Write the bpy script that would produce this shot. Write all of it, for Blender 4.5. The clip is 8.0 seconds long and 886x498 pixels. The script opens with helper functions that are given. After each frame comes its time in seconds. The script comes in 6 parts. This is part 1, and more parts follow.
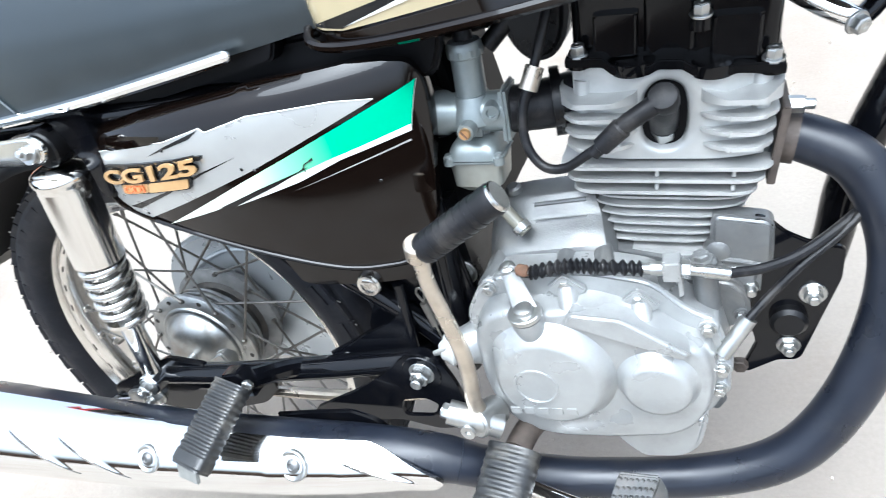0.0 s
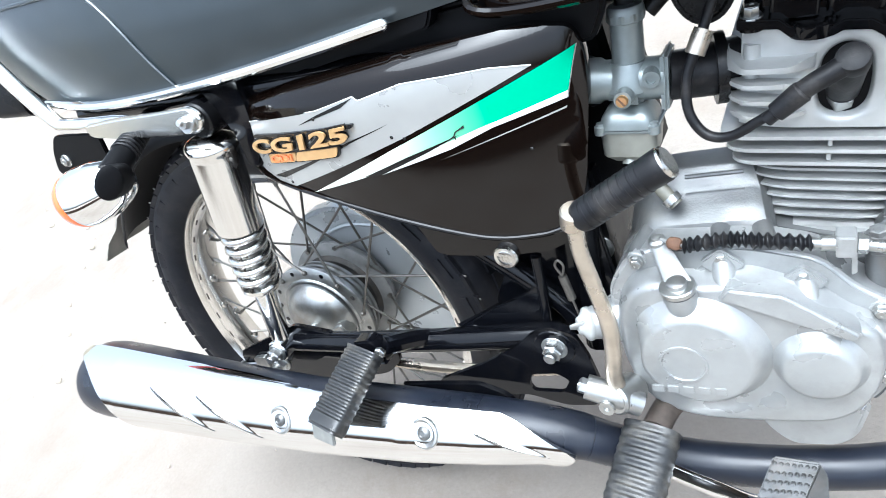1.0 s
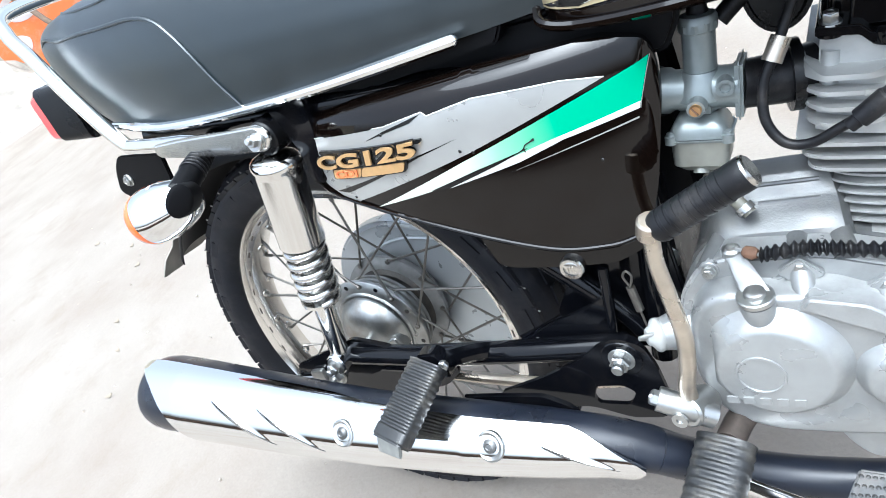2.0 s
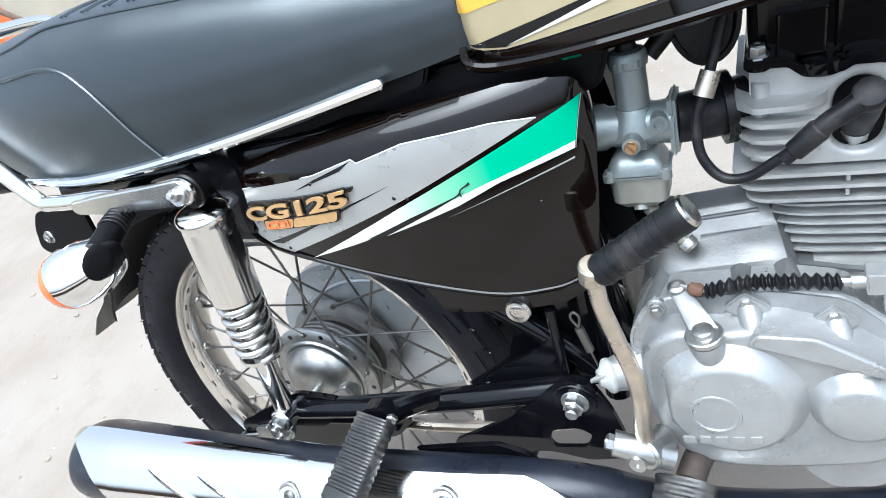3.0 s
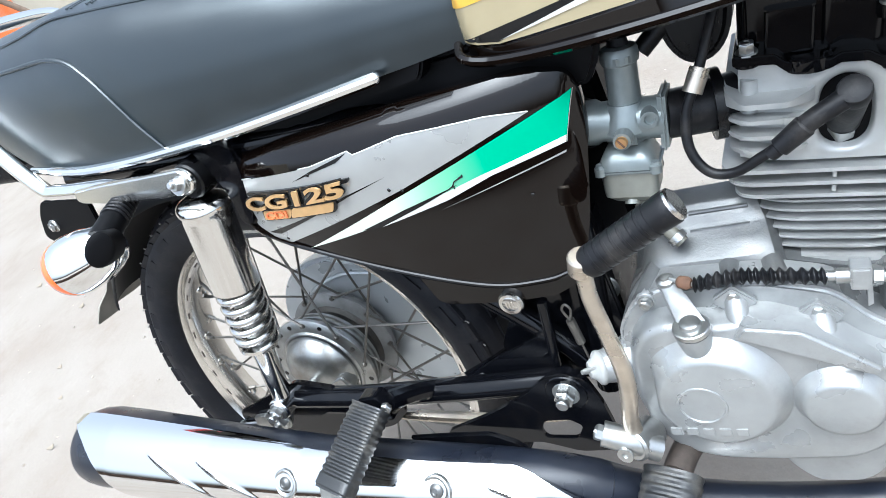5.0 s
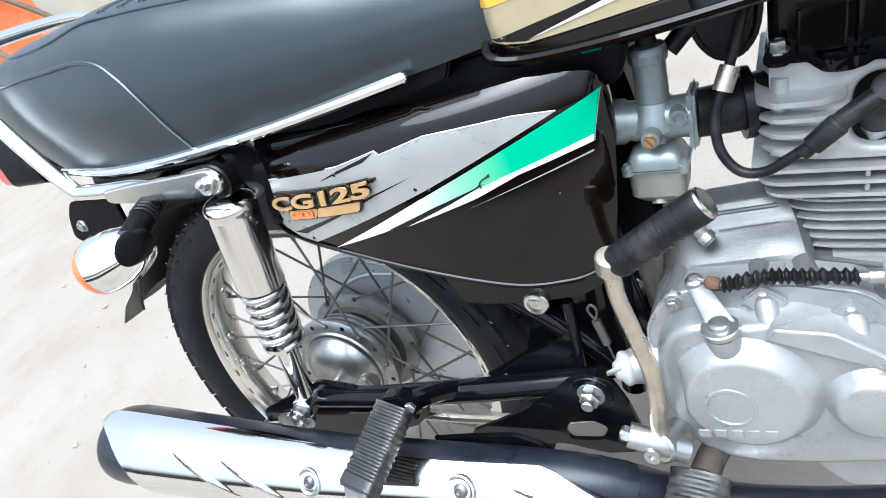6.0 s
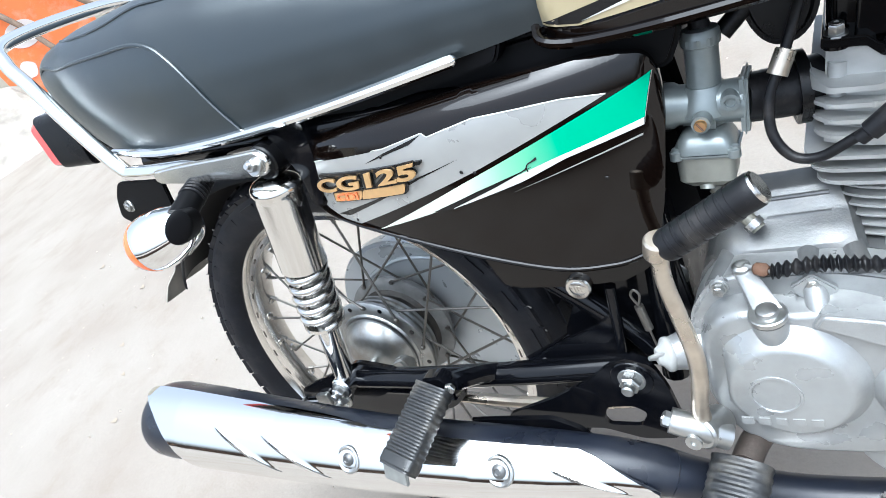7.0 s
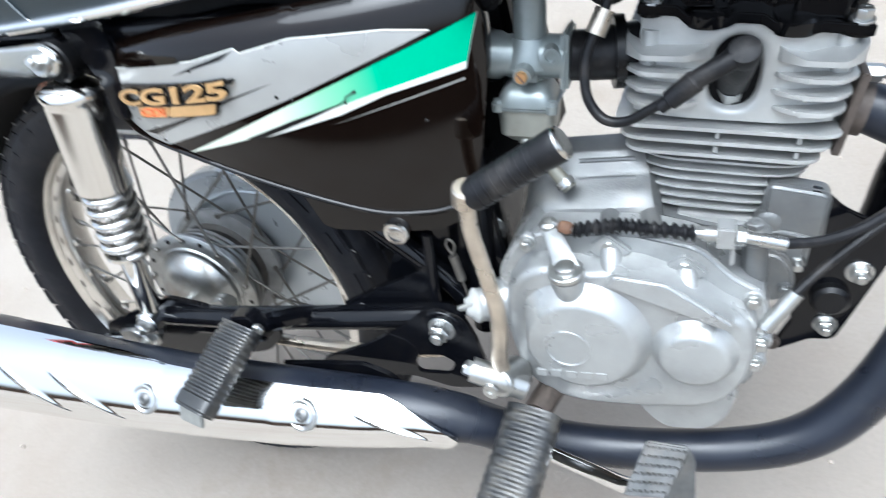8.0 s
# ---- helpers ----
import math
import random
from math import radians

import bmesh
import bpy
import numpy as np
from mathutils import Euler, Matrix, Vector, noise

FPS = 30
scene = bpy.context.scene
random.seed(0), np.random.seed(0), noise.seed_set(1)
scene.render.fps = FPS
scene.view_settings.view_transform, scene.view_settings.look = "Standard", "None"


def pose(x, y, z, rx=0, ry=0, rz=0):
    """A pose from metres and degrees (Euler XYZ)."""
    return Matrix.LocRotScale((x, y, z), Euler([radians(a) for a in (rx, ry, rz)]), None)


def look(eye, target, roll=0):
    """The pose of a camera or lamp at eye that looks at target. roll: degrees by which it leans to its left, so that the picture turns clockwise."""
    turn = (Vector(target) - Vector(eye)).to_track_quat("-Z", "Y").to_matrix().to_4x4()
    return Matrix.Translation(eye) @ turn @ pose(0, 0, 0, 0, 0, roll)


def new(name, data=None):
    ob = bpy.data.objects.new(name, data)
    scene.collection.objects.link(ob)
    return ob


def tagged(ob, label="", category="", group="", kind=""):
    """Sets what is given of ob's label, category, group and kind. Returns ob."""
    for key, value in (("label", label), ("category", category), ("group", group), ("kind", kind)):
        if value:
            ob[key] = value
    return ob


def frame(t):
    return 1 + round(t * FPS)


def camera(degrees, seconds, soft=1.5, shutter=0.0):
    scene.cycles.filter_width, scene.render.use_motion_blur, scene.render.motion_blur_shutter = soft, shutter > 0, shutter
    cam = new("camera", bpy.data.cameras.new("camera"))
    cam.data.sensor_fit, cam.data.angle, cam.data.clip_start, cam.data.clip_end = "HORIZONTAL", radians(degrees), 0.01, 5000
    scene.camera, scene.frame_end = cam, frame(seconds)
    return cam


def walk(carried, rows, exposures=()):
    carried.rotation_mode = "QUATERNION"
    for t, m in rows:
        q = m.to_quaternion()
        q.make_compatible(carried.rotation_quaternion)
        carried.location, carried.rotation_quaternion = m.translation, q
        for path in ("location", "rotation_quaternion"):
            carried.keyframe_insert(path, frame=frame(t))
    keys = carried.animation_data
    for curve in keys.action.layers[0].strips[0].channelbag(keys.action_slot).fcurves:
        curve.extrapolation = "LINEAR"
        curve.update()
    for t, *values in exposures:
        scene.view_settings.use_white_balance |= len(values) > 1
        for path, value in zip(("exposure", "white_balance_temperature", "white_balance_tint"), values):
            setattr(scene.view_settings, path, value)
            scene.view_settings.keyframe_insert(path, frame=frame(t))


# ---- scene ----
cam = camera(68.56, 8.0, soft=0.9, shutter=0.3)
ROWS = [
    (0, 0.7286, -0.5394, 0.7559, 30.13, -28.42, -20.70),
    (0.5, 0.7054, -0.5594, 0.7650, 34.51, -27.42, -21.60),
    (1, 0.6744, -0.5705, 0.7600, 37.33, -26.77, -22.58),
    (1.5, 0.6642, -0.5830, 0.7674, 37.87, -25.52, -22.81),
    (1.7, 0.6546, -0.5874, 0.7695, 38.57, -25.29, -23.47),
    (2.8, 0.6411, -0.5740, 0.7867, 38.54, -23.86, -26.89),
    (3, 0.6468, -0.5505, 0.7747, 34.56, -24.42, -25.36),
    (3.5, 0.6393, -0.5618, 0.7815, 37.05, -22.73, -26.21),
    (4, 0.6450, -0.5633, 0.7743, 34.90, -23.63, -23.89),
    (4.2, 0.6579, -0.5549, 0.7722, 34.55, -23.91, -24.72),
    (5.3, 0.6606, -0.5579, 0.7703, 35.34, -24.36, -24.96),
    (5.5, 0.6625, -0.5559, 0.7726, 35.74, -24.03, -25.62),
    (6, 0.6528, -0.5626, 0.7713, 36.43, -23.53, -25.22),
    (6.5, 0.6433, -0.5710, 0.7735, 38.50, -23.38, -25.68),
    (7, 0.6425, -0.5757, 0.7752, 39.22, -23.47, -25.43),
    (7.5, 0.6533, -0.5668, 0.7667, 37.31, -24.47, -23.91),
    (8, 0.6696, -0.5471, 0.7429, 28.57, -31.56, -15.68),
]
LEAN = pose(0, 0, 0, -10, 0, 0)  # the parked machine leans away on its side stand
walk(cam, [(t, LEAN @ pose(x, y, z, 90 + pitch, 0, yaw) @ pose(0, 0, 0, 0, 0, roll)) for t, x, y, z, yaw, pitch, roll in ROWS],
     exposures=[(0, 1.92, 5540, 4), (1.6, 1.80, 5540, 4), (2.8, 1.58, 5560, 4), (8, 1.61, 5560, 4)])

# ---- light ----
world = bpy.data.worlds.new("world")
scene.world = world
world.use_nodes = True
wn = world.node_tree.nodes
sky = wn.new("ShaderNodeTexSky")
sky.sky_type = "NISHITA"
sky.sun_disc = False
sky.sun_elevation, sky.sun_rotation = radians(74), radians(164)
sky.air_density, sky.dust_density, sky.ozone_density = 0.7, 6.0, 1.0
wn["Background"].inputs["Strength"].default_value = 0.15
haze = wn.new("ShaderNodeHueSaturation")
haze.inputs["Saturation"].default_value = 0.42
world.node_tree.links.new(sky.outputs[0], haze.inputs["Color"])
world.node_tree.links.new(haze.outputs[0], wn["Background"].inputs["Color"])
sun = new("sun", bpy.data.lights.new("sun", "SUN"))
sun.data.energy, sun.data.angle, sun.data.color = 1.5, radians(64), (1.0, 0.985, 0.97)
sun.matrix_world = look((0.4, -1.4, 5), (0, 0, 0.0))


# ---- materials ----
def material(name, color, rough=0.5, metal=0.0, coat=0.0, grain=0.0, grain_scale=40.0, bump=0.0, bump_scale=300.0, rough_var=0.0, dirt=None, dirt_amount=0.0, dirt_scale=12.0, spec=0.5):
    m = bpy.data.materials.new(name)
    m.use_nodes = True
    n, l = m.node_tree.nodes, m.node_tree.links
    b = n["Principled BSDF"]
    b.inputs["Base Color"].default_value = (*color, 1)
    b.inputs["Roughness"].default_value = rough
    b.inputs["Metallic"].default_value = metal
    b.inputs["Coat Weight"].default_value = coat
    b.inputs["Coat Roughness"].default_value = 0.06
    b.inputs["Specular IOR Level"].default_value = spec
    co = n.new("ShaderNodeTexCoord")
    out = None
    if grain > 0:
        t = n.new("ShaderNodeTexNoise")
        t.inputs["Scale"].default_value, t.inputs["Detail"].default_value = grain_scale, 6
        l.new(co.outputs["Object"], t.inputs["Vector"])
        r = n.new("ShaderNodeMapRange")
        r.inputs[1].default_value, r.inputs[2].default_value = 0.3, 0.7
        r.inputs[3].default_value, r.inputs[4].default_value = 1 - grain, 1 + grain
        l.new(t.outputs["Fac"], r.inputs[0])
        mx = n.new("ShaderNodeMix")
        mx.data_type, mx.blend_type = "RGBA", "MULTIPLY"
        mx.inputs[0].default_value = 1
        mx.inputs[6].default_value = (*color, 1)
        l.new(r.outputs[0], mx.inputs[7])
        out = mx.outputs[2]
    if dirt:
        t = n.new("ShaderNodeTexNoise")
        t.inputs["Scale"].default_value, t.inputs["Detail"].default_value, t.inputs["Roughness"].default_value = dirt_scale, 8, 0.7
        l.new(co.outputs["Object"], t.inputs["Vector"])
        r = n.new("ShaderNodeMapRange")
        r.inputs[1].default_value, r.inputs[2].default_value = 0.5, 0.72
        r.inputs[3].default_value, r.inputs[4].default_value = 0, dirt_amount
        l.new(t.outputs["Fac"], r.inputs[0])
        mx = n.new("ShaderNodeMix")
        mx.data_type = "RGBA"
        l.new(r.outputs[0], mx.inputs[0])
        if out:
            l.new(out, mx.inputs[6])
        else:
            mx.inputs[6].default_value = (*color, 1)
        mx.inputs[7].default_value = (*dirt, 1)
        out = mx.outputs[2]
    if out:
        l.new(out, b.inputs["Base Color"])
    if rough_var > 0:
        t = n.new("ShaderNodeTexNoise")
        t.inputs["Scale"].default_value, t.inputs["Detail"].default_value = 25, 5
        l.new(co.outputs["Object"], t.inputs["Vector"])
        r = n.new("ShaderNodeMapRange")
        r.inputs[1].default_value, r.inputs[2].default_value = 0.3, 0.7
        r.inputs[3].default_value, r.inputs[4].default_value = max(0.02, rough - rough_var), rough + rough_var
        l.new(t.outputs["Fac"], r.inputs[0])
        l.new(r.outputs[0], b.inputs["Roughness"])
    if bump > 0:
        t = n.new("ShaderNodeTexNoise")
        t.inputs["Scale"].default_value, t.inputs["Detail"].default_value = bump_scale, 4
        l.new(co.outputs["Object"], t.inputs["Vector"])
        p = n.new("ShaderNodeBump")
        p.inputs["Strength"].default_value, p.inputs["Distance"].default_value = bump, 0.001
        l.new(t.outputs["Fac"], p.inputs["Height"])
        l.new(p.outputs[0], b.inputs["Normal"])
    return m


CHROME = material("chrome", (0.80, 0.80, 0.79), 0.045, 1.0, rough_var=0.02)
RIM_CHROME = material("clean_rim_chrome", (0.74, 0.72, 0.68), 0.16, 1.0, rough_var=0.05, dirt=(0.4, 0.32, 0.24), dirt_amount=0.3, dirt_scale=40)
SHOCK_CHROME = material("shock_cover_chrome", (0.76, 0.75, 0.72), 0.13, 1.0, rough_var=0.03)
SPRING_STEEL = material("bright_spring_steel", (0.66, 0.65, 0.63), 0.22, 1.0, rough_var=0.05, dirt=(0.3, 0.25, 0.2), dirt_amount=0.25, dirt_scale=60)
# Grey that puts the shade under each louvre ridge into the colour
LOUVRE_SHADE = material("shaded_louvre_steel", (0.16, 0.16, 0.165), 0.4, 0.8, grain=0.2, grain_scale=60)
DULL_CHROME = material("worn_chrome", (0.62, 0.60, 0.56), 0.2, 1.0, rough_var=0.08, dirt=(0.22, 0.16, 0.11), dirt_amount=0.45, dirt_scale=40)
ALLOY = material("cast_alloy", (0.150, 0.153, 0.152), 0.42, 0.5, grain=0.2, grain_scale=30, rough_var=0.08, bump=0.25, bump_scale=500, dirt=(0.22, 0.2, 0.17), dirt_amount=0.45, dirt_scale=22)
PAINTED_ALLOY = material("silver_painted_alloy", (0.318, 0.322, 0.316), 0.32, 0.5, coat=0.15, grain=0.09, grain_scale=35, rough_var=0.08, bump=0.12, bump_scale=350, dirt=(0.17, 0.165, 0.15), dirt_amount=0.35, dirt_scale=30)
FIN_ALLOY = material("silver_fin_paint", (0.43, 0.432, 0.418), 0.42, 0.45, grain=0.1, grain_scale=50, rough_var=0.08, bump=0.1, bump_scale=600, dirt=(0.3, 0.28, 0.25), dirt_amount=0.2, dirt_scale=30)
CARB = material("zinc_carburettor", (0.225, 0.25, 0.248), 0.36, 0.5, grain=0.12, grain_scale=60, rough_var=0.08, bump=0.08, bump_scale=500)
BOWL = material("aged_zinc_bowl", (0.28, 0.285, 0.255), 0.4, 0.6, grain=0.12, grain_scale=60, rough_var=0.08)
PEDAL_STEEL = material("worn_pedal_steel", (0.115, 0.115, 0.112), 0.42, 0.7, grain=0.25, grain_scale=80, rough_var=0.1, dirt=(0.12, 0.1, 0.08), dirt_amount=0.5, dirt_scale=50)
ZINC = material("zinc_plated_steel", (0.44, 0.44, 0.425), 0.32, 0.95, grain=0.12, grain_scale=90, rough_var=0.08)
KICK = material("worn_kick_steel", (0.52, 0.46, 0.38), 0.3, 0.9, grain=0.15, grain_scale=50, rough_var=0.1, dirt=(0.3, 0.18, 0.1), dirt_amount=0.3, dirt_scale=40)
BRASS = material("brass", (0.7, 0.42, 0.2), 0.3, 0.9, grain=0.1)
GLOSS_BLACK = material("gloss_black_paint", (0.0026, 0.0015, 0.0011), 0.05, 0.0, spec=0.38, rough_var=0.02)
FRAME_BLACK = material("black_frame_paint", (0.0022, 0.0024, 0.0034), 0.09, 0.0, spec=0.30, rough_var=0.05, dirt=(0.035, 0.03, 0.024), dirt_amount=0.12, dirt_scale=25)
SATIN_BLACK = material("satin_black_exhaust", (0.008, 0.010, 0.016), 0.32, 0.0, spec=0.38, grain=0.2, grain_scale=25, rough_var=0.08, dirt=(0.03, 0.03, 0.032), dirt_amount=0.5, dirt_scale=15)
RUBBER = material("black_rubber", (0.007, 0.007, 0.008), 0.38, spec=0.22, grain=0.3, grain_scale=40, rough_var=0.12, bump=0.15, bump_scale=400, dirt=(0.10, 0.09, 0.08), dirt_amount=0.3, dirt_scale=30)
PEG_RUBBER = material("dusty_peg_rubber", (0.014, 0.0145, 0.0148), 0.42, spec=0.5, grain=0.3, grain_scale=60, rough_var=0.1, bump=0.2, bump_scale=350, dirt=(0.16, 0.145, 0.12), dirt_amount=0.4, dirt_scale=35)
TYRE = material("tyre_rubber", (0.0065, 0.0068, 0.009), 0.55, spec=0.2, grain=0.25, grain_scale=30, bump=0.2, bump_scale=300, dirt=(0.05, 0.045, 0.04), dirt_amount=0.25, dirt_scale=20)
VINYL = material("black_seat_vinyl", (0.0018, 0.0034, 0.0046), 0.34, spec=0.95, grain=0.2, grain_scale=10, rough_var=0.05, bump=0.05, bump_scale=1100)
# Bluish specular tint and sheen put the sky's reflection into the vinyl
VINYL.node_tree.nodes["Principled BSDF"].inputs["Specular Tint"].default_value = (0.90, 0.975, 1.0, 1.0)
VINYL.node_tree.nodes["Principled BSDF"].inputs["Sheen Weight"].default_value = 0.08
VINYL.node_tree.nodes["Principled BSDF"].inputs["Sheen Roughness"].default_value = 0.42
MATTE_BLACK = material("matte_black_plastic", (0.0025, 0.0025, 0.003), 0.45, spec=0.10, grain=0.2, grain_scale=30)
ROCKER_BLACK = material("rocker_cover_black", (0.0035, 0.0035, 0.004), 0.10, spec=0.24, grain=0.15, grain_scale=40, rough_var=0.06)
# Sheen tinted sky blue, for the vinyl above
VINYL.node_tree.nodes["Principled BSDF"].inputs["Sheen Tint"].default_value = (0.66, 0.88, 1.0, 1.0)
PLASTIC = material("black_plastic", (0.004, 0.004, 0.0045), 0.3, spec=0.28, grain=0.2, grain_scale=30, rough_var=0.1)
FLANGE = material("heat_stained_steel", (0.075, 0.06, 0.05), 0.6, 0.4, grain=0.4, grain_scale=60, bump=0.3, bump_scale=300)
# Base darkened: the shadow the spokes stand in is put into the colour
SPOKE = material("dark_spoke_steel", (0.16, 0.15, 0.135), 0.45, 0.9, grain=0.2, grain_scale=60)
HUB = material("polished_hub_alloy", (0.31, 0.312, 0.30), 0.36, 0.9, grain=0.22, grain_scale=40, rough_var=0.10, dirt=(0.20, 0.15, 0.11), dirt_amount=0.55, dirt_scale=30)
DARK_ALLOY = material("dark_alloy", (0.20, 0.198, 0.192), 0.5, 0.4, grain=0.3, grain_scale=40)
DARK_IRON = material("dark_drum_iron", (0.035, 0.033, 0.03), 0.5, 0.5, grain=0.4, grain_scale=50, dirt=(0.10, 0.07, 0.05), dirt_amount=0.4, dirt_scale=30)
RUST = material("rusty_steel", (0.16, 0.085, 0.05), 0.75, 0.2, grain=0.4, grain_scale=80, bump=0.4, bump_scale=300)
CHAINCASE = material("chain_case_paint", (0.42, 0.44, 0.45), 0.32, 0.5, grain=0.06, grain_scale=15, rough_var=0.08)
DECAL_SILVER = material("silver_decal", (0.335, 0.333, 0.318), 0.3, 0.45, coat=0.15, grain=0.06, grain_scale=25, rough_var=0.05)
DECAL_WHITE = material("white_decal", (0.50, 0.50, 0.46), 0.22, coat=0.2, grain=0.03)
DECAL_GREEN = material("green_decal", (0.0, 0.33, 0.19), 0.25, spec=0.3, coat=0.0, grain=0.04)
DECAL_BLACK = material("black_decal", (0.006, 0.006, 0.006), 0.16, spec=0.4)
DECAL_YELLOW = material("yellow_decal", (0.62, 0.36, 0.05), 0.2, coat=0.8, grain=0.04)
DECAL_CREAM = material("cream_decal", (0.33, 0.275, 0.165), 0.22, 0.1, coat=0.8, grain=0.05)
GOLD = material("gold_badge", (0.66, 0.42, 0.19), 0.3, 0.7, coat=0.4, grain=0.08, grain_scale=80)
ORANGE_LETTER = material("orange_red_letter", (0.62, 0.16, 0.05), 0.4, grain=0.1)
AMBER = material("amber_lens", (0.70, 0.115, 0.02), 0.15, coat=0.6)
RED = material("red_lens", (0.62, 0.04, 0.05), 0.15, coat=0.6)
CLEAR = material("white_lens", (0.75, 0.75, 0.75), 0.12, coat=0.6)


def green_fade():
    m = DECAL_GREEN
    n, l = m.node_tree.nodes, m.node_tree.links
    b = n["Principled BSDF"]
    co = n.new("ShaderNodeTexCoord")
    sep = n.new("ShaderNodeSeparateXYZ")
    l.new(co.outputs["Object"], sep.inputs[0])
    r = n.new("ShaderNodeMapRange")
    r.inputs[1].default_value, r.inputs[2].default_value = 0.335, 0.432
    l.new(sep.outputs["X"], r.inputs[0])
    ramp = n.new("ShaderNodeValToRGB")
    ramp.color_ramp.elements[0].color = (0.47, 0.50, 0.42, 1)
    ramp.color_ramp.elements[1].color = (0.0, 0.31, 0.165, 1)
    e = ramp.color_ramp.elements.new(0.45)
    e.color = (0.20, 0.42, 0.27, 1)
    l.new(r.outputs[0], ramp.inputs[0])
    l.new(ramp.outputs[0], b.inputs["Base Color"])


green_fade()


# ---- mesh helpers ----
def link_mesh(name, bm, mat, smooth=35):
    me = bpy.data.meshes.new(name)
    bmesh.ops.recalc_face_normals(bm, faces=bm.faces)
    if smooth:
        for f in bm.faces:
            f.smooth = True
        lim = radians(smooth)
        for e in bm.edges:
            if len(e.link_faces) == 2 and e.calc_face_angle(0) > lim:
                e.smooth = False
    bm.to_mesh(me)
    bm.free()
    me.materials.append(mat)
    return me


def holder(parent):
    """Thing, part and sub-part at most: deeper pieces hang from the part."""
    while parent.parent and parent.parent.parent:
        parent = parent.parent
    return parent


def part(name, bm, mat, parent, label="", smooth=35):
    parent = holder(parent)
    ob = new(name, link_mesh(name, bm, mat, smooth))
    ob.parent = parent
    if label:
        ob["label"] = label
    return ob


def curve_points(pts, steps=8):
    """A smooth line through the points."""
    P = [Vector(p) for p in pts]
    if len(P) < 3:
        return P
    out = []
    for i in range(len(P) - 1):
        a, b, c, d = P[max(i - 1, 0)], P[i], P[i + 1], P[min(i + 2, len(P) - 1)]
        for k in range(steps):
            t = k / steps
            out.append(0.5 * ((2 * b) + (c - a) * t + (2 * a - 5 * b + 4 * c - d) * t * t + (3 * b - a - 3 * c + d) * t ** 3))
    out.append(P[-1])
    return out


def tube(bm, pts, r, seg=16, steps=8, cap=True, smooth_line=True, flat=1.0):
    line = curve_points(pts, steps) if smooth_line else [Vector(p) for p in pts]
    n = len(line)
    rad = (lambda i: r) if not isinstance(r, (list, tuple)) else (lambda i: np.interp(i / (n - 1) * (len(r) - 1), range(len(r)), r))
    rings, up = [], None
    for i, p in enumerate(line):
        d = (line[min(i + 1, n - 1)] - line[max(i - 1, 0)]).normalized()
        if up is None:
            up = Vector((0, 0, 1)) if abs(d.z) < 0.9 else Vector((0, 1, 0))
        up = (up - d * up.dot(d)).normalized()
        side = d.cross(up)
        k = rad(i)
        rings.append([bm.verts.new(p + (side * math.cos(a) * k + up * math.sin(a) * k * flat)) for a in (2 * math.pi * j / seg for j in range(seg))])
    for a, b in zip(rings, rings[1:]):
        for j in range(seg):
            bm.faces.new((a[j], a[(j + 1) % seg], b[(j + 1) % seg], b[j]))
    if cap:
        bm.faces.new(rings[0][::-1])
        bm.faces.new(rings[-1])
    return bm


def loft(bm, rings, cap=True, closed=True):
    rows = [[bm.verts.new(p) for p in ring] for ring in rings]
    n = len(rows[0])
    for a, b in zip(rows, rows[1:]):
        for j in range(n if closed else n - 1):
            bm.faces.new((a[j], a[(j + 1) % n], b[(j + 1) % n], b[j]))
    if cap:
        bm.faces.new(rows[0][::-1])
        bm.faces.new(rows[-1])
    return rows


def lathe(bm, profile, origin, axis, seg=32, cap=True, squash=None):
    """profile: (distance along the axis, radius)."""
    d = Vector(axis).normalized()
    up = Vector((0, 0, 1)) if abs(d.z) < 0.9 else Vector((1, 0, 0))
    up = (up - d * up.dot(d)).normalized()
    side = d.cross(up)
    o = Vector(origin)
    loft(bm, [[o + d * h + side * math.cos(a) * r + up * math.sin(a) * r for a in (2 * math.pi * j / seg for j in range(seg))] for h, r in profile], cap)
    return bm


def slab(bm, outline, y0, y1, bevel=0.0, seg=2):
    """An outline of (x, z) between two depths y."""
    a = [bm.verts.new((x, y0, z)) for x, z in outline]
    b = [bm.verts.new((x, y1, z)) for x, z in outline]
    n = len(a)
    made = [bm.faces.new(a), bm.faces.new(b[::-1])]
    for j in range(n):
        made.append(bm.faces.new((a[j], b[j], b[(j + 1) % n], a[(j + 1) % n])))
    bmesh.ops.recalc_face_normals(bm, faces=made)
    if bevel:
        edges = [e for e in bm.edges if e.verts[0] in set(a) | set(b) and e.verts[1] in set(a) | set(b) and abs(e.verts[0].co.y - e.verts[1].co.y) < 1e-6]
        bmesh.ops.bevel(bm, geom=edges, offset=bevel, segments=seg, affect="EDGES", clamp_overlap=True)
    return bm


def pierced_slab(bm, outer, hole, y0, y1):
    """A flat plate of (x, z) outline with one hole, between two depths y."""
    sides = []
    for y in (y0, y1):
        loops = []
        for line in (outer, hole):
            vs = [bm.verts.new((x, y, z)) for x, z in line]
            loops.append((vs, [bm.edges.new((vs[i], vs[(i + 1) % len(vs)])) for i in range(len(vs))]))
        bmesh.ops.triangle_fill(bm, edges=loops[0][1] + loops[1][1], use_beauty=True)
        sides.append([loop[0] for loop in loops])
    for a, b in zip(*sides):
        for j in range(len(a)):
            k = (j + 1) % len(a)
            bm.faces.new((a[j], a[k], b[k], b[j]))
    bmesh.ops.recalc_face_normals(bm, faces=bm.faces)
    return bm


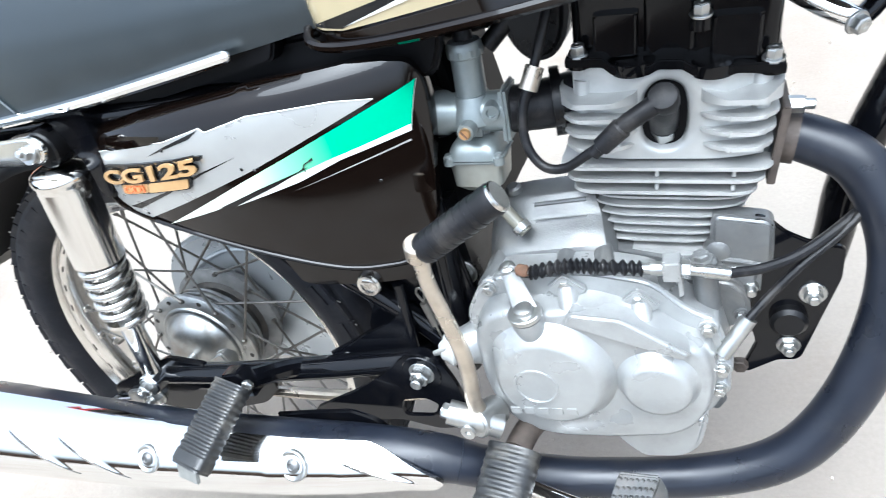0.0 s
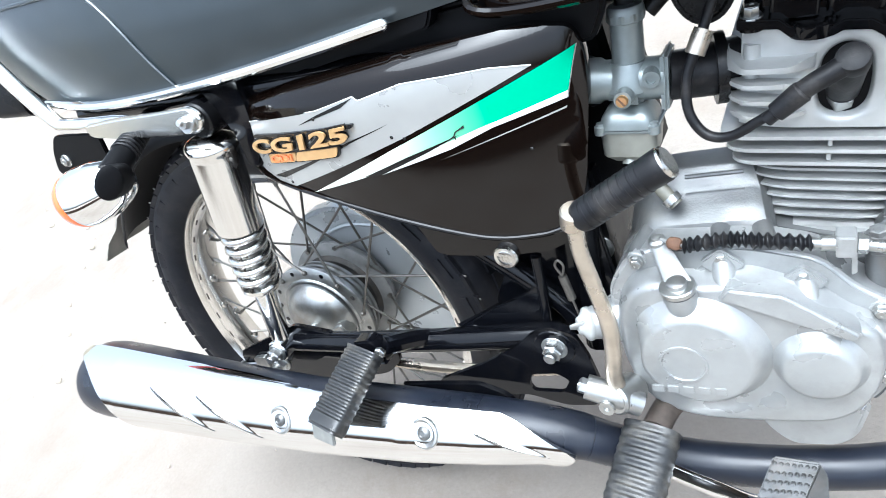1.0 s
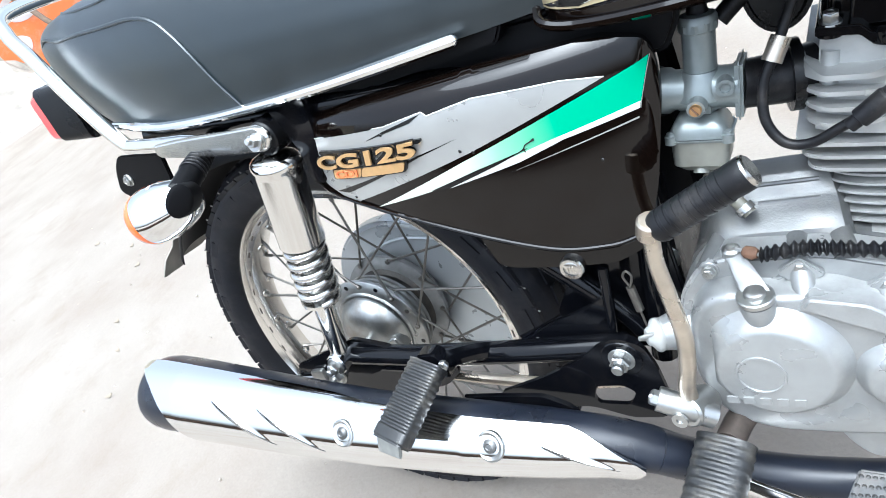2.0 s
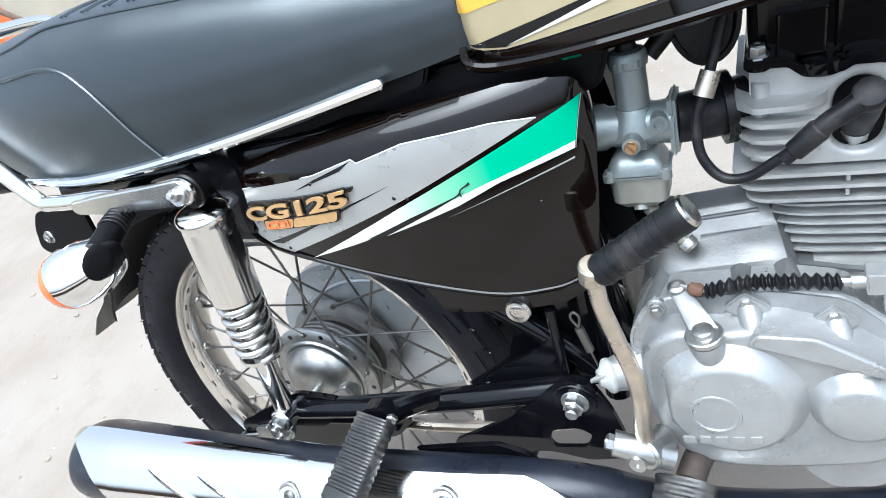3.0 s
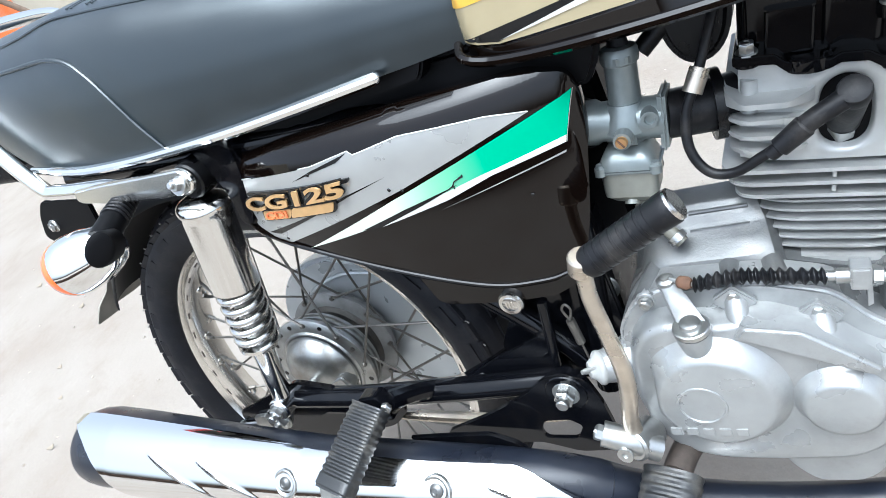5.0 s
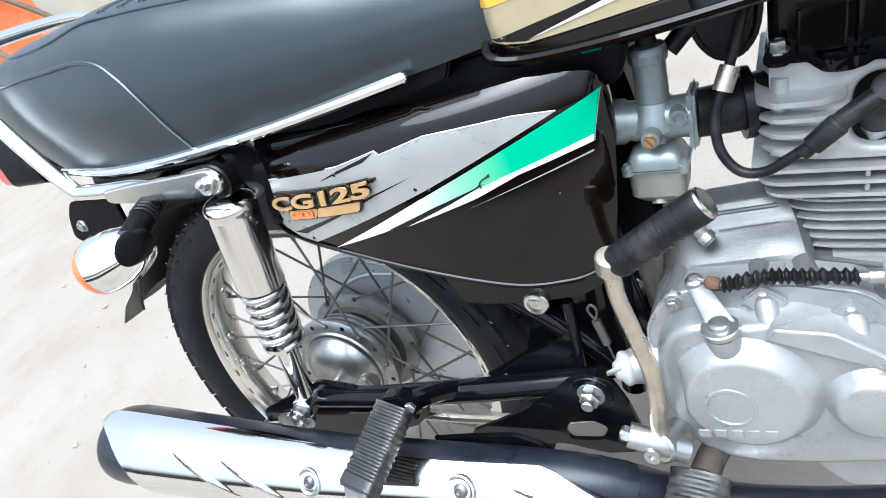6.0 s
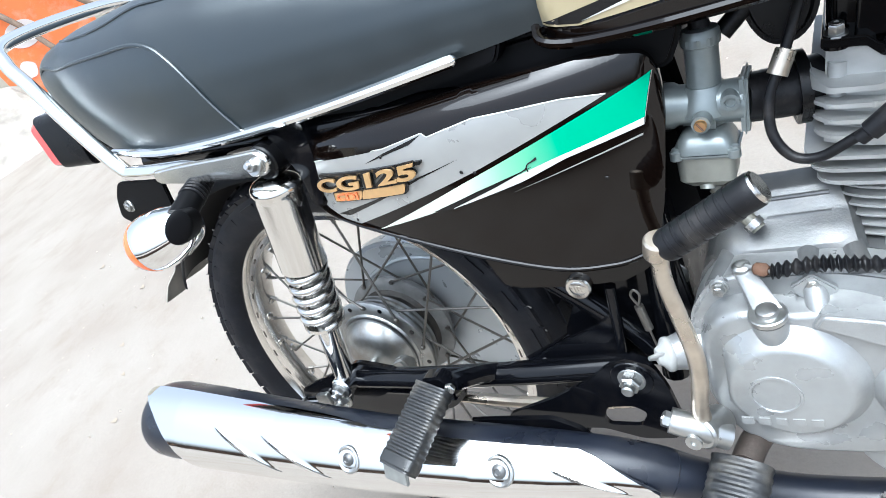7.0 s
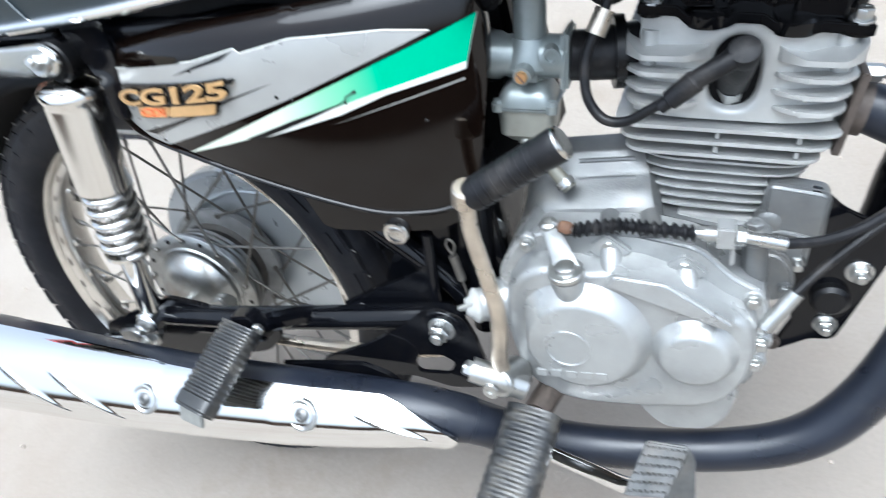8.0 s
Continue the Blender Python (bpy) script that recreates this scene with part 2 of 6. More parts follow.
def box(bm, size, m, bevel=0.0, seg=2):
    tmp = bmesh.new()
    bmesh.ops.create_cube(tmp, size=1, matrix=Matrix.Diagonal((*size, 1)))
    if bevel:
        bmesh.ops.bevel(tmp, geom=tmp.edges[:], offset=bevel, segments=seg, affect="EDGES", clamp_overlap=True)
    merge(bm, tmp, m)
    return bm


def merge(bm, other, m=None):
    """Adds another bmesh, at the pose m, and frees it."""
    vs = {v: bm.verts.new((m @ v.co) if m else v.co) for v in other.verts}
    for f in other.faces:
        bm.faces.new([vs[v] for v in f.verts])
    other.free()


def smooth_outline(pts, steps=5):
    """A closed smooth outline through (x, z) points."""
    P = [Vector((p[0], p[1])) for p in pts]
    n, out = len(P), []
    for i in range(n):
        a, b, c, d = P[i - 1], P[i], P[(i + 1) % n], P[(i + 2) % n]
        for k in range(steps):
            t = k / steps
            v = 0.5 * ((2 * b) + (c - a) * t + (2 * a - 5 * b + 4 * c - d) * t * t + (3 * b - a - 3 * c + d) * t ** 3)
            out.append((v.x, v.y))
    return out


def rounded(pts, r=0.006, steps=4):
    """A closed outline with its corners rounded by r."""
    P = [Vector(p) for p in pts]
    n, out = len(P), []
    for i in range(n):
        a, b, c = P[i - 1], P[i], P[(i + 1) % n]
        u, w = a - b, c - b
        k = min(r, u.length * 0.45, w.length * 0.45)
        s, e = b + u.normalized() * k, b + w.normalized() * k
        for j in range(steps + 1):
            t = j / steps
            q = (1 - t) ** 2 * s + 2 * t * (1 - t) * b + t * t * e
            out.append((q.x, q.y))
    return out


def hexbolt(bm, at, axis, r=0.006, h=0.005, washer=0.0, shank=0.0):
    d = Vector(axis).normalized()
    o = Vector(at)
    if washer:
        lathe(bm, [(0, washer), (0.0012, washer), (0.0018, washer * 0.95)], o, d, 20)
        o = o + d * 0.0018
    lathe(bm, [(0, r), (h * 0.85, r), (h, r * 0.86)], o, d, 6)
    lathe(bm, [(h * 0.9, r * 0.62), (h * 1.08, r * 0.58), (h * 1.08, r * 0.3), (h * 0.95, r * 0.25)], o, d, 14)
    if shank:
        lathe(bm, [(h, shank), (h * 1.7, shank), (h * 1.85, shank * 0.8)], o, d, 14)
    return bm


# ---- ground and surroundings ----
def ground_material():
    m = bpy.data.materials.new("pale_concrete")
    m.use_nodes = True
    n, l = m.node_tree.nodes, m.node_tree.links
    b = n["Principled BSDF"]
    b.inputs["Roughness"].default_value = 0.9
    co = n.new("ShaderNodeTexCoord")

    def tex(scale, detail, rough=0.6):
        t = n.new("ShaderNodeTexNoise")
        t.inputs["Scale"].default_value, t.inputs["Detail"].default_value, t.inputs["Roughness"].default_value = scale, detail, rough
        l.new(co.outputs["Object"], t.inputs["Vector"])
        return t.outputs["Fac"]

    ramp = n.new("ShaderNodeValToRGB")
    e = ramp.color_ramp.elements
    e[0].position, e[0].color = 0.30, (0.173, 0.142, 0.114, 1)
    e[1].position, e[1].color = 0.66, (0.226, 0.200, 0.170, 1)
    mid = e.new(0.48)
    mid.color = (0.206, 0.179, 0.149, 1)
    l.new(tex(1.5, 9, 0.6), ramp.inputs[0])
    grit = n.new("ShaderNodeMapRange")
    grit.inputs[1].default_value, grit.inputs[2].default_value = 0.25, 0.75
    grit.inputs[3].default_value, grit.inputs[4].default_value = 0.92, 1.06
    l.new(tex(160, 5), grit.inputs[0])
    mx = n.new("ShaderNodeMix")
    mx.data_type, mx.blend_type = "RGBA", "MULTIPLY"
    mx.inputs[0].default_value = 1
    l.new(ramp.outputs[0], mx.inputs[6])
    l.new(grit.outputs[0], mx.inputs[7])
    stain = n.new("ShaderNodeMapRange")
    stain.inputs[1].default_value, stain.inputs[2].default_value = 0.52, 0.72
    stain.inputs[3].default_value, stain.inputs[4].default_value = 0.0, 0.55
    l.new(tex(3.4, 10, 0.72), stain.inputs[0])
    soil = n.new("ShaderNodeMix")
    soil.data_type = "RGBA"
    l.new(stain.outputs[0], soil.inputs[0])
    l.new(mx.outputs[2], soil.inputs[6])
    soil.inputs[7].default_value = (0.150, 0.112, 0.080, 1)
    l.new(soil.outputs[2], b.inputs["Base Color"])
    bp = n.new("ShaderNodeBump")
    bp.inputs["Strength"].default_value, bp.inputs["Distance"].default_value = 0.5, 0.004
    l.new(tex(45, 8), bp.inputs["Height"])
    l.new(bp.outputs[0], b.inputs["Normal"])
    return m


def build_ground():
    bm = bmesh.new()
    xs = [-60, -30, -15] + [-8 + 0.25 * i for i in range(61)] + [15, 30, 60]
    ys = [-60, -30, -12] + [-6 + 0.25 * i for i in range(57)] + [15, 30, 60]
    grid = []
    for x in xs:
        row = []
        for y in ys:
            far = min(1.0, max(0.0, (math.hypot(x, y) - 0.9) / 2))
            row.append(bm.verts.new((x, y, far * 0.012 * noise.noise((x * 0.9, y * 0.9, 0)))))
        grid.append(row)
    for i in range(len(xs) - 1):
        for j in range(len(ys) - 1):
            bm.faces.new((grid[i][j], grid[i + 1][j], grid[i + 1][j + 1], grid[i][j + 1]))
    ob = new("ground", link_mesh("ground", bm, ground_material()))
    return tagged(ob, "pale sandy concrete ground with worn patches", "ground", kind="structure")


build_ground()

# ---- the motorcycle ----
bike = new("motorcycle")
bike.matrix_world = LEAN
tagged(bike, "black motorcycle with green and silver side decal leaning on its stand", "motorcycle")


def panel_y(x, z):
    """The bulging outer face of the side panel."""
    rise = min(max(0, z - 0.643), 0.0232)
    shoulder = 0.024 - math.sqrt(0.024 ** 2 - rise ** 2)
    return -(0.143 - 1.0 * (x - 0.31) ** 2 - 3.0 * max(0, min(z, 0.6455) - 0.622) ** 2 - shoulder - 45.0 * max(0, x - 0.494) ** 2)


def patch(bm, outline, surface, lift, cuts=0.008):
    """An outline of (x, z), laid on a curved face."""
    tmp = bmesh.new()
    f = tmp.faces.new([tmp.verts.new((x, 0, z)) for x, z in outline])
    bmesh.ops.triangulate(tmp, faces=[f])
    for _ in range(5):
        long = [e for e in tmp.edges if e.calc_length() > cuts]
        if not long:
            break
        bmesh.ops.subdivide_edges(tmp, edges=long, cuts=1)
        bmesh.ops.triangulate(tmp, faces=tmp.faces[:])
    for v in tmp.verts:
        v.co.y = surface(v.co.x, v.co.z) - lift
    merge(bm, tmp)
    return bm


def letters(text, corner, right, up, size, depth, mat, parent, name, length, label="", lift=0.005, bold=0.03):
    """Slanted raised letters that start at corner and run along right over that length (0: as the last one was fitted)."""
    cu = bpy.data.curves.new(name, "FONT")
    cu.body, cu.size, cu.extrude, cu.bevel_depth, cu.offset, cu.shear = text, size, depth / 2, 0.0, size * bold, 0.12
    tmp = bpy.data.objects.new(name, cu)
    me = bpy.data.meshes.new_from_object(tmp)
    bpy.data.objects.remove(tmp)
    wide = max(v.co.x for v in me.vertices) - min(v.co.x for v in me.vertices)
    squeeze = (length or 0.1432) / wide
    r, u = Vector(right).normalized(), Vector(up)
    n = r.cross(u).normalized()
    m = Matrix.Identity(4)
    for i, v in enumerate((r * squeeze, u.normalized(), n)):
        m.col[i] = (*v, 0)
    m.translation = Vector(corner)
    rise = [v.co.z for v in me.vertices]
    me.transform(m)
    for v, h in zip(me.vertices, rise):
        v.co.y = panel_y(v.co.x, v.co.z) - lift - h
    me.materials.clear()
    me.materials.append(mat)
    ob = new(name, me)
    ob.parent = holder(parent)
    if label:
        ob["label"] = label
    return ob


# -- side panel --
PANEL = [(0.1426, 0.6600), (0.1346, 0.6032), (0.147, 0.5863), (0.169, 0.5748), (0.2213, 0.559), (0.3151, 0.5255), (0.3918, 0.4953), (0.4381, 0.4874),
         (0.4617, 0.4893), (0.4766, 0.4952), (0.4901, 0.5335), (0.4981, 0.566), (0.5045, 0.5972), (0.5069, 0.6238), (0.5060, 0.6400), (0.5010, 0.6500),
         (0.4700, 0.6600), (0.3652, 0.6655), (0.2374, 0.6660)]


def build_panel():
    bm = bmesh.new()
    patch(bm, rounded(PANEL, 0.008, 3), panel_y, 0, 0.005)
    rim = [e for e in bm.edges if len(e.link_faces) == 1]
    lip = bmesh.ops.extrude_edge_only(bm, edges=rim)["geom"]
    for v in lip:
        if isinstance(v, bmesh.types.BMVert):
            v.co.y += 0.022
            v.co.x += (0.32 - v.co.x) * 0.02
            v.co.z += (0.59 - v.co.z) * 0.03
    p = part("side_panel", bm, GLOSS_BLACK, bike, "gloss black side panel with faded stripe decals", 50)
    decals = [
        ("silver_decal", [(0.1463, 0.6420), (0.1723, 0.6395), (0.2743, 0.6400), (0.3200, 0.6451), (0.3244, 0.6408), (0.3689, 0.6452), (0.4410, 0.6381), (0.4724, 0.6310), (0.3525, 0.6010), (0.1950, 0.5668), (0.1740, 0.5748), (0.1580, 0.5855), (0.1450, 0.6021)], DECAL_SILVER, 0.0006),
        ("dark_streak", [(0.3447, 0.6160), (0.2984, 0.6078), (0.2400, 0.5935), (0.1696, 0.5800), (0.1880, 0.5778), (0.2831, 0.6015), (0.3000, 0.6062)], DECAL_BLACK, 0.0010),
        ("dark_streak", [(0.3190, 0.6444), (0.2727, 0.6365), (0.2450, 0.6300), (0.2800, 0.6352), (0.3047, 0.6385)], DECAL_BLACK, 0.0010),
        ("green_stripe", [(0.5040, 0.6352), (0.4928, 0.6040), (0.4311, 0.5945), (0.3916, 0.5848), (0.2226, 0.5602), (0.3400, 0.5935), (0.4300, 0.6165)], DECAL_GREEN, 0.0008),
        ("white_stripe", [(0.4928, 0.6044), (0.4911, 0.5990), (0.4311, 0.5921), (0.3916, 0.5826), (0.3190, 0.5718), (0.3770, 0.5868), (0.4200, 0.5945)], DECAL_WHITE, 0.0011),
        ("dark_streak", [(0.4040, 0.5935), (0.3500, 0.5838), (0.2985, 0.5722), (0.3190, 0.5722), (0.3700, 0.5842)], DECAL_BLACK, 0.0014),
        ("thin_line", [(0.4892, 0.5928), (0.4887, 0.5912), (0.4373, 0.5838), (0.3800, 0.5752), (0.4373, 0.5848)], DECAL_SILVER, 0.0008),
        ("thin_line", [(0.5044, 0.6352), (0.4932, 0.6044), (0.4915, 0.5990), (0.4919, 0.5990), (0.4937, 0.6044), (0.5049, 0.6352)], DECAL_SILVER, 0.0012),
    ]
    for name, outline, mat, lift in decals:
        bm = bmesh.new()
        patch(bm, outline, panel_y, lift)
        part(name, bm, mat, p)
    bm = bmesh.new()
    tube(bm, [(x, panel_y(x, z) - 0.0008, z) for x, z in ((0.1723, 0.6399), (0.2743, 0.6404), (0.3200, 0.6455), (0.3244, 0.6412), (0.3689, 0.6456), (0.4050, 0.6422), (0.4410, 0.6385), (0.4724, 0.6313))], 0.0006, 6, 1, smooth_line=False)
    part("thin_line", bm, DECAL_WHITE, p)
    # torn flake in the green stripe and chips
    for line in ([(0.392, 0.5905), (0.398, 0.593), (0.401, 0.5965), (0.409, 0.5985)], [(0.3985, 0.5935), (0.3990, 0.590)], [(0.404, 0.5975), (0.409, 0.5998)]):
        bm = bmesh.new()
        tube(bm, [(x, panel_y(x, z) - 0.0012, z) for x, z in line], 0.0006, 6, 4)
        part("scratch", bm, DECAL_BLACK, p, "torn flake in the decal")
    for x, z in ((0.268, 0.6335), (0.343, 0.604), (0.3545, 0.6005), (0.196, 0.5725), (0.455, 0.566)):
        bm = bmesh.new()
        lathe(bm, [(0, 0.0018), (0.0006, 0.0012)], (x, panel_y(x, z) - 0.0008, z), (0, -1, 0), 7)
        part("chip", bm, DECAL_BLACK, p)
    # badge
    bm = bmesh.new()

    def plate(corners, lift, thick):
        tmp = bmesh.new()
        patch(tmp, rounded(corners, 0.003, 3), panel_y, lift)
        rim = [e for e in tmp.edges if len(e.link_faces) == 1]
        for v in bmesh.ops.extrude_edge_only(tmp, edges=rim)["geom"]:
            if isinstance(v, bmesh.types.BMVert):
                v.co.y += thick
        merge(bm, tmp)

    plate([(0.1725, 0.6270), (0.3120, 0.6236), (0.3098, 0.6200), (0.1712, 0.6232)], 0.0035, 0.004)
    plate([(0.1810, 0.6068), (0.2880, 0.6066), (0.2815, 0.5955), (0.1775, 0.5948)], 0.003, 0.005)
    b = part("badge", bm, DECAL_BLACK, p, "black and gold model badge")
    bm = bmesh.new()
    plate([(0.2290, 0.6056), (0.2850, 0.6056), (0.2793, 0.5966), (0.2225, 0.5962)], 0.004, 0.002)
    part("badge_bar", bm, GOLD, b)
    bm = bmesh.new()
    plate([(0.1830, 0.6056), (0.2280, 0.6056), (0.2215, 0.5962), (0.1795, 0.5958)], 0.004, 0.002)
    part("badge_bar", bm, GOLD, b)
    a, c = Vector((0.1615, 0, 0.6085)), Vector((0.3020, 0, 0.6100))
    for back in (True, False):
        letters("CG125", a, c - a, (0, 0, 1), 0.0195, 0.002, DECAL_BLACK if back else GOLD, b, "letter_backing" if back else "letters", 0.0 if back else 0.14, "" if back else "gold raised letters", 0.0032 if back else 0.0062, 0.10 if back else 0.030)
    a, c = Vector((0.1840, 0, 0.5970)), Vector((0.2190, 0, 0.5974))
    letters("CDI", a, c - a, (0, 0, 1), 0.0105, 0.0012, ORANGE_LETTER, b, "letters", 0.035, "orange raised letters", 0.0048, 0.012)
    bm = bmesh.new()
    tube(bm, [(x, panel_y(x, z) - 0.0010, z - 0.0006) for x, z in PANEL[1:10]], 0.0022, 8, 6)
    part("edge_bead", bm, GLOSS_BLACK, p)
    # lower tongue with its round fastener
    bm = bmesh.new()
    slab(bm, rounded([(0.288, 0.525), (0.300, 0.502), (0.3125, 0.4625), (0.3249, 0.4575), (0.3736, 0.4545), (0.4038, 0.4546), (0.4352, 0.4565), (0.4573, 0.4665), (0.4720, 0.480), (0.476, 0.50), (0.40, 0.515)], 0.004), -0.108, -0.098, 0.003)
    part("panel_tongue", bm, GLOSS_BLACK, p)
    bm = bmesh.new()
    lathe(bm, [(0, 0.0125), (0.004, 0.0125), (0.006, 0.011), (0.0055, 0.008), (0.006, 0.007), (0.006, 0.0005)], (0.390, -0.108, 0.4555), (0, -1, 0), 28)
    for k in (-0.003, 0, 0.003):
        box(bm, (0.001, 0.001, 0.007), pose(0.390 + k, -0.1145, 0.4555))
    part("fastener", bm, DULL_CHROME, p, "worn round chrome fastener")


build_panel()


# -- seat --
def seat_section(s):
    """Half width, top height and base height along the seat, s from 0 (rear) to 1 (front)."""
    half = float(np.interp(s, [0, 0.02, 0.06, 0.14, 0.3, 0.5, 0.75, 0.92, 1], [0.090, 0.106, 0.116, 0.124, 0.130, 0.130, 0.122, 0.108, 0.095]))
    top = float(np.interp(s, [0, 0.03, 0.12, 0.3, 0.45, 0.6, 0.75, 0.9, 1], [0.844, 0.856, 0.860, 0.853, 0.838, 0.819, 0.798, 0.777, 0.760]))
    base = float(np.interp(s, [0, 0.1, 0.3, 1], [0.715, 0.702, 0.69, 0.688]))
    return half, top, base


def seat_point(s, a):
    """a: 0 at the base on the near side, 1 at the middle of the top, 2 at the far base."""
    half, top, base = seat_section(s)
    side = -1 if a <= 1 else 1
    k = a if a <= 1 else 2 - a
    # near-vertical flank, rounded shoulder, slightly crowned top
    path_k = [0, 0.15, 0.3, 0.42, 0.5, 0.56, 0.63, 0.72, 0.85, 1]
    w = np.interp(k, path_k, [0.985, 1.0, 1.0, 0.975, 0.93, 0.87, 0.78, 0.64, 0.36, 0])
    h = np.interp(k, path_k, [0, 0.22, 0.445, 0.62, 0.755, 0.85, 0.92, 0.97, 0.995, 1.0])
    x0 = -0.164 + s * 0.602
    x = x0 - max(0.0, 1 - s / 0.30) * float(np.interp(h, [0, 0.165, 0.33, 0.61, 0.865, 0.97, 1], [0, 0.024, 0.042, 0.064, 0.082, 0.090, 0.095]))
    return Vector((x, side * half * w, base + (top - base) * h))


def build_seat():
    bm = bmesh.new()
    ss = [0, 0.008, 0.02, 0.04, 0.07] + [0.1 + 0.9 * i / 30 for i in range(31)]
    rings = [[seat_point(s, a) for a in np.linspace(0, 2, 49)] for s in ss]
    mid = sum(rings[0], Vector()) / 49
    nose = []
    for k, back in ((0.35, 0.017), (0.6, 0.014), (0.8, 0.009), (0.93, 0.004)):
        nose.append([mid + (v - mid) * k + Vector((-back, 0, 0)) for v in rings[0]])
    mid = sum(rings[-1], Vector()) / 49
    front = []
    for k, ahead in ((0.94, 0.006), (0.82, 0.013), (0.6, 0.019), (0.3, 0.022)):
        front.append([mid + (v - mid) * k + Vector((ahead, 0, 0)) for v in rings[-1]])
    loft(bm, nose + rings + front)
    seat = part("seat", bm, VINYL, bike, "black vinyl dual seat with piping and chrome side trim", 60)

    def line(pairs, r, name, mat, out=0.0):
        b = bmesh.new()
        pts = []
        for s, a in pairs:
            p = seat_point(s, a)
            pts.append(p + Vector((0, -out, 0)))
        tube(b, pts, r, 8, 8)
        return part(name, b, mat, seat)

    grid = [(s, a, seat_point(s, a)) for s in np.linspace(0, 0.6, 121) for a in np.linspace(0, 0.85, 86)]

    def spot(x, z, lo, hi):
        """The place on the near flank that lies at x and z."""
        s, a, _ = min((g for g in grid if lo <= g[1] <= hi), key=lambda g: (g[2].x - x) ** 2 + (g[2].z - z) ** 2)
        return s, a

    line([(0.0, 0.60), (0.004, 0.52)] + [spot(x, z, 0, 0.6) for x, z in ((-0.20, 0.836), (-0.16, 0.826), (-0.106, 0.822), (-0.05, 0.818), (0.002, 0.812), (0.039, 0.799), (0.058, 0.779), (0.074, 0.755), (0.090, 0.722), (0.103, 0.694))], 0.0022, "piping", VINYL, 0.0008)
    top = [(0.10, 0.70), (0.14, 0.64), (0.19, 0.62), (0.24, 0.62), (0.30, 0.645), (0.38, 0.645), (0.5, 0.64), (0.7, 0.64), (0.9, 0.64)]
    line(top, 0.0018, "piping", VINYL, 0.0)
    line([(s, 2 - a) for s, a in top], 0.0018, "piping", VINYL, 0.0)
    for i in range(11):
        s = 0.33 + i * 0.052
        for sg in (0, 1):
            for off in (0, 0.012):
                pairs = [(s + off, 0.70), (s + off + 0.015, 0.82), (s + off + 0.045, 0.97)]
                line([(q, 2 - a if sg else a) for q, a in pairs], 0.0016, "stitched_rib", VINYL, 0.0)
    b = bmesh.new()
    pts = [(-0.128, -0.122, 0.715), (-0.119, -0.126, 0.714), (-0.04, -0.130, 0.699), (0.04, -0.132, 0.692), (0.113, -0.132, 0.689), (0.211, -0.131, 0.688), (0.295, -0.127, 0.689), (0.355, -0.1215, 0.690), (0.364, -0.1208, 0.690), (0.367, -0.1205, 0.690)]
    tube(b, pts, [0.003, 0.005, 0.0055, 0.0055, 0.0055, 0.0055, 0.0055, 0.0055, 0.0048, 0.0015], 10, 6, flat=1.0)
    part("side_trim", b, CHROME, seat, "chrome trim strip")
    b = bmesh.new()
    tube(b, [(p[0], -p[1], p[2]) for p in pts], 0.005, 10, 6)
    part("side_trim", b, CHROME, seat, "chrome trim strip")
    b = bmesh.new()
    slab(b, rounded([(-0.10, 0.70), (0.40, 0.69), (0.39, 0.674), (0.2, 0.666), (0.0, 0.676), (-0.10, 0.688)], 0.006), -0.105, 0.105, 0.004)
    part("seat_pan", b, MATTE_BLACK, seat)


build_seat()


# -- grab rail --
def build_grab_rail():
    bm = bmesh.new()
    right = [(0.062, -0.149, 0.671), (0.012, -0.146, 0.677), (-0.074, -0.143, 0.6865), (-0.104, -0.1415, 0.697), (-0.150, -0.136, 0.755), (-0.198, -0.127, 0.820), (-0.232, -0.118, 0.856), (-0.252, -0.096, 0.880)]
    left = [(x, -y, z) for x, y, z in right[::-1]]
    tube(bm, right + [(-0.258, 0, 0.886)] + left, [0.003] + [0.009] * 15 + [0.003], 16, 7)
    rail = part("grab_rail", bm, CHROME, bike, "bent chrome grab rail")
    bm = bmesh.new()
    slab(bm, rounded([(-0.03, 0.686), (0.02, 0.684), (0.09, 0.679), (0.143, 0.676), (0.1535, 0.662), (0.143, 0.649), (0.09, 0.653), (0.02, 0.662), (-0.03, 0.671)], 0.014), -0.160, -0.152, 0.0025, 3)
    for v in bm.verts:
        v.co.y += (v.co.z - 0.662) * 0.06
    part("rail_bracket", bm, SHOCK_CHROME, rail)
    bm = bmesh.new()
    hexbolt(bm, (0.1330, -0.160, 0.662), (0, -0.92, 0.38), 0.0068, 0.005, 0.0105, 0.0035)
    part("bolt", bm, ZINC, rail)


build_grab_rail()


# -- fuel tank --
def tank_ring(x):
    half = float(np.interp(x, [0.424, 0.43, 0.445, 0.5, 0.6, 0.75, 0.86, 0.90], [0.07, 0.09, 0.108, 0.122, 0.138, 0.140, 0.10, 0.05]))
    low = float(np.interp(x, [0.424, 0.435, 0.46, 0.62, 0.9], [0.70, 0.680, 0.672, 0.672, 0.695]))
    top = float(np.interp(x, [0.424, 0.45, 0.6, 0.75, 0.9], [0.765, 0.785, 0.845, 0.86, 0.80]))
    ks = [(-1, 0.0), (-1.0, 0.08), (-0.955, 0.11), (-0.96, 0.25), (-0.985, 0.45), (-0.95, 0.65), (-0.8, 0.84), (-0.5, 0.96), (0, 1)]
    pts = [(x, half * a * 1.0, low + (top - low) * b) for a, b in ks]
    pts += [(x, -half * a, low + (top - low) * b) for a, b in ks[-2::-1]]
    return pts


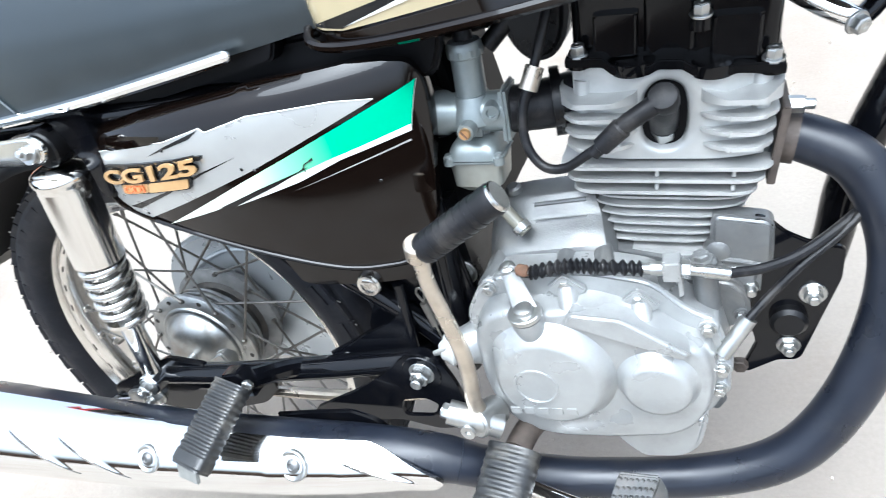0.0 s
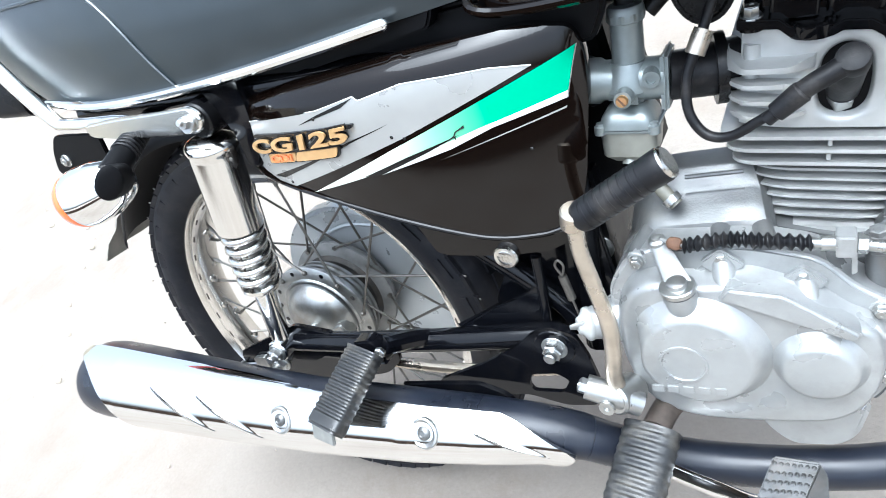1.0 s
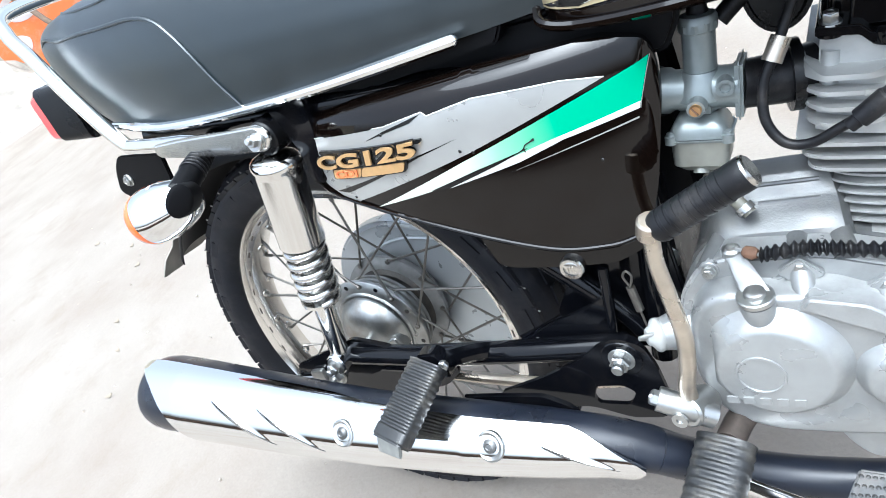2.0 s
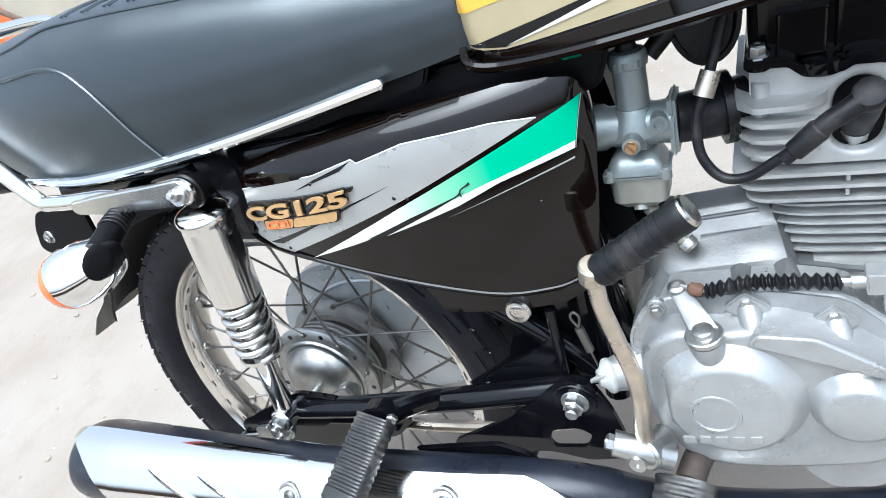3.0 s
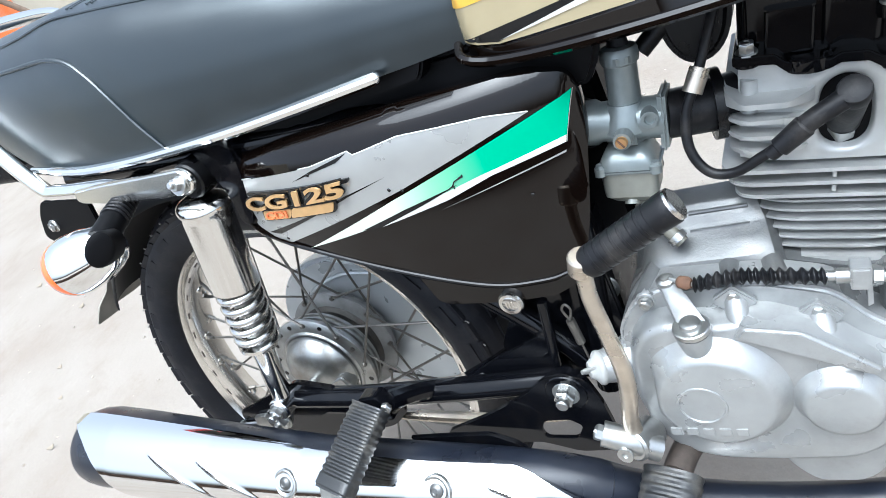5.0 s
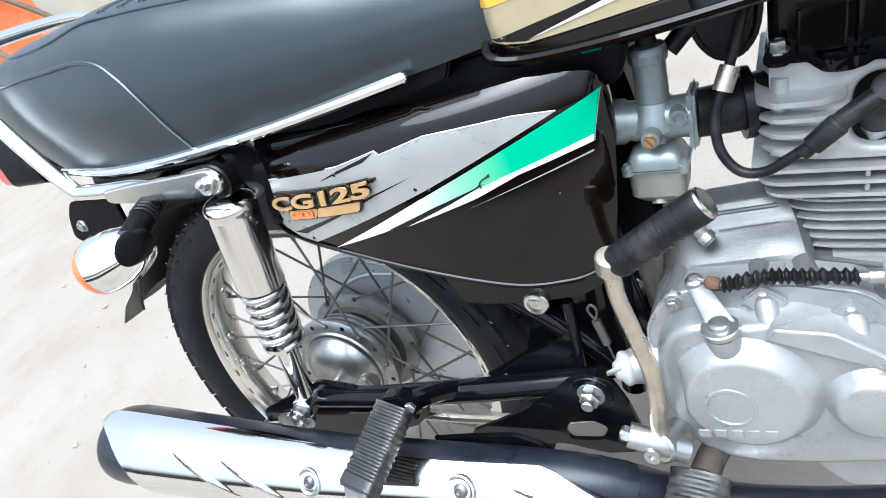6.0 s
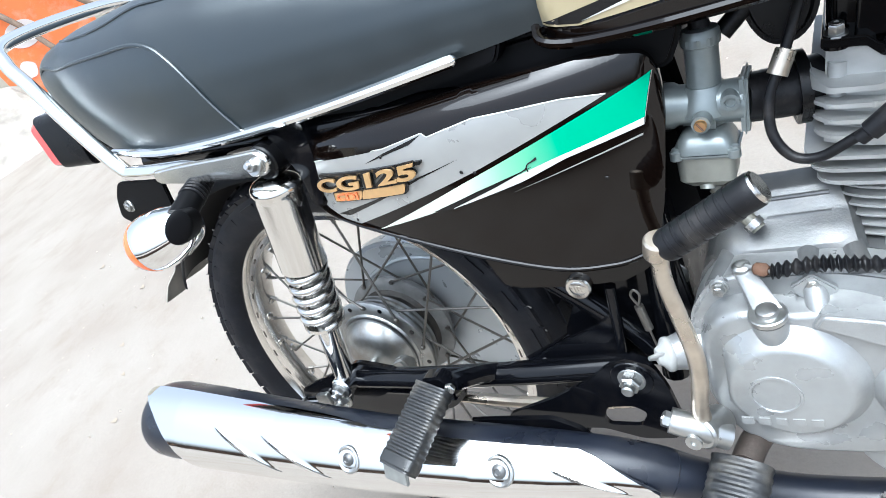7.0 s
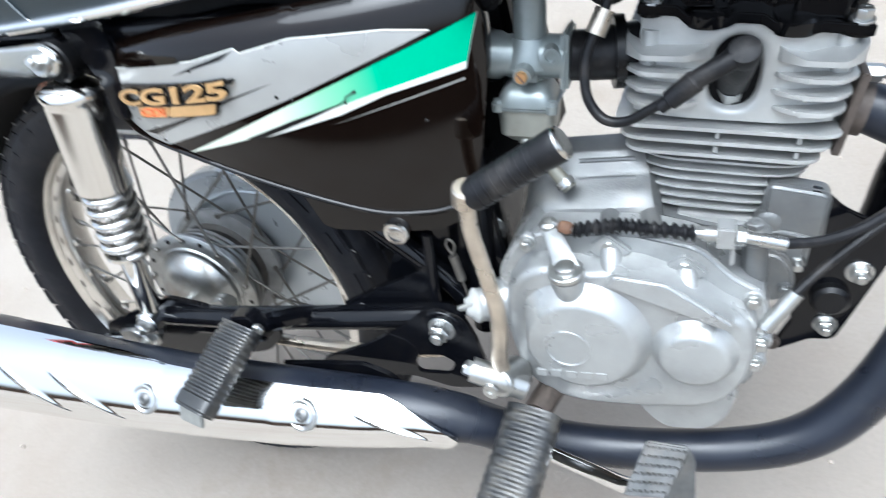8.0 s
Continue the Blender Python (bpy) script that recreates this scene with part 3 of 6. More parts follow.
def build_tank():
    bm = bmesh.new()
    loft(bm, [tank_ring(x) for x in [0.424, 0.428, 0.435, 0.45, 0.47] + [0.5 + 0.04 * i for i in range(11)]])
    t = part("fuel_tank", bm, GLOSS_BLACK, bike, "gloss black fuel tank with cream and yellow decal", 50)

    def skin(x, z):
        half = float(np.interp(x, [0.424, 0.43, 0.445, 0.5, 0.6, 0.75], [0.07, 0.09, 0.108, 0.122, 0.138, 0.140]))
        return -half * 0.985 - 0.0005

    for name, outline, mat, lift in (
            ("cream_decal", [(0.431, 0.690), (0.468, 0.684), (0.575, 0.687), (0.66, 0.70), (0.72, 0.735), (0.72, 0.76), (0.45, 0.735), (0.438, 0.715)], DECAL_CREAM, 0.0008),
            ("yellow_decal", [(0.436, 0.716), (0.447, 0.7155), (0.489, 0.7175), (0.56, 0.728), (0.6, 0.76), (0.452, 0.755)], DECAL_YELLOW, 0.0012),
            ("dark_streak", [(0.434, 0.6915), (0.468, 0.6855), (0.512, 0.6935), (0.549, 0.6965), (0.62, 0.715), (0.7, 0.745), (0.545, 0.703)], DECAL_BLACK, 0.0012),
            ("white_streak", [(0.470, 0.6865), (0.549, 0.6962), (0.64, 0.716), (0.62, 0.714), (0.512, 0.6940)], DECAL_WHITE, 0.0016)):
        b = bmesh.new()
        patch(b, outline, skin, lift, 0.01)
        part(name, b, mat, t)
    b = bmesh.new()
    tube(b, [(0.428, -0.095, 0.689), (0.436, -0.110, 0.680), (0.47, -0.1175, 0.673), (0.55, -0.1325, 0.6715), (0.66, -0.1395, 0.674), (0.8, -0.13, 0.684)], 0.004, 8, 6)
    part("seam_flange", b, GLOSS_BLACK, t)


build_tank()


# -- frame, hidden boxes --
def build_frame():
    bm = bmesh.new()
    tube(bm, [(0.92, 0, 0.70), (0.7, 0, 0.665), (0.45, 0, 0.655), (0.40, 0, 0.64)], 0.022, 14)
    f = part("frame", bm, FRAME_BLACK, bike, "black tubular steel frame")
    for sy in (-1, 1):
        b = bmesh.new()
        tube(b, [(0.42, sy * 0.05, 0.645), (0.30, sy * 0.09, 0.655), (0.12, sy * 0.105, 0.672), (-0.10, sy * 0.105, 0.690)], 0.012, 12)
        part("seat_tube", b, FRAME_BLACK, f)
        b = bmesh.new()
        tube(b, [(0.15, sy * 0.105, 0.665), (0.28, sy * 0.095, 0.53), (0.40, sy * 0.085, 0.40), (0.43, sy * 0.085, 0.36)], 0.011, 12)
        part("stay_tube", b, FRAME_BLACK, f)
        b = bmesh.new()
        tube(b, [(0.44, sy * 0.06, 0.64), (0.46, sy * 0.07, 0.52), (0.45, sy * 0.075, 0.40), (0.44, sy * 0.075, 0.32)], 0.014, 12)
        part("seat_post_tube", b, FRAME_BLACK, f)
        b = bmesh.new()
        lathe(b, [(-0.012, 0.017), (0.012, 0.017)], (0.118, sy * 0.118, 0.660), (0, 1, 0), 20)
        part("shock_mount", b, FRAME_BLACK, f)
    b = bmesh.new()
    tube(b, [(0.91, 0, 0.70), (0.8164, 0, 0.508), (0.7930, 0, 0.446), (0.7830, 0, 0.400), (0.772, 0, 0.36)], 0.0155, 14)
    part("down_tube", b, FRAME_BLACK, f)
    # pivot plate with its window
    b = bmesh.new()
    outer = rounded([(0.448, 0.345), (0.440, 0.372), (0.416, 0.382), (0.395, 0.372), (0.373, 0.354), (0.325, 0.328), (0.258, 0.300), (0.262, 0.288), (0.304, 0.284), (0.369, 0.288), (0.408, 0.276), (0.444, 0.280), (0.452, 0.31)], 0.008)
    pierced_slab(b, outer, rounded([(0.420, 0.312), (0.409, 0.294), (0.376, 0.2935), (0.3725, 0.302), (0.380, 0.318), (0.408, 0.3205)], 0.005), -0.126, -0.121)
    plate = part("pivot_plate", b, FRAME_BLACK, f, smooth=0)
    b = bmesh.new()
    hexbolt(b, (0.416, -0.126, 0.3555), (0, -1, 0), 0.0102, 0.009, 0.0135, 0.006)
    part("pivot_bolt", b, ZINC, plate, "zinc plated pivot bolt")
    b = bmesh.new()
    lathe(b, [(0, 0.022), (0.012, 0.022), (0.014, 0.020)], (0.416, -0.113, 0.3555), (0, -1, 0), 26)
    part("pivot_boss", b, FRAME_BLACK, plate)
    # front engine plate
    b = bmesh.new()
    slab(b, rounded([(0.7185, 0.458), (0.7265, 0.461), (0.734, 0.457), (0.7455, 0.443), (0.760, 0.433), (0.785, 0.425), (0.782, 0.396), (0.750, 0.313), (0.745, 0.3095), (0.731, 0.3095), (0.7055, 0.295), (0.702, 0.302), (0.7155, 0.331), (0.7085, 0.371), (0.711, 0.390), (0.709, 0.405)], 0.004), -0.062, -0.056, 0.0015)
    e = part("engine_plate", b, FRAME_BLACK, f, "black front engine mounting plate")
    b = bmesh.new()
    hexbolt(b, (0.761, -0.062, 0.383), (0, -1, 0), 0.0072, 0.006, 0.0105, 0.004)
    part("bolt", b, ZINC, e)
    b = bmesh.new()
    hexbolt(b, (0.7405, -0.062, 0.328), (0, -1, 0), 0.0072, 0.006, 0.0095, 0.004)
    part("bolt", b, ZINC, e)
    b = bmesh.new()
    hexbolt(b, (0.7005, -0.062, 0.308), (0, -1, 0), 0.0070, 0.008, 0.0)
    part("bolt", b, FLANGE, e, "dirty brown bolt")
    b = bmesh.new()
    hexbolt(b, (0.7165, -0.062, 0.397), (0, -1, 0), 0.0060, 0.008, 0.008, 0.004)
    part("bolt", b, ZINC, e)
    b = bmesh.new()
    lathe(b, [(0, 0.0145), (0.014, 0.0145), (0.017, 0.011), (0.0172, 0.001)], (0.742, -0.055, 0.358), (0, -1, 0), 24)
    part("rubber_mount", b, PLASTIC, e)
    b = bmesh.new()
    slab(b, rounded([(0.120, 0.700), (0.185, 0.694), (0.178, 0.645), (0.158, 0.590), (0.138, 0.592), (0.142, 0.63)], 0.008), -0.124, -0.100, 0.003)
    part("shock_gusset", b, FRAME_BLACK, f)
    b = bmesh.new()
    box(b, (0.085, 0.13, 0.23), pose(0.462, 0.03, 0.575, 0, -4, 0), 0.015, 3)
    part("air_duct", b, MATTE_BLACK, f)
    b = bmesh.new()
    slab(b, rounded([(0.335, 0.372), (0.352, 0.40), (0.395, 0.462), (0.47, 0.485), (0.478, 0.335), (0.44, 0.325), (0.36, 0.330)], 0.008), -0.074, -0.066, 0.002)
    part("side_plate", b, FRAME_BLACK, f)
    b = bmesh.new()
    slab(b, rounded([(0.225, 0.317), (0.274, 0.322), (0.330, 0.326), (0.358, 0.314), (0.372, 0.294), (0.360, 0.282), (0.25, 0.288)], 0.006), -0.152, -0.146, 0.002)
    part("muffler_bracket", b, FRAME_BLACK, f)
    b = bmesh.new()
    slab(b, smooth_outline([(0.19, 0.684), (0.32, 0.686), (0.43, 0.684), (0.505, 0.676), (0.528, 0.664), (0.520, 0.640), (0.505, 0.630), (0.46, 0.645), (0.32, 0.652), (0.19, 0.656)], 4), -0.088, -0.076, 0.004, 3)
    part("frame_cover", b, MATTE_BLACK, f)
    # battery and air boxes behind the panel
    b = bmesh.new()
    box(b, (0.27, 0.16, 0.15), pose(0.325, 0.01, 0.575), 0.012)
    part("air_box", b, MATTE_BLACK, f)
    b = bmesh.new()
    box(b, (0.36, 0.12, 0.05), pose(0.32, 0.0, 0.662), 0.008)
    part("under_tray", b, MATTE_BLACK, f)
    b = bmesh.new()
    box(b, (0.11, 0.15, 0.17), pose(0.415, 0.015, 0.430), 0.01)
    part("battery_tray", b, PLASTIC, f)
    b = bmesh.new()
    slab(b, rounded([(0.303, 0.358), (0.3448, 0.3815), (0.3826, 0.3978), (0.405, 0.4118), (0.4119, 0.4031), (0.4083, 0.3797), (0.3995, 0.3537), (0.3632, 0.3557)], 0.004), -0.100, -0.094, 0.0015)
    part("pivot_gusset", b, FRAME_BLACK, f)
    # brake rod, return spring
    b = bmesh.new()
    tube(b, [(0.4174, -0.105, 0.4507), (0.4117, -0.105, 0.4072), (0.4053, -0.105, 0.3616)], 0.0055, 12)
    part("brake_rod", b, FRAME_BLACK, f)
    b = bmesh.new()
    tube(b, [(0.4397, -0.110, 0.4301), (0.4423, -0.110, 0.4033)], 0.0042, 10)
    tube(b, [(0.4397, -0.110, 0.4301), (0.4356, -0.110, 0.4414), (0.4396, -0.110, 0.4474), (0.4436, -0.110, 0.4414), (0.4397, -0.110, 0.4301)], 0.0012, 6)
    tube(b, [(0.4423, -0.110, 0.4033), (0.4443, -0.110, 0.3806)], 0.0012, 6)
    part("return_spring", b, SPOKE, f)


build_frame()


# -- rear wheel --
AX = Vector((0, 0, 0.305))


def build_wheel():
    bm = bmesh.new()
    plate = [(-0.043, 0.012), (-0.0425, 0.024), (-0.040, 0.038), (-0.034, 0.050), (-0.026, 0.0565), (-0.022, 0.0590), (-0.021, 0.0620)]
    lathe(bm, plate, AX, (0, 1, 0), 56)
    w = part("rear_wheel", bm, HUB, bike, "spoked rear wheel with drum hub", 30)
    bm = bmesh.new()
    lathe(bm, [(-0.0185, 0.0600), (-0.0205, 0.0640), (-0.0200, 0.0660), (-0.0175, 0.0680), (-0.0165, 0.0845), (-0.0150, 0.0865), (-0.0105, 0.0865), (-0.0090, 0.0845), (-0.0085, 0.0720)], AX, (0, 1, 0), 72, cap=False)
    flange = part("hub_flange", bm, HUB, w, "dull alloy spoke flange")
    bm = bmesh.new()
    prof = [(-0.010, 0.0740)]
    for i in range(3):
        y = -0.006 + i * 0.0085
        prof += [(y, 0.0740), (y + 0.0010, 0.0770), (y + 0.0038, 0.0770), (y + 0.0048, 0.0735), (y + 0.0085, 0.0735)]
    lathe(bm, prof, AX, (0, 1, 0), 56, cap=False)
    part("hub_barrel", bm, HUB, w, "ridged hub barrel")
    bm = bmesh.new()
    lathe(bm, [(0.018, 0.0700), (0.022, 0.0640), (0.034, 0.0640), (0.041, 0.0700)], AX, (0, 1, 0), 48, cap=False)
    part("drum_neck", bm, DARK_IRON, w, "dark drum neck")
    bm = bmesh.new()
    lathe(bm, [(0.040, 0.070), (0.043, 0.080), (0.0445, 0.088), (0.0500, 0.088), (0.0510, 0.082), (0.062, 0.080), (0.064, 0.012)], AX, (0, 1, 0), 56)
    part("hub_flange", bm, DARK_ALLOY, w)
    # brake lever boss pressed into the plate
    bm = bmesh.new()
    slab(bm, rounded([(0.020, 0.300), (0.052, 0.312), (0.060, 0.292), (0.048, 0.268), (0.022, 0.276)], 0.007), -0.0435, -0.020, 0.004, 3)
    part("plate_boss", bm, HUB, w)
    # rim
    bm = bmesh.new()
    prof = [(-0.031, 0.2445), (-0.0315, 0.2405), (-0.028, 0.238), (-0.023, 0.236), (-0.021, 0.2275), (-0.012, 0.2235), (0, 0.222), (0.012, 0.2235), (0.021, 0.2275), (0.023, 0.236), (0.028, 0.238), (0.0315, 0.2405), (0.031, 0.2445), (0.027, 0.2445), (0.02, 0.234), (0, 0.228), (-0.02, 0.234), (-0.027, 0.2445)]
    seg = 96
    rings = []
    for j in range(seg):
        a = 2 * math.pi * j / seg
        rings.append([AX + Vector((math.cos(a) * r, y, math.sin(a) * r)) for y, r in prof])
    loft(bm, rings + [rings[0]], cap=False)
    bmesh.ops.remove_doubles(bm, verts=bm.verts, dist=1e-6)
    part("rim", bm, RIM_CHROME, w, "dull chrome rim")
    bm = bmesh.new()
    for i in range(36):
        a = radians(10 * i + 4 + (38 if i % 2 == 0 else -38))
        side = -0.006 if i % 4 in (0, 1) else 0.006
        p = AX + Vector((math.cos(a) * 0.2235, side, math.sin(a) * 0.2235))
        n = Vector((-math.cos(a), side * 6, -math.sin(a))).normalized()
        lathe(bm, [(-0.004, 0.0078), (0.0016, 0.0070), (0.0026, 0.0050), (0.0020, 0.0034)], p, n, 12)
    tagged(part("nipple_seat", bm, RIM_CHROME, w), kind="stuff")
    bm = bmesh.new()
    for i in range(36):
        a = radians(10 * i + 9)
        q = AX + Vector((math.cos(a) * 0.2322, -0.0222, math.sin(a) * 0.2322))
        box(bm, (0.0030, 0.0010, 0.0125), Matrix.Translation(q) @ Matrix.Rotation(-a, 4, "Y") @ Matrix.Rotation(radians(14), 4, "Z"), 0.0005, 1)
    tagged(part("rim_stain", bm, FLANGE, w, "rust stains along the rim well"), kind="stuff")
    # tyre
    bm = bmesh.new()
    prof = [(-0.027, 0.242), (-0.036, 0.248), (-0.044, 0.262), (-0.046, 0.276), (-0.043, 0.289), (-0.036, 0.300), (-0.022, 0.308), (0, 0.311), (0.022, 0.308), (0.036, 0.300), (0.043, 0.289), (0.046, 0.276), (0.044, 0.262), (0.036, 0.248), (0.027, 0.242)]
    rings = []
    for j in range(seg):
        a = 2 * math.pi * j / seg
        rings.append([AX + Vector((math.cos(a) * r, y, math.sin(a) * r)) for y, r in prof])
    loft(bm, rings + [rings[0]], cap=False)
    bmesh.ops.remove_doubles(bm, verts=bm.verts, dist=1e-6)
    t = part("tyre", bm, TYRE, w, "black rubber tyre with block tread")
    # tread blocks as one joined relief
    bm = bmesh.new()
    for j in range(60):
        a = 2 * math.pi * j / 60
        for y, r, sx, sy, yaw, tilt in ((-0.030, 0.2988, 0.0285, 0.013, 4, -36), (-0.010, 0.3085, 0.027, 0.013, -8, -8), (0.010, 0.3085, 0.027, 0.013, 8, 8), (0.030, 0.2988, 0.0285, 0.013, -4, 36)):
            shift = 0.5 if abs(y) < 0.02 else 0
            b = a + shift * 2 * math.pi / 60
            m = Matrix.Translation(AX) @ Matrix.Rotation(-b, 4, "Y") @ pose(r, y, 0) @ Matrix.Rotation(radians(tilt), 4, "Z") @ Matrix.Rotation(radians(yaw), 4, "X")
            box(bm, (0.007, sy, sx), m)
    tagged(part("tread_block", bm, TYRE, w), kind="stuff")
    bm = bmesh.new()
    for j in range(60):
        a = 2 * math.pi * (j + 0.25) / 60
        for sy in (-1, 1):
            turn = Matrix.Translation(AX) @ Matrix.Rotation(-a, 4, "Y")
            box(bm, (0.015, 0.004, 0.0275), turn @ pose(0.2895, sy * 0.0404, 0) @ Matrix.Rotation(radians(20 * sy), 4, "Z") @ Matrix.Rotation(radians(3), 4, "Y"))
            if j % 2:
                box(bm, (0.010, 0.0022, 0.030), turn @ pose(0.2775, sy * 0.0452, 0) @ Matrix.Rotation(radians(6 * sy), 4, "Z"))
    tagged(part("shoulder_block", bm, TYRE, w), kind="stuff")
    bm = bmesh.new()
    for j in range(54):
        a = 2 * math.pi * (j + 0.4) / 54
        for sy in (-1, 1):
            turn = Matrix.Translation(AX) @ Matrix.Rotation(-a, 4, "Y")
            box(bm, (0.0125, 0.0012, 0.0017), turn @ pose(0.2945, sy * 0.0412, 0) @ Matrix.Rotation(radians(30 * sy), 4, "Z") @ Matrix.Rotation(radians(8), 4, "Y"))
    tagged(part("shoulder_groove", bm, material("dust_in_the_tread", (0.16, 0.15, 0.135), 0.9, grain=0.3, grain_scale=60), w, "dust filled shoulder grooves"), kind="stuff")
    # spokes
    def spoke_mesh(y, lead, flange):
        b = bmesh.new()
        r0, r1, d = flange, 0.226, radians(lead)
        p0 = Vector((r0, y, 0))
        p1 = Vector((math.cos(d) * r1, 0.3 * y * 0.5, math.sin(d) * r1))
        tube(b, [p0, p1], 0.0018, 6, 1, smooth_line=False)
        q = p1 + (p0 - p1).normalized() * 0.014
        tube(b, [p1 + (p1 - p0).normalized() * 0.002, q], 0.0029, 6, 1, smooth_line=False)
        lathe(b, [(-0.003, 0.0035), (0.0015, 0.0035), (0.003, 0.002)], p0, (0, 1 if y > 0 else -1, 0), 8)
        return link_mesh("spoke", b, SPOKE)

    kinds = [spoke_mesh(-0.0185, 40, 0.079), spoke_mesh(-0.0075, -40, 0.079), spoke_mesh(0.0520, 40, 0.083), spoke_mesh(0.0425, -40, 0.083)]
    for i in range(36):
        me = kinds[i % 4]
        s = new("spoke", me)
        s.parent = w
        s.matrix_local = Matrix.Translation(AX) @ Matrix.Rotation(radians(-10 * i - 4), 4, "Y")
    # brake panel detail
    bm = bmesh.new()
    for i in range(18):
        a = radians(20 * i + 4)
        lathe(bm, [(0, 0.0036), (0.0006, 0.0036)], AX + Vector((math.cos(a) * 0.0785, -0.0166, math.sin(a) * 0.0785)), (0, -1, 0), 12)
    tagged(part("spoke_hole", bm, FRAME_BLACK, w), kind="stuff")


build_wheel()


# -- swing arm --
def build_swing_arm():
    bm = bmesh.new()
    tube(bm, [(0.416, -0.106, 0.357), (0.30, -0.112, 0.351), (0.17, -0.116, 0.346), (0.10, -0.116, 0.345), (0.05, -0.116, 0.345)], 0.0135, 16)
    s = part("swing_arm", bm, FRAME_BLACK, bike, "black swing arm with axle plates")
    b = bmesh.new()
    tube(b, [(0.416, 0.106, 0.357), (0.20, 0.115, 0.346), (0.03, 0.116, 0.345)], 0.0135, 14)
    part("arm_tube", b, FRAME_BLACK, s)
    b = bmesh.new()
    slab(b, rounded([(0.12, 0.360), (0.06, 0.372), (0.035, 0.362), (-0.075, 0.322), (-0.08, 0.290), (0.02, 0.292), (0.10, 0.325)], 0.01), -0.119, -0.110, 0.002)
    part("axle_plate", b, FRAME_BLACK, s)
    b = bmesh.new()
    slab(b, rounded([(-0.035, 0.318), (0.03, 0.338), (0.10, 0.350), (0.185, 0.345), (0.205, 0.318), (0.17, 0.288), (0.06, 0.266), (-0.03, 0.280)], 0.014), -0.109, -0.1035, 0.002)
    tube(b, [(0.03, -0.111, 0.318), (0.08, -0.113, 0.322), (0.14, -0.113, 0.322), (0.18, -0.111, 0.33)], 0.006, 10)
    part("arm_gusset", b, FRAME_BLACK, s)
    b = bmesh.new()
    slab(b, rounded([(0.12, 0.360), (0.035, 0.362), (-0.075, 0.322), (-0.08, 0.290), (0.10, 0.325)], 0.01), 0.110, 0.119, 0.002)
    part("axle_plate", b, FRAME_BLACK, s)
    b = bmesh.new()
    tube(b, [(0.30, -0.105, 0.352), (0.34, -0.06, 0.352), (0.36, 0, 0.352), (0.34, 0.06, 0.352), (0.30, 0.105, 0.352)], 0.013, 12)
    part("cross_tube", b, FRAME_BLACK, s)
    b = bmesh.new()
    hexbolt(b, (0.0, -0.119, 0.307), (0, -1, 0), 0.011, 0.009, 0.014, 0.006)
    lathe(b, [(0, 0.0065), (0.24, 0.0065)], (0, -0.12, 0.305), (0, 1, 0), 14)
    part("axle", b, ZINC, s, "zinc plated wheel axle and nut")
    b = bmesh.new()
    slab(b, rounded([(-0.045, 0.318), (-0.02, 0.322), (-0.018, 0.296), (-0.045, 0.292)], 0.004), -0.126, -0.119, 0.001)
    tube(b, [(-0.032, -0.123, 0.306), (-0.095, -0.123, 0.300)], 0.003, 8)
    hexbolt(b, (-0.075, -0.123, 0.302), (-1, 0, 0), 0.006, 0.006)
    part("chain_adjuster", b, ZINC, s)
    b = bmesh.new()
    tube(b, [(0.05, -0.10, 0.33), (0.15, -0.098, 0.302), (0.30, -0.096, 0.290), (0.42, -0.095, 0.300)], 0.007, 10)
    part("torque_rod", b, KICK, s, "dull steel brake torque rod")


build_swing_arm()


# -- shock absorber --
def build_shock(side):
    top, low = Vector((0.119, side * 0.131, 0.656)), Vector((0.041, side * 0.131, 0.350))
    d = (low - top).normalized()
    n = (low - top).length
    bm = bmesh.new()
    lathe(bm, [(0.0195, 0.004), (0.0200, 0.017), (0.0225, 0.0235), (0.0255, 0.0270), (0.0285, 0.0284), (0.032, 0.0284), (0.035, 0.0268), (0.040, 0.0265), (0.130, 0.0268), (0.131, 0.0255), (0.12, 0.0245)], top, d, 96)
    s = part("shock_absorber", bm, SHOCK_CHROME, bike, "chrome rear shock absorber with coil spring")
    bm = bmesh.new()
    pts, turns = [], 6.4
    for i in range(int(turns * 26)):
        a = i / (turns * 26 - 1)
        ang = 2 * math.pi * turns * a
        c = top + d * (0.118 + 0.094 * a)
        u = Vector((0, 1, 0))
        v = d.cross(u)
        pts.append(c + (u * math.cos(ang) + v * math.sin(ang)) * 0.0214)
    tube(bm, pts, 0.0049, 12, 1)
    part("spring", bm, SPRING_STEEL, s, "chrome coil spring")
    bm = bmesh.new()
    lathe(bm, [(0.11, 0.011), (0.212, 0.011)], top, d, 20)
    part("damper_rod", bm, ZINC, s)
    bm = bmesh.new()
    lathe(bm, [(0.210, 0.0245), (0.215, 0.0245), (0.219, 0.020), (0.222, 0.0135), (n - 0.018, 0.0125), (n - 0.012, 0.009)], top, d, 28)
    part("damper_body", bm, SHOCK_CHROME, s)
    for p, r in ((top + Vector((0, -side * 0.006, 0)), 0.019), (low, 0.015)):
        bm = bmesh.new()
        lathe(bm, [(-0.014, r * 0.9), (-0.012, r), (0.012, r), (0.014, r * 0.9)], p, (0, 1, 0), 24)
        part("eye", bm, CHROME if p is low else PLASTIC, s)
    bm = bmesh.new()
    hexbolt(bm, low + Vector((0, side * 0.014, 0)), (0, side, 0), 0.0085, 0.008, 0.012, 0.005)
    part("bolt", bm, ZINC, s)
    return s


build_shock(-1)
build_shock(1)


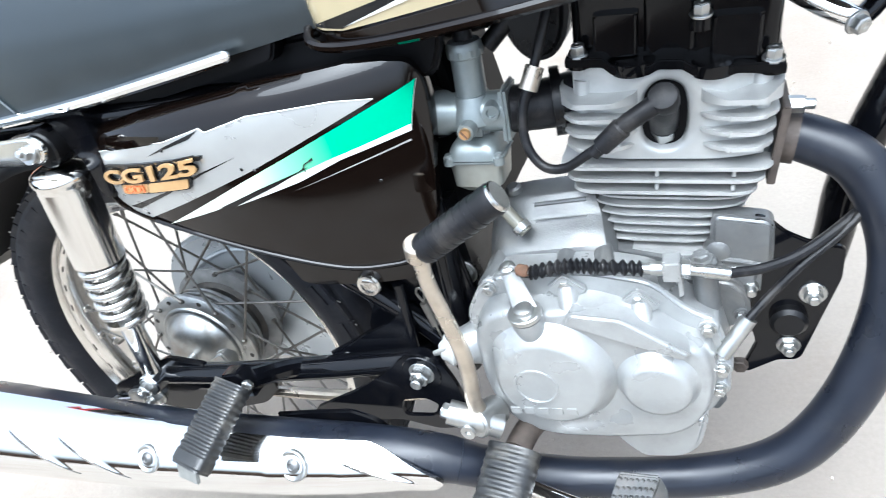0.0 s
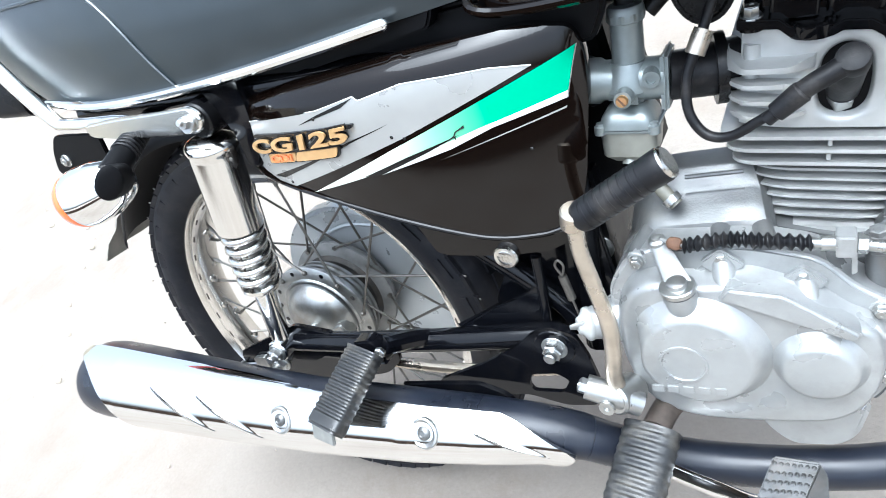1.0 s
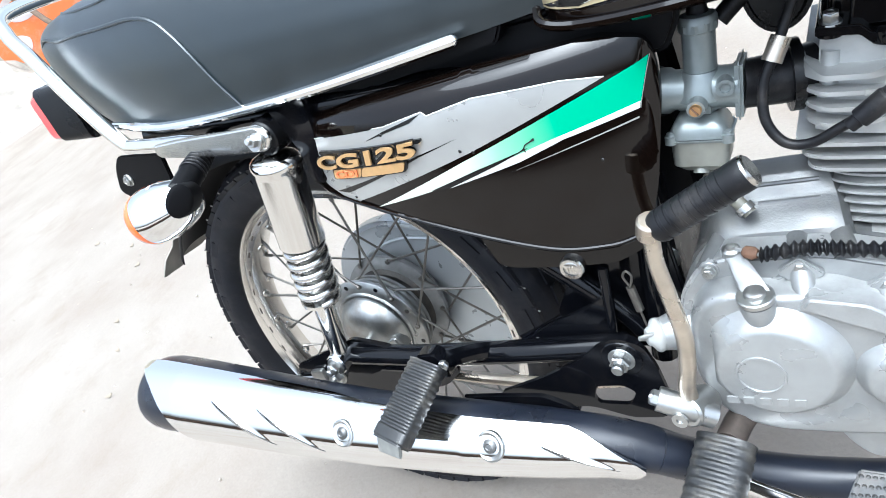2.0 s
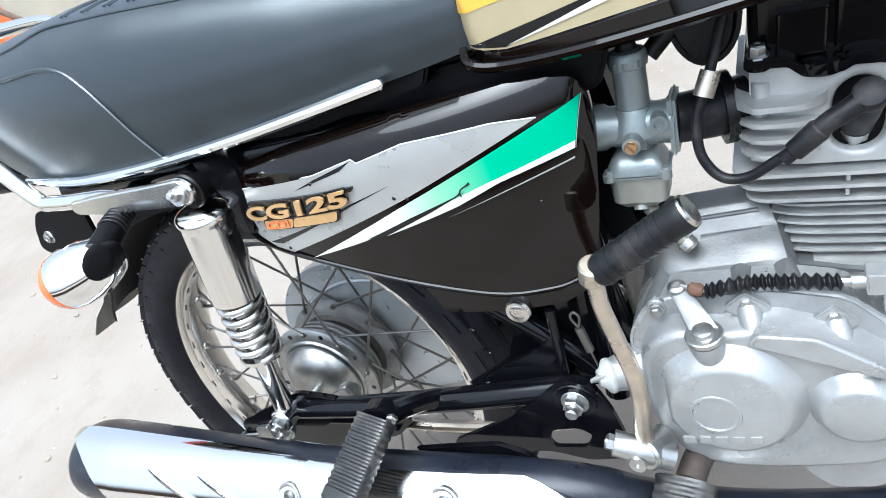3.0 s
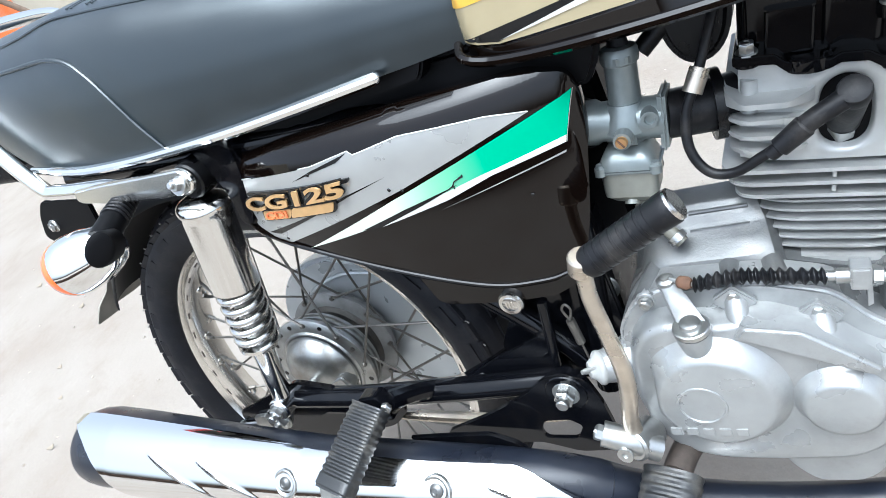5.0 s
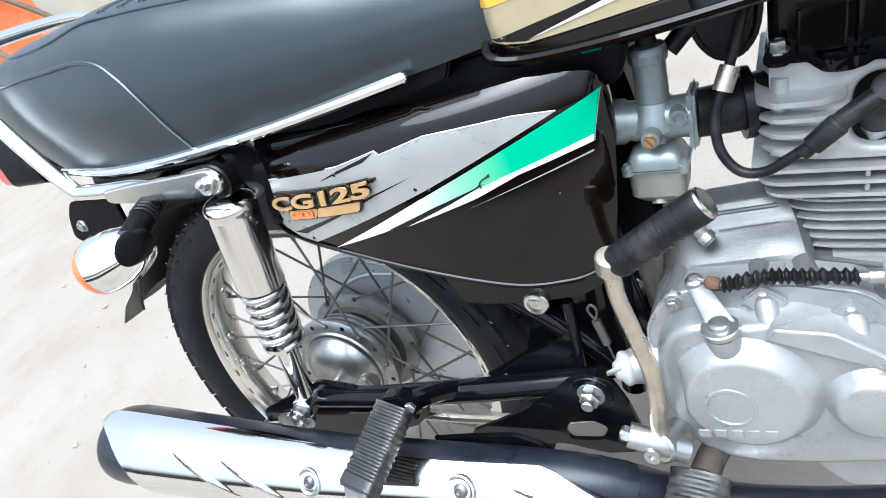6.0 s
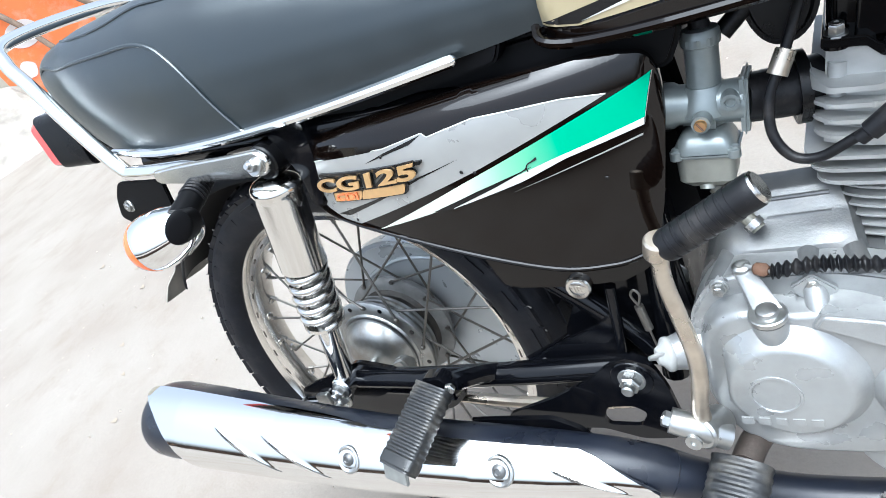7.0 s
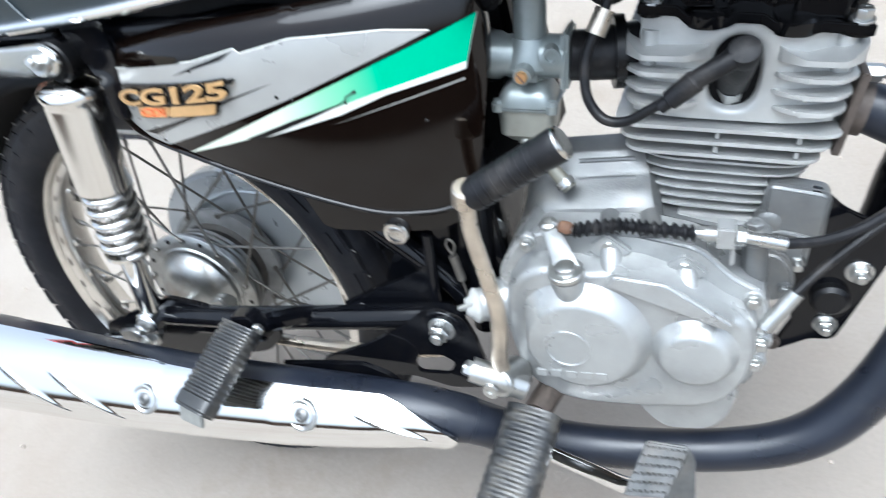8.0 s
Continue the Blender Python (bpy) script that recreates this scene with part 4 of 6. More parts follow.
# -- rear mudguard, tail lamp, indicators --
def build_rear():
    bm = bmesh.new()
    rings = []
    for a in np.linspace(radians(48), radians(150), 28):
        r = float(np.interp(a, [radians(80), radians(112), radians(150)], [0.333, 0.358, 0.364]))
        sec = []
        for q in np.linspace(-80, 80, 11):
            y = math.sin(radians(q)) * 0.058
            sec.append(AX + Vector((math.cos(a) * (r + (math.cos(radians(q)) - 1) * 0.035), y, math.sin(a) * (r + (math.cos(radians(q)) - 1) * 0.035))))
        inner = [AX + (p - AX) * 0.992 for p in sec[::-1]]
        rings.append(sec + inner)
    loft(bm, rings)
    g = part("rear_mudguard", bm, MATTE_BLACK, bike, "black rear mudguard with flap", 45)
    bm = bmesh.new()
    torn = rounded([(-0.075, 0.4616), (-0.062, 0.486), (-0.040, 0.499), (-0.032, 0.516), (0.017, 0.522), (0.050, 0.520), (0.046, 0.474), (0.015, 0.468), (-0.004, 0.469), (-0.028, 0.4715), (-0.029, 0.457)], 0.004, 3)
    loft(bm, [[(-0.330 + 0.5 * (z - 0.48) + off + 1.2 * y * y, y, z) for y, z in torn] for off in (0.002, -0.002)])
    part("mud_flap", bm, material("dusty_flap_rubber", (0.20, 0.185, 0.155), 0.7, grain=0.25, grain_scale=25, dirt=(0.26, 0.23, 0.19), dirt_amount=0.5, dirt_scale=12), g, "dusty grey rubber mud flap")
    # tail lamp
    bm = bmesh.new()
    loft(bm, [[(-0.315, y, z) for y, z in rounded([(-0.05, 0.685), (0.05, 0.685), (0.05, 0.775), (-0.05, 0.775)], 0.012)],
              [(-0.375, y, z) for y, z in rounded([(-0.060, 0.695), (0.060, 0.695), (0.060, 0.78), (-0.060, 0.78)], 0.014)]])
    lamp = part("tail_lamp", bm, PLASTIC, bike, "tail lamp with red lens in a black housing")
    bm = bmesh.new()
    loft(bm, [[(-0.375, y, z) for y, z in rounded([(-0.058, 0.697), (0.058, 0.697), (0.058, 0.778), (-0.058, 0.778)], 0.014)],
              [(-0.403, y, z) for y, z in rounded([(-0.055, 0.700), (0.055, 0.700), (0.055, 0.772), (-0.055, 0.772)], 0.014)],
              [(-0.412, y, z) for y, z in rounded([(-0.045, 0.712), (0.045, 0.712), (0.045, 0.762), (-0.045, 0.762)], 0.012)]])
    part("lens", bm, RED, lamp, "red lens")
    bm = bmesh.new()
    loft(bm, [[(x, y, 0.7795) for x, y in rounded([(-0.395, -0.045), (-0.34, -0.040), (-0.34, 0.040), (-0.395, 0.045)], 0.01)],
              [(x, y, 0.800) for x, y in rounded([(-0.385, -0.040), (-0.348, -0.036), (-0.348, 0.036), (-0.385, 0.040)], 0.01)]])
    part("cap", bm, CLEAR, lamp, "pale lens cap")
    bm = bmesh.new()
    box(bm, (0.20, 0.08, 0.012), pose(-0.21, 0, 0.69, 0, 6, 0), 0.003)
    part("lamp_bracket", bm, FRAME_BLACK, lamp)
    lamp.location = Vector(lamp.location) + Vector((-0.006, 0, 0.012))
    # indicators
    for side in (-1, 1):
        d = Vector((-1, side * 0.42, -0.12)).normalized()
        o = Vector((0.030, side * 0.196, 0.630))
        bm = bmesh.new()
        lathe(bm, [(-0.018, 0.003), (-0.016, 0.011), (-0.010, 0.0190), (0.000, 0.0245), (0.016, 0.0295), (0.034, 0.0318), (0.044, 0.0314), (0.050, 0.0300)], o, d, 36)
        ind = part("rear_indicator", bm, CHROME, bike, "chrome indicator with amber lens")
        bm = bmesh.new()
        lathe(bm, [(0.050, 0.0302), (0.053, 0.0298), (0.060, 0.0265), (0.066, 0.018), (0.068, 0.002)], o, d, 36)
        part("lens", bm, AMBER, ind, "amber lens")
        bm = bmesh.new()
        at = o + Vector((0.022, side * 0.019, 0.007))
        lathe(bm, [(-0.020, 0.0180), (0.001, 0.0190), (0.0040, 0.0180), (0.0052, 0.0150), (0.0058, 0.0090), (0.0060, 0.001)], (0, 0, 0), (0.42, side * 0.80, 0.42), 32)
        bmesh.ops.transform(bm, matrix=Matrix.Translation(at) @ Matrix.Rotation(radians(30), 4, "Y") @ Matrix.Diagonal((0.62, 1, 1, 1)), verts=bm.verts)
        part("rubber_boot", bm, MATTE_BLACK, ind, "black rubber boot over the stem root")
        bm = bmesh.new()
        root = o + Vector((0.008, side * 0.004, 0.010))
        stalk = [root, Vector((0.034, side * 0.170, 0.652)), Vector((0.022, side * 0.125, 0.664)), Vector((0.016, side * 0.060, 0.668))]
        tube(bm, stalk, [0.0150, 0.0130, 0.0115, 0.0105], 16)
        part("stem", bm, MATTE_BLACK, ind, "ribbed rubber stem")
        bm = bmesh.new()
        for i in range(9):
            p = stalk[1].lerp(stalk[2], i / 9 - 0.1)
            lathe(bm, [(-0.0012, 0.0140 - 0.0003 * i), (0.0, 0.0146 - 0.0003 * i), (0.0012, 0.0140 - 0.0003 * i)], p, stalk[2] - stalk[1], 18)
        part("stem_rib", bm, RUBBER, ind)
    # dark reflector bracket by the indicator
    bm = bmesh.new()
    slab(bm, rounded([(-0.248, 0.653), (-0.225, 0.672), (-0.130, 0.660), (-0.140, 0.615), (-0.235, 0.600), (-0.267, 0.623)], 0.01), -0.09, -0.084, 0.0015)
    br = part("lamp_stay", bm, MATTE_BLACK, bike, "black bracket behind the indicator")
    bm = bmesh.new()
    hexbolt(bm, (-0.229, -0.090, 0.636), (0, -1, 0), 0.007, 0.004, 0.009)
    part("bolt", bm, ZINC, br)
    # chain case on the far side
    bm = bmesh.new()
    pts = [(-0.125, 0.318), (-0.105, 0.375), (-0.06, 0.418), (0.01, 0.436), (0.09, 0.420), (0.25, 0.415), (0.46, 0.412), (0.46, 0.30), (0.25, 0.265), (0.16, 0.205), (0.05, 0.195), (-0.06, 0.21), (-0.11, 0.26)]
    slab(bm, smooth_outline(pts, 4), 0.072, 0.105, 0.006, 3)
    c = part("chain_case", bm, CHAINCASE, bike, "silver grey chain case")
    bm = bmesh.new()
    tube(bm, [(0.10, 0.0715, 0.40), (0.03, 0.0715, 0.405), (-0.045, 0.0715, 0.375), (-0.075, 0.0715, 0.315), (-0.05, 0.0715, 0.25)], 0.004, 8)
    part("pressed_rib", bm, CHAINCASE, c)


build_rear()


# -- exhaust --
MUF = [(0.46, -0.157, 0.262, 0.0235), (0.44, -0.163, 0.274, 0.0265), (0.40, -0.170, 0.286, 0.030), (0.34, -0.180, 0.2945, 0.0355), (0.26, -0.187, 0.299, 0.040), (0.12, -0.190, 0.3005, 0.0445), (-0.02, -0.191, 0.3085, 0.0505), (-0.20, -0.192, 0.323, 0.0580), (-0.270, -0.192, 0.327, 0.0605), (-0.285, -0.192, 0.3275, 0.0588), (-0.295, -0.192, 0.3275, 0.0555), (-0.302, -0.192, 0.3275, 0.052), (-0.325, -0.192, 0.328, 0.049)]


def muf_at(x):
    xs = [m[0] for m in MUF][::-1]
    return [float(np.interp(x, xs, [m[i] for m in MUF][::-1])) for i in (1, 2, 3)]


def muf_point(x, ang, lift=0.0):
    """ang: degrees from straight up towards the near side."""
    y, z, r = muf_at(x)
    a = radians(ang)
    return Vector((x, y - math.sin(a) * (r + lift), z + math.cos(a) * (r + lift)))


def build_exhaust():
    bm = bmesh.new()
    xs = [0.455 - 0.02 * i for i in range(38)]
    rings = [[muf_point(x, q, -0.004) for q in np.linspace(0, 360, 41)[:-1]] for x in xs]
    end = xs[-1]
    for k, s in ((0.007, 0.97), (0.013, 0.90), (0.018, 0.78), (0.021, 0.62), (0.022, 0.5), (0.012, 0.46), (0.010, 0.2)):
        y, z, r = muf_at(end)
        c = Vector((end - k, y, z))
        rings.append([c + (p - Vector((end, y, z))) * s * 1.0 for p in rings[37]])
    loft(bm, rings)
    mf = part("muffler", bm, SATIN_BLACK, bike, "black muffler under a chrome heat shield")
    # chrome shield: its upper edge dips towards the front
    bm = bmesh.new()
    stations = list(np.linspace(-0.302, 0.436, 250))

    def edge(x):
        lo = float(np.interp(x, [-0.302, -0.28, -0.25, 0.0, 0.05, 0.09, 0.125, 0.2, 0.3, 0.37, 0.385, 0.41, 0.43, 0.436], [2, -2, -4, -2, 0, 4, 10, 16, 20, 20, 30, 55, 76, 86]))
        hi = float(np.interp(x, [-0.302, -0.285, -0.27, -0.25, -0.235, -0.215, -0.2, -0.19, -0.18, 0.38, 0.42, 0.436], [4, 12, 22, 36, 50, 75, 105, 130, 150, 150, 125, 92]))
        return lo, hi

    rows = []
    LOUVRES = (((-0.118, 42), (-0.010, 92), 0.0024), ((-0.034, 43), (0.070, 92), 0.0024), ((0.345, 52), (0.415, 92), 0.0030))
    for x in stations:
        lo, hi = edge(x)
        qs = np.linspace(lo, hi, 120)
        outer = []
        for q in qs:
            lift = 0.0035
            for (x0, q0), (x1, q1), depth in LOUVRES:
                u = (x - x0) / (x1 - x0)
                if 0 < u < 1:
                    v = (q0 + (q1 - q0) * u - q) / 9
                    bow = math.sin(u * math.pi) ** 0.7
                    if 0 <= v < 1:
                        lift += depth * bow * (1 - v) ** 2.5
                    elif -0.35 < v < 0:
                        lift += depth * bow * (1 + v / 0.35) ** 2
            outer.append(muf_point(x, q, lift))
        inner = [muf_point(x, q, -0.001) for q in qs[::-1]]
        rows.append(outer + inner)
    loft(bm, rows)
    sh = part("heat_shield", bm, CHROME, mf, "bright chrome heat shield", 40)
    # Strips below the ridges, coloured as the shade on their undersides
    for (x0, q0), (x1, q1), depth in LOUVRES:
        bm = bmesh.new()
        upper, lower = [], []
        for k in range(25):
            u = k / 24
            x, q = x0 + (x1 - x0) * u, q0 + (q1 - q0) * u
            wide = math.sin(u * math.pi) ** 0.7
            upper.append(muf_point(x, q - 0.4, 0.0040 + 0.0030 * wide))
            lower.append(muf_point(x, q + 4.6 * wide, 0.0040 + 0.0004 * wide))
        for k in range(24):
            quad = [upper[k], upper[k + 1], lower[k + 1], lower[k]]
            if k in (0, 23):
                quad = [upper[k], upper[k + 1], lower[k + 1]] if k == 0 else [upper[k], upper[k + 1], lower[k]]
            bm.faces.new([bm.verts.new(p) for p in quad])
        bmesh.ops.remove_doubles(bm, verts=bm.verts, dist=1e-6)
        part("louvre_slot", bm, LOUVRE_SHADE, sh, "louvre slot coloured grey for its shade")
    for cx in (0.104, 0.294):
        bm = bmesh.new()
        p = muf_point(cx, 58, 0.003)
        y, z, rad = muf_at(cx)
        n = (p - Vector((cx, y, z))).normalized()
        lathe(bm, [(-0.003, 0.0165), (0.0008, 0.0160), (0.0014, 0.0140), (0.0002, 0.0118), (-0.0015, 0.0100), (-0.0018, 0.0005)], p, n, 32)
        part("dished_washer", bm, ZINC, sh)
        bm = bmesh.new()
        lathe(bm, [(-0.002, 0.0075), (0.001, 0.0075), (0.003, 0.0055), (0.0036, 0.0035), (0.0026, 0.0025), (0.0026, 0.0005)], p, n, 20)
        part("screw", bm, PEDAL_STEEL, sh)
    # front pipe
    pts = [(0.742, -0.030, 0.514), (0.765, -0.034, 0.507), (0.796, -0.045, 0.487), (0.814, -0.060, 0.443), (0.8135, -0.074, 0.393), (0.792, -0.090, 0.325), (0.758, -0.104, 0.268), (0.715, -0.114, 0.235), (0.645, -0.122, 0.2195), (0.55, -0.134, 0.2225), (0.48, -0.150, 0.247), (0.44, -0.163, 0.272)]
    bm = bmesh.new()
    tube(bm, pts, [0.018, 0.0185, 0.0188, 0.0190, 0.0192, 0.0195, 0.0195, 0.0195, 0.0195, 0.020, 0.0210, 0.0215], 24, 8)
    pipe = part("exhaust_pipe", bm, SATIN_BLACK, mf, "satin black exhaust pipe")
    bm = bmesh.new()
    lathe(bm, [(-0.003, 0.0205), (0.010, 0.0205)], (0.748, -0.030, 0.511), (0.95, -0.1, -0.25), 24)
    part("collar", bm, FLANGE, pipe, "heat stained collar")
    bm = bmesh.new()
    m = pose(0.744, -0.030, 0.515, 0, 14, 0)
    tmp = bmesh.new()
    slab(tmp, rounded([(-0.003, -0.030), (0.003, -0.030), (0.003, 0.032), (-0.003, 0.032)], 0.002), -0.030, 0.026, 0.001)
    merge(bm, tmp, m)
    part("port_flange", bm, FLANGE, pipe, "heat stained exhaust port flange")
    bm = bmesh.new()
    hexbolt(bm, (0.752, -0.040, 0.540), (0.95, -0.15, -0.1), 0.0065, 0.012, 0.0)
    hexbolt(bm, (0.764, -0.042, 0.539), (0.95, -0.15, -0.1), 0.004, 0.006, 0.0)
    part("nut", bm, ZINC, pipe)


build_exhaust()


# -- foot pegs, pedals --
def peg(name, inner, outer, width, thick, n, label, roundish):
    """A ribbed rubber foot peg from the inner to the outer end."""
    a, b = Vector(inner), Vector(outer)
    d = (b - a).normalized()
    fwd = (Vector((1, 0, 0)) - d * d.x).normalized()
    up = fwd.cross(d) * -1
    if up.z < 0:
        up = -up
    length = (b - a).length
    bm = bmesh.new()
    rings = []
    cnt = n * 4
    for i in range(cnt + 1):
        k = i / cnt
        groove = 0.0 if (i % 4) in (0, 1) else 0.0013
        if k < 0.03 or k > (0.86 if not roundish else 0.965):
            groove = 0.0
        w, t = width / 2 - groove * 0.5, thick / 2 - groove
        if k > 0.97:
            w, t = w * 0.94, t * 0.9
        ring = []
        for q in np.linspace(0, 360, 25)[:-1]:
            c, s = math.cos(radians(q)), math.sin(radians(q))
            e = 0.4 if not roundish else 0.8
            ring.append(a + d * (length * k) + fwd * (w * math.copysign(abs(c) ** e, c)) + up * (t * math.copysign(abs(s) ** e, s)))
        rings.append(ring)
    loft(bm, rings)
    return part(name, bm, PEG_RUBBER, bike, label, 30)


def build_pegs():
    p = peg("passenger_foot_peg", (0.226, -0.176, 0.388), (0.203, -0.254, 0.349), 0.045, 0.022, 13, "ribbed black rubber passenger foot peg", False)
    bm = bmesh.new()
    slab(bm, rounded([(0.212, 0.398), (0.236, 0.401), (0.246, 0.39), (0.246, 0.368), (0.220, 0.368)], 0.004), -0.176, -0.158, 0.002)
    tube(bm, [(0.24, -0.165, 0.385), (0.25, -0.13, 0.365), (0.26, -0.112, 0.352)], 0.011, 10)
    part("bracket", bm, FRAME_BLACK, p)
    bm = bmesh.new()
    hexbolt(bm, (0.246, -0.176, 0.388), (0.2, -1, 0.1), 0.006, 0.005)
    part("bolt", bm, ZINC, p)
    bm = bmesh.new()
    d = (Vector((0.203, -0.252, 0.349)) - Vector((0.234, -0.178, 0.388))).normalized()
    for k in (-0.010, 0.006):
        lathe(bm, [(0, 0.0022), (0.001, 0.0018)], Vector((0.203 + k, -0.2525, 0.347)), d, 10)
    part("rivet", bm, ZINC, p)
    bm = bmesh.new()
    box(bm, (0.0425, 0.0036, 0.0210), Matrix.Translation((0.2024, -0.2562, 0.3480)) @ Matrix.Rotation(radians(-26), 4, "X") @ Matrix.Rotation(radians(-17), 4, "Z"), 0.002)
    part("end_block", bm, material("scuffed_peg_end", (0.13, 0.13, 0.12), 0.6, 0.0, grain=0.2, grain_scale=70, dirt=(0.12, 0.11, 0.1), dirt_amount=0.5, dirt_scale=60), p, "scuffed light grey end block")
    f = peg("rider_foot_peg", (0.505, -0.160, 0.292), (0.487, -0.258, 0.246), 0.052, 0.034, 13, "ribbed black rubber rider foot peg", True)
    bm = bmesh.new()
    tube(bm, [(0.508, -0.165, 0.294), (0.515, -0.13, 0.292), (0.53, -0.09, 0.278), (0.55, -0.03, 0.262), (0.56, 0.05, 0.262)], 0.0125, 14)
    part("peg_bar", bm, FLANGE, f, "rust stained foot peg bar")
    bm = bmesh.new()
    tube(bm, [(0.575, -0.06, 0.268), (0.592, -0.07, 0.262), (0.605, -0.085, 0.256)], 0.007, 10)
    part("stop", bm, FLANGE, f)
    # brake pedal: a folded pad with a studded tread and a plain slanting cheek
    bm = bmesh.new()
    tread = [Vector(p) for p in ((0.5880, -0.216, 0.2660), (0.6070, -0.190, 0.3060), (0.6390, -0.190, 0.3040), (0.6220, -0.218, 0.2740))]
    cheek = [tread[3], tread[2], Vector((0.6440, -0.194, 0.2950)), Vector((0.6430, -0.212, 0.2560)), Vector((0.6180, -0.224, 0.2540))]
    for corners in (tread, cheek):
        n = (corners[1] - corners[0]).cross(corners[2] - corners[0]).normalized()
        n = -n if n.y > 0 else n
        top = [bm.verts.new(p) for p in corners]
        low = [bm.verts.new(p - n * 0.0045) for p in corners]
        made = [bm.faces.new(top), bm.faces.new(low[::-1])]
        for a in range(len(top)):
            made.append(bm.faces.new((top[a], low[a], low[(a + 1) % len(top)], top[(a + 1) % len(top)])))
        bmesh.ops.recalc_face_normals(bm, faces=made)
    bmesh.ops.bevel(bm, geom=bm.edges[:], offset=0.0014, segments=2, affect="EDGES", clamp_overlap=True)
    n = (tread[1] - tread[0]).cross(tread[2] - tread[0]).normalized()
    n = -n if n.y > 0 else n
    for i in range(7):
        for j in range(6):
            u, v = (i + 0.6) / 7.2, (j + 0.6) / 6.2
            p = tread[0].lerp(tread[3], u).lerp(tread[1].lerp(tread[2], u), v)
            lathe(bm, [(-0.001, 0.0021), (0.0016, 0.0011)], p, n, 6)
    b = part("brake_pedal", bm, PEDAL_STEEL, bike, "worn steel brake pedal with studded pad")
    bm = bmesh.new()
    tube(bm, [(0.612, -0.205, 0.268), (0.585, -0.192, 0.248), (0.555, -0.176, 0.238), (0.52, -0.166, 0.240), (0.49, -0.160, 0.250)], 0.0075, 12)
    part("pedal_arm", bm, CHROME, b, "chrome pedal arm")


build_pegs()


def build_kick():
    bm = bmesh.new()
    pts = [(0.483, -0.158, 0.338), (0.4855, -0.164, 0.360), (0.4935, -0.170, 0.392), (0.498, -0.173, 0.425), (0.4955, -0.174, 0.465), (0.493, -0.174, 0.500), (0.496, -0.174, 0.531)]
    tube(bm, pts, [0.0080, 0.0074, 0.0071, 0.0070, 0.0066, 0.0064, 0.0068], 16, 8)
    k = part("kick_start_lever", bm, KICK, bike, "worn steel kick start lever with rubber pedal")
    a, b = Vector((0.498, -0.174, 0.527)), Vector((0.568, -0.168, 0.562))
    d = (b - a).normalized()
    n = (b - a).length
    bm = bmesh.new()
    prof = [(0.000, 0.0095), (0.002, 0.0115)]
    for i in range(8):
        h = 0.006 + i * 0.0072
        prof += [(h, 0.0128), (h + 0.0042, 0.0128), (h + 0.0046, 0.0122), (h + 0.0068, 0.0122)]
    prof += [(n - 0.008, 0.0126), (n - 0.002, 0.0126), (n, 0.0118)]
    lathe(bm, prof, a, d, 28)
    part("pedal_rubber", bm, RUBBER, k, "ribbed black rubber")
    bm = bmesh.new()
    lathe(bm, [(n - 0.001, 0.0122), (n + 0.001, 0.0120), (n + 0.002, 0.0105), (n + 0.0015, 0.002)], a, d, 26)
    part("end_cap", bm, DULL_CHROME, k)
    bm = bmesh.new()
    lathe(bm, [(-0.010, 0.009), (-0.008, 0.0105), (0.006, 0.0105), (0.008, 0.009)], (0.496, -0.174, 0.5295), (0.3, -0.25, 0.92), 18)
    part("knuckle", bm, KICK, k)
    # clamp on the shaft
    bm = bmesh.new()
    lathe(bm, [(0, 0.0125), (0.002, 0.0145), (0.030, 0.0145), (0.033, 0.0125)], (0.481, -0.170, 0.334), (0.35, 0.85, -0.25), 24)
    tube(bm, [(0.458, -0.168, 0.348), (0.478, -0.166, 0.338), (0.500, -0.160, 0.322)], 0.0115, 16)
    part("clamp", bm, ZINC, k, "zinc plated shaft clamp")
    bm = bmesh.new()
    hexbolt(bm, (0.459, -0.168, 0.347), (-0.8, -0.1, 0.5), 0.0075, 0.008)
    lathe(bm, [(0, 0.007), (0.003, 0.007), (0.003, 0.003), (0.001, 0.0028)], (0.477, -0.178, 0.334), (-0.1, -1, 0.1), 18)
    part("bolt", bm, ZINC, k)


build_kick()


# -- engine --
ENG = pose(0.653, 0, 0.443, 0, 9.0, 0)


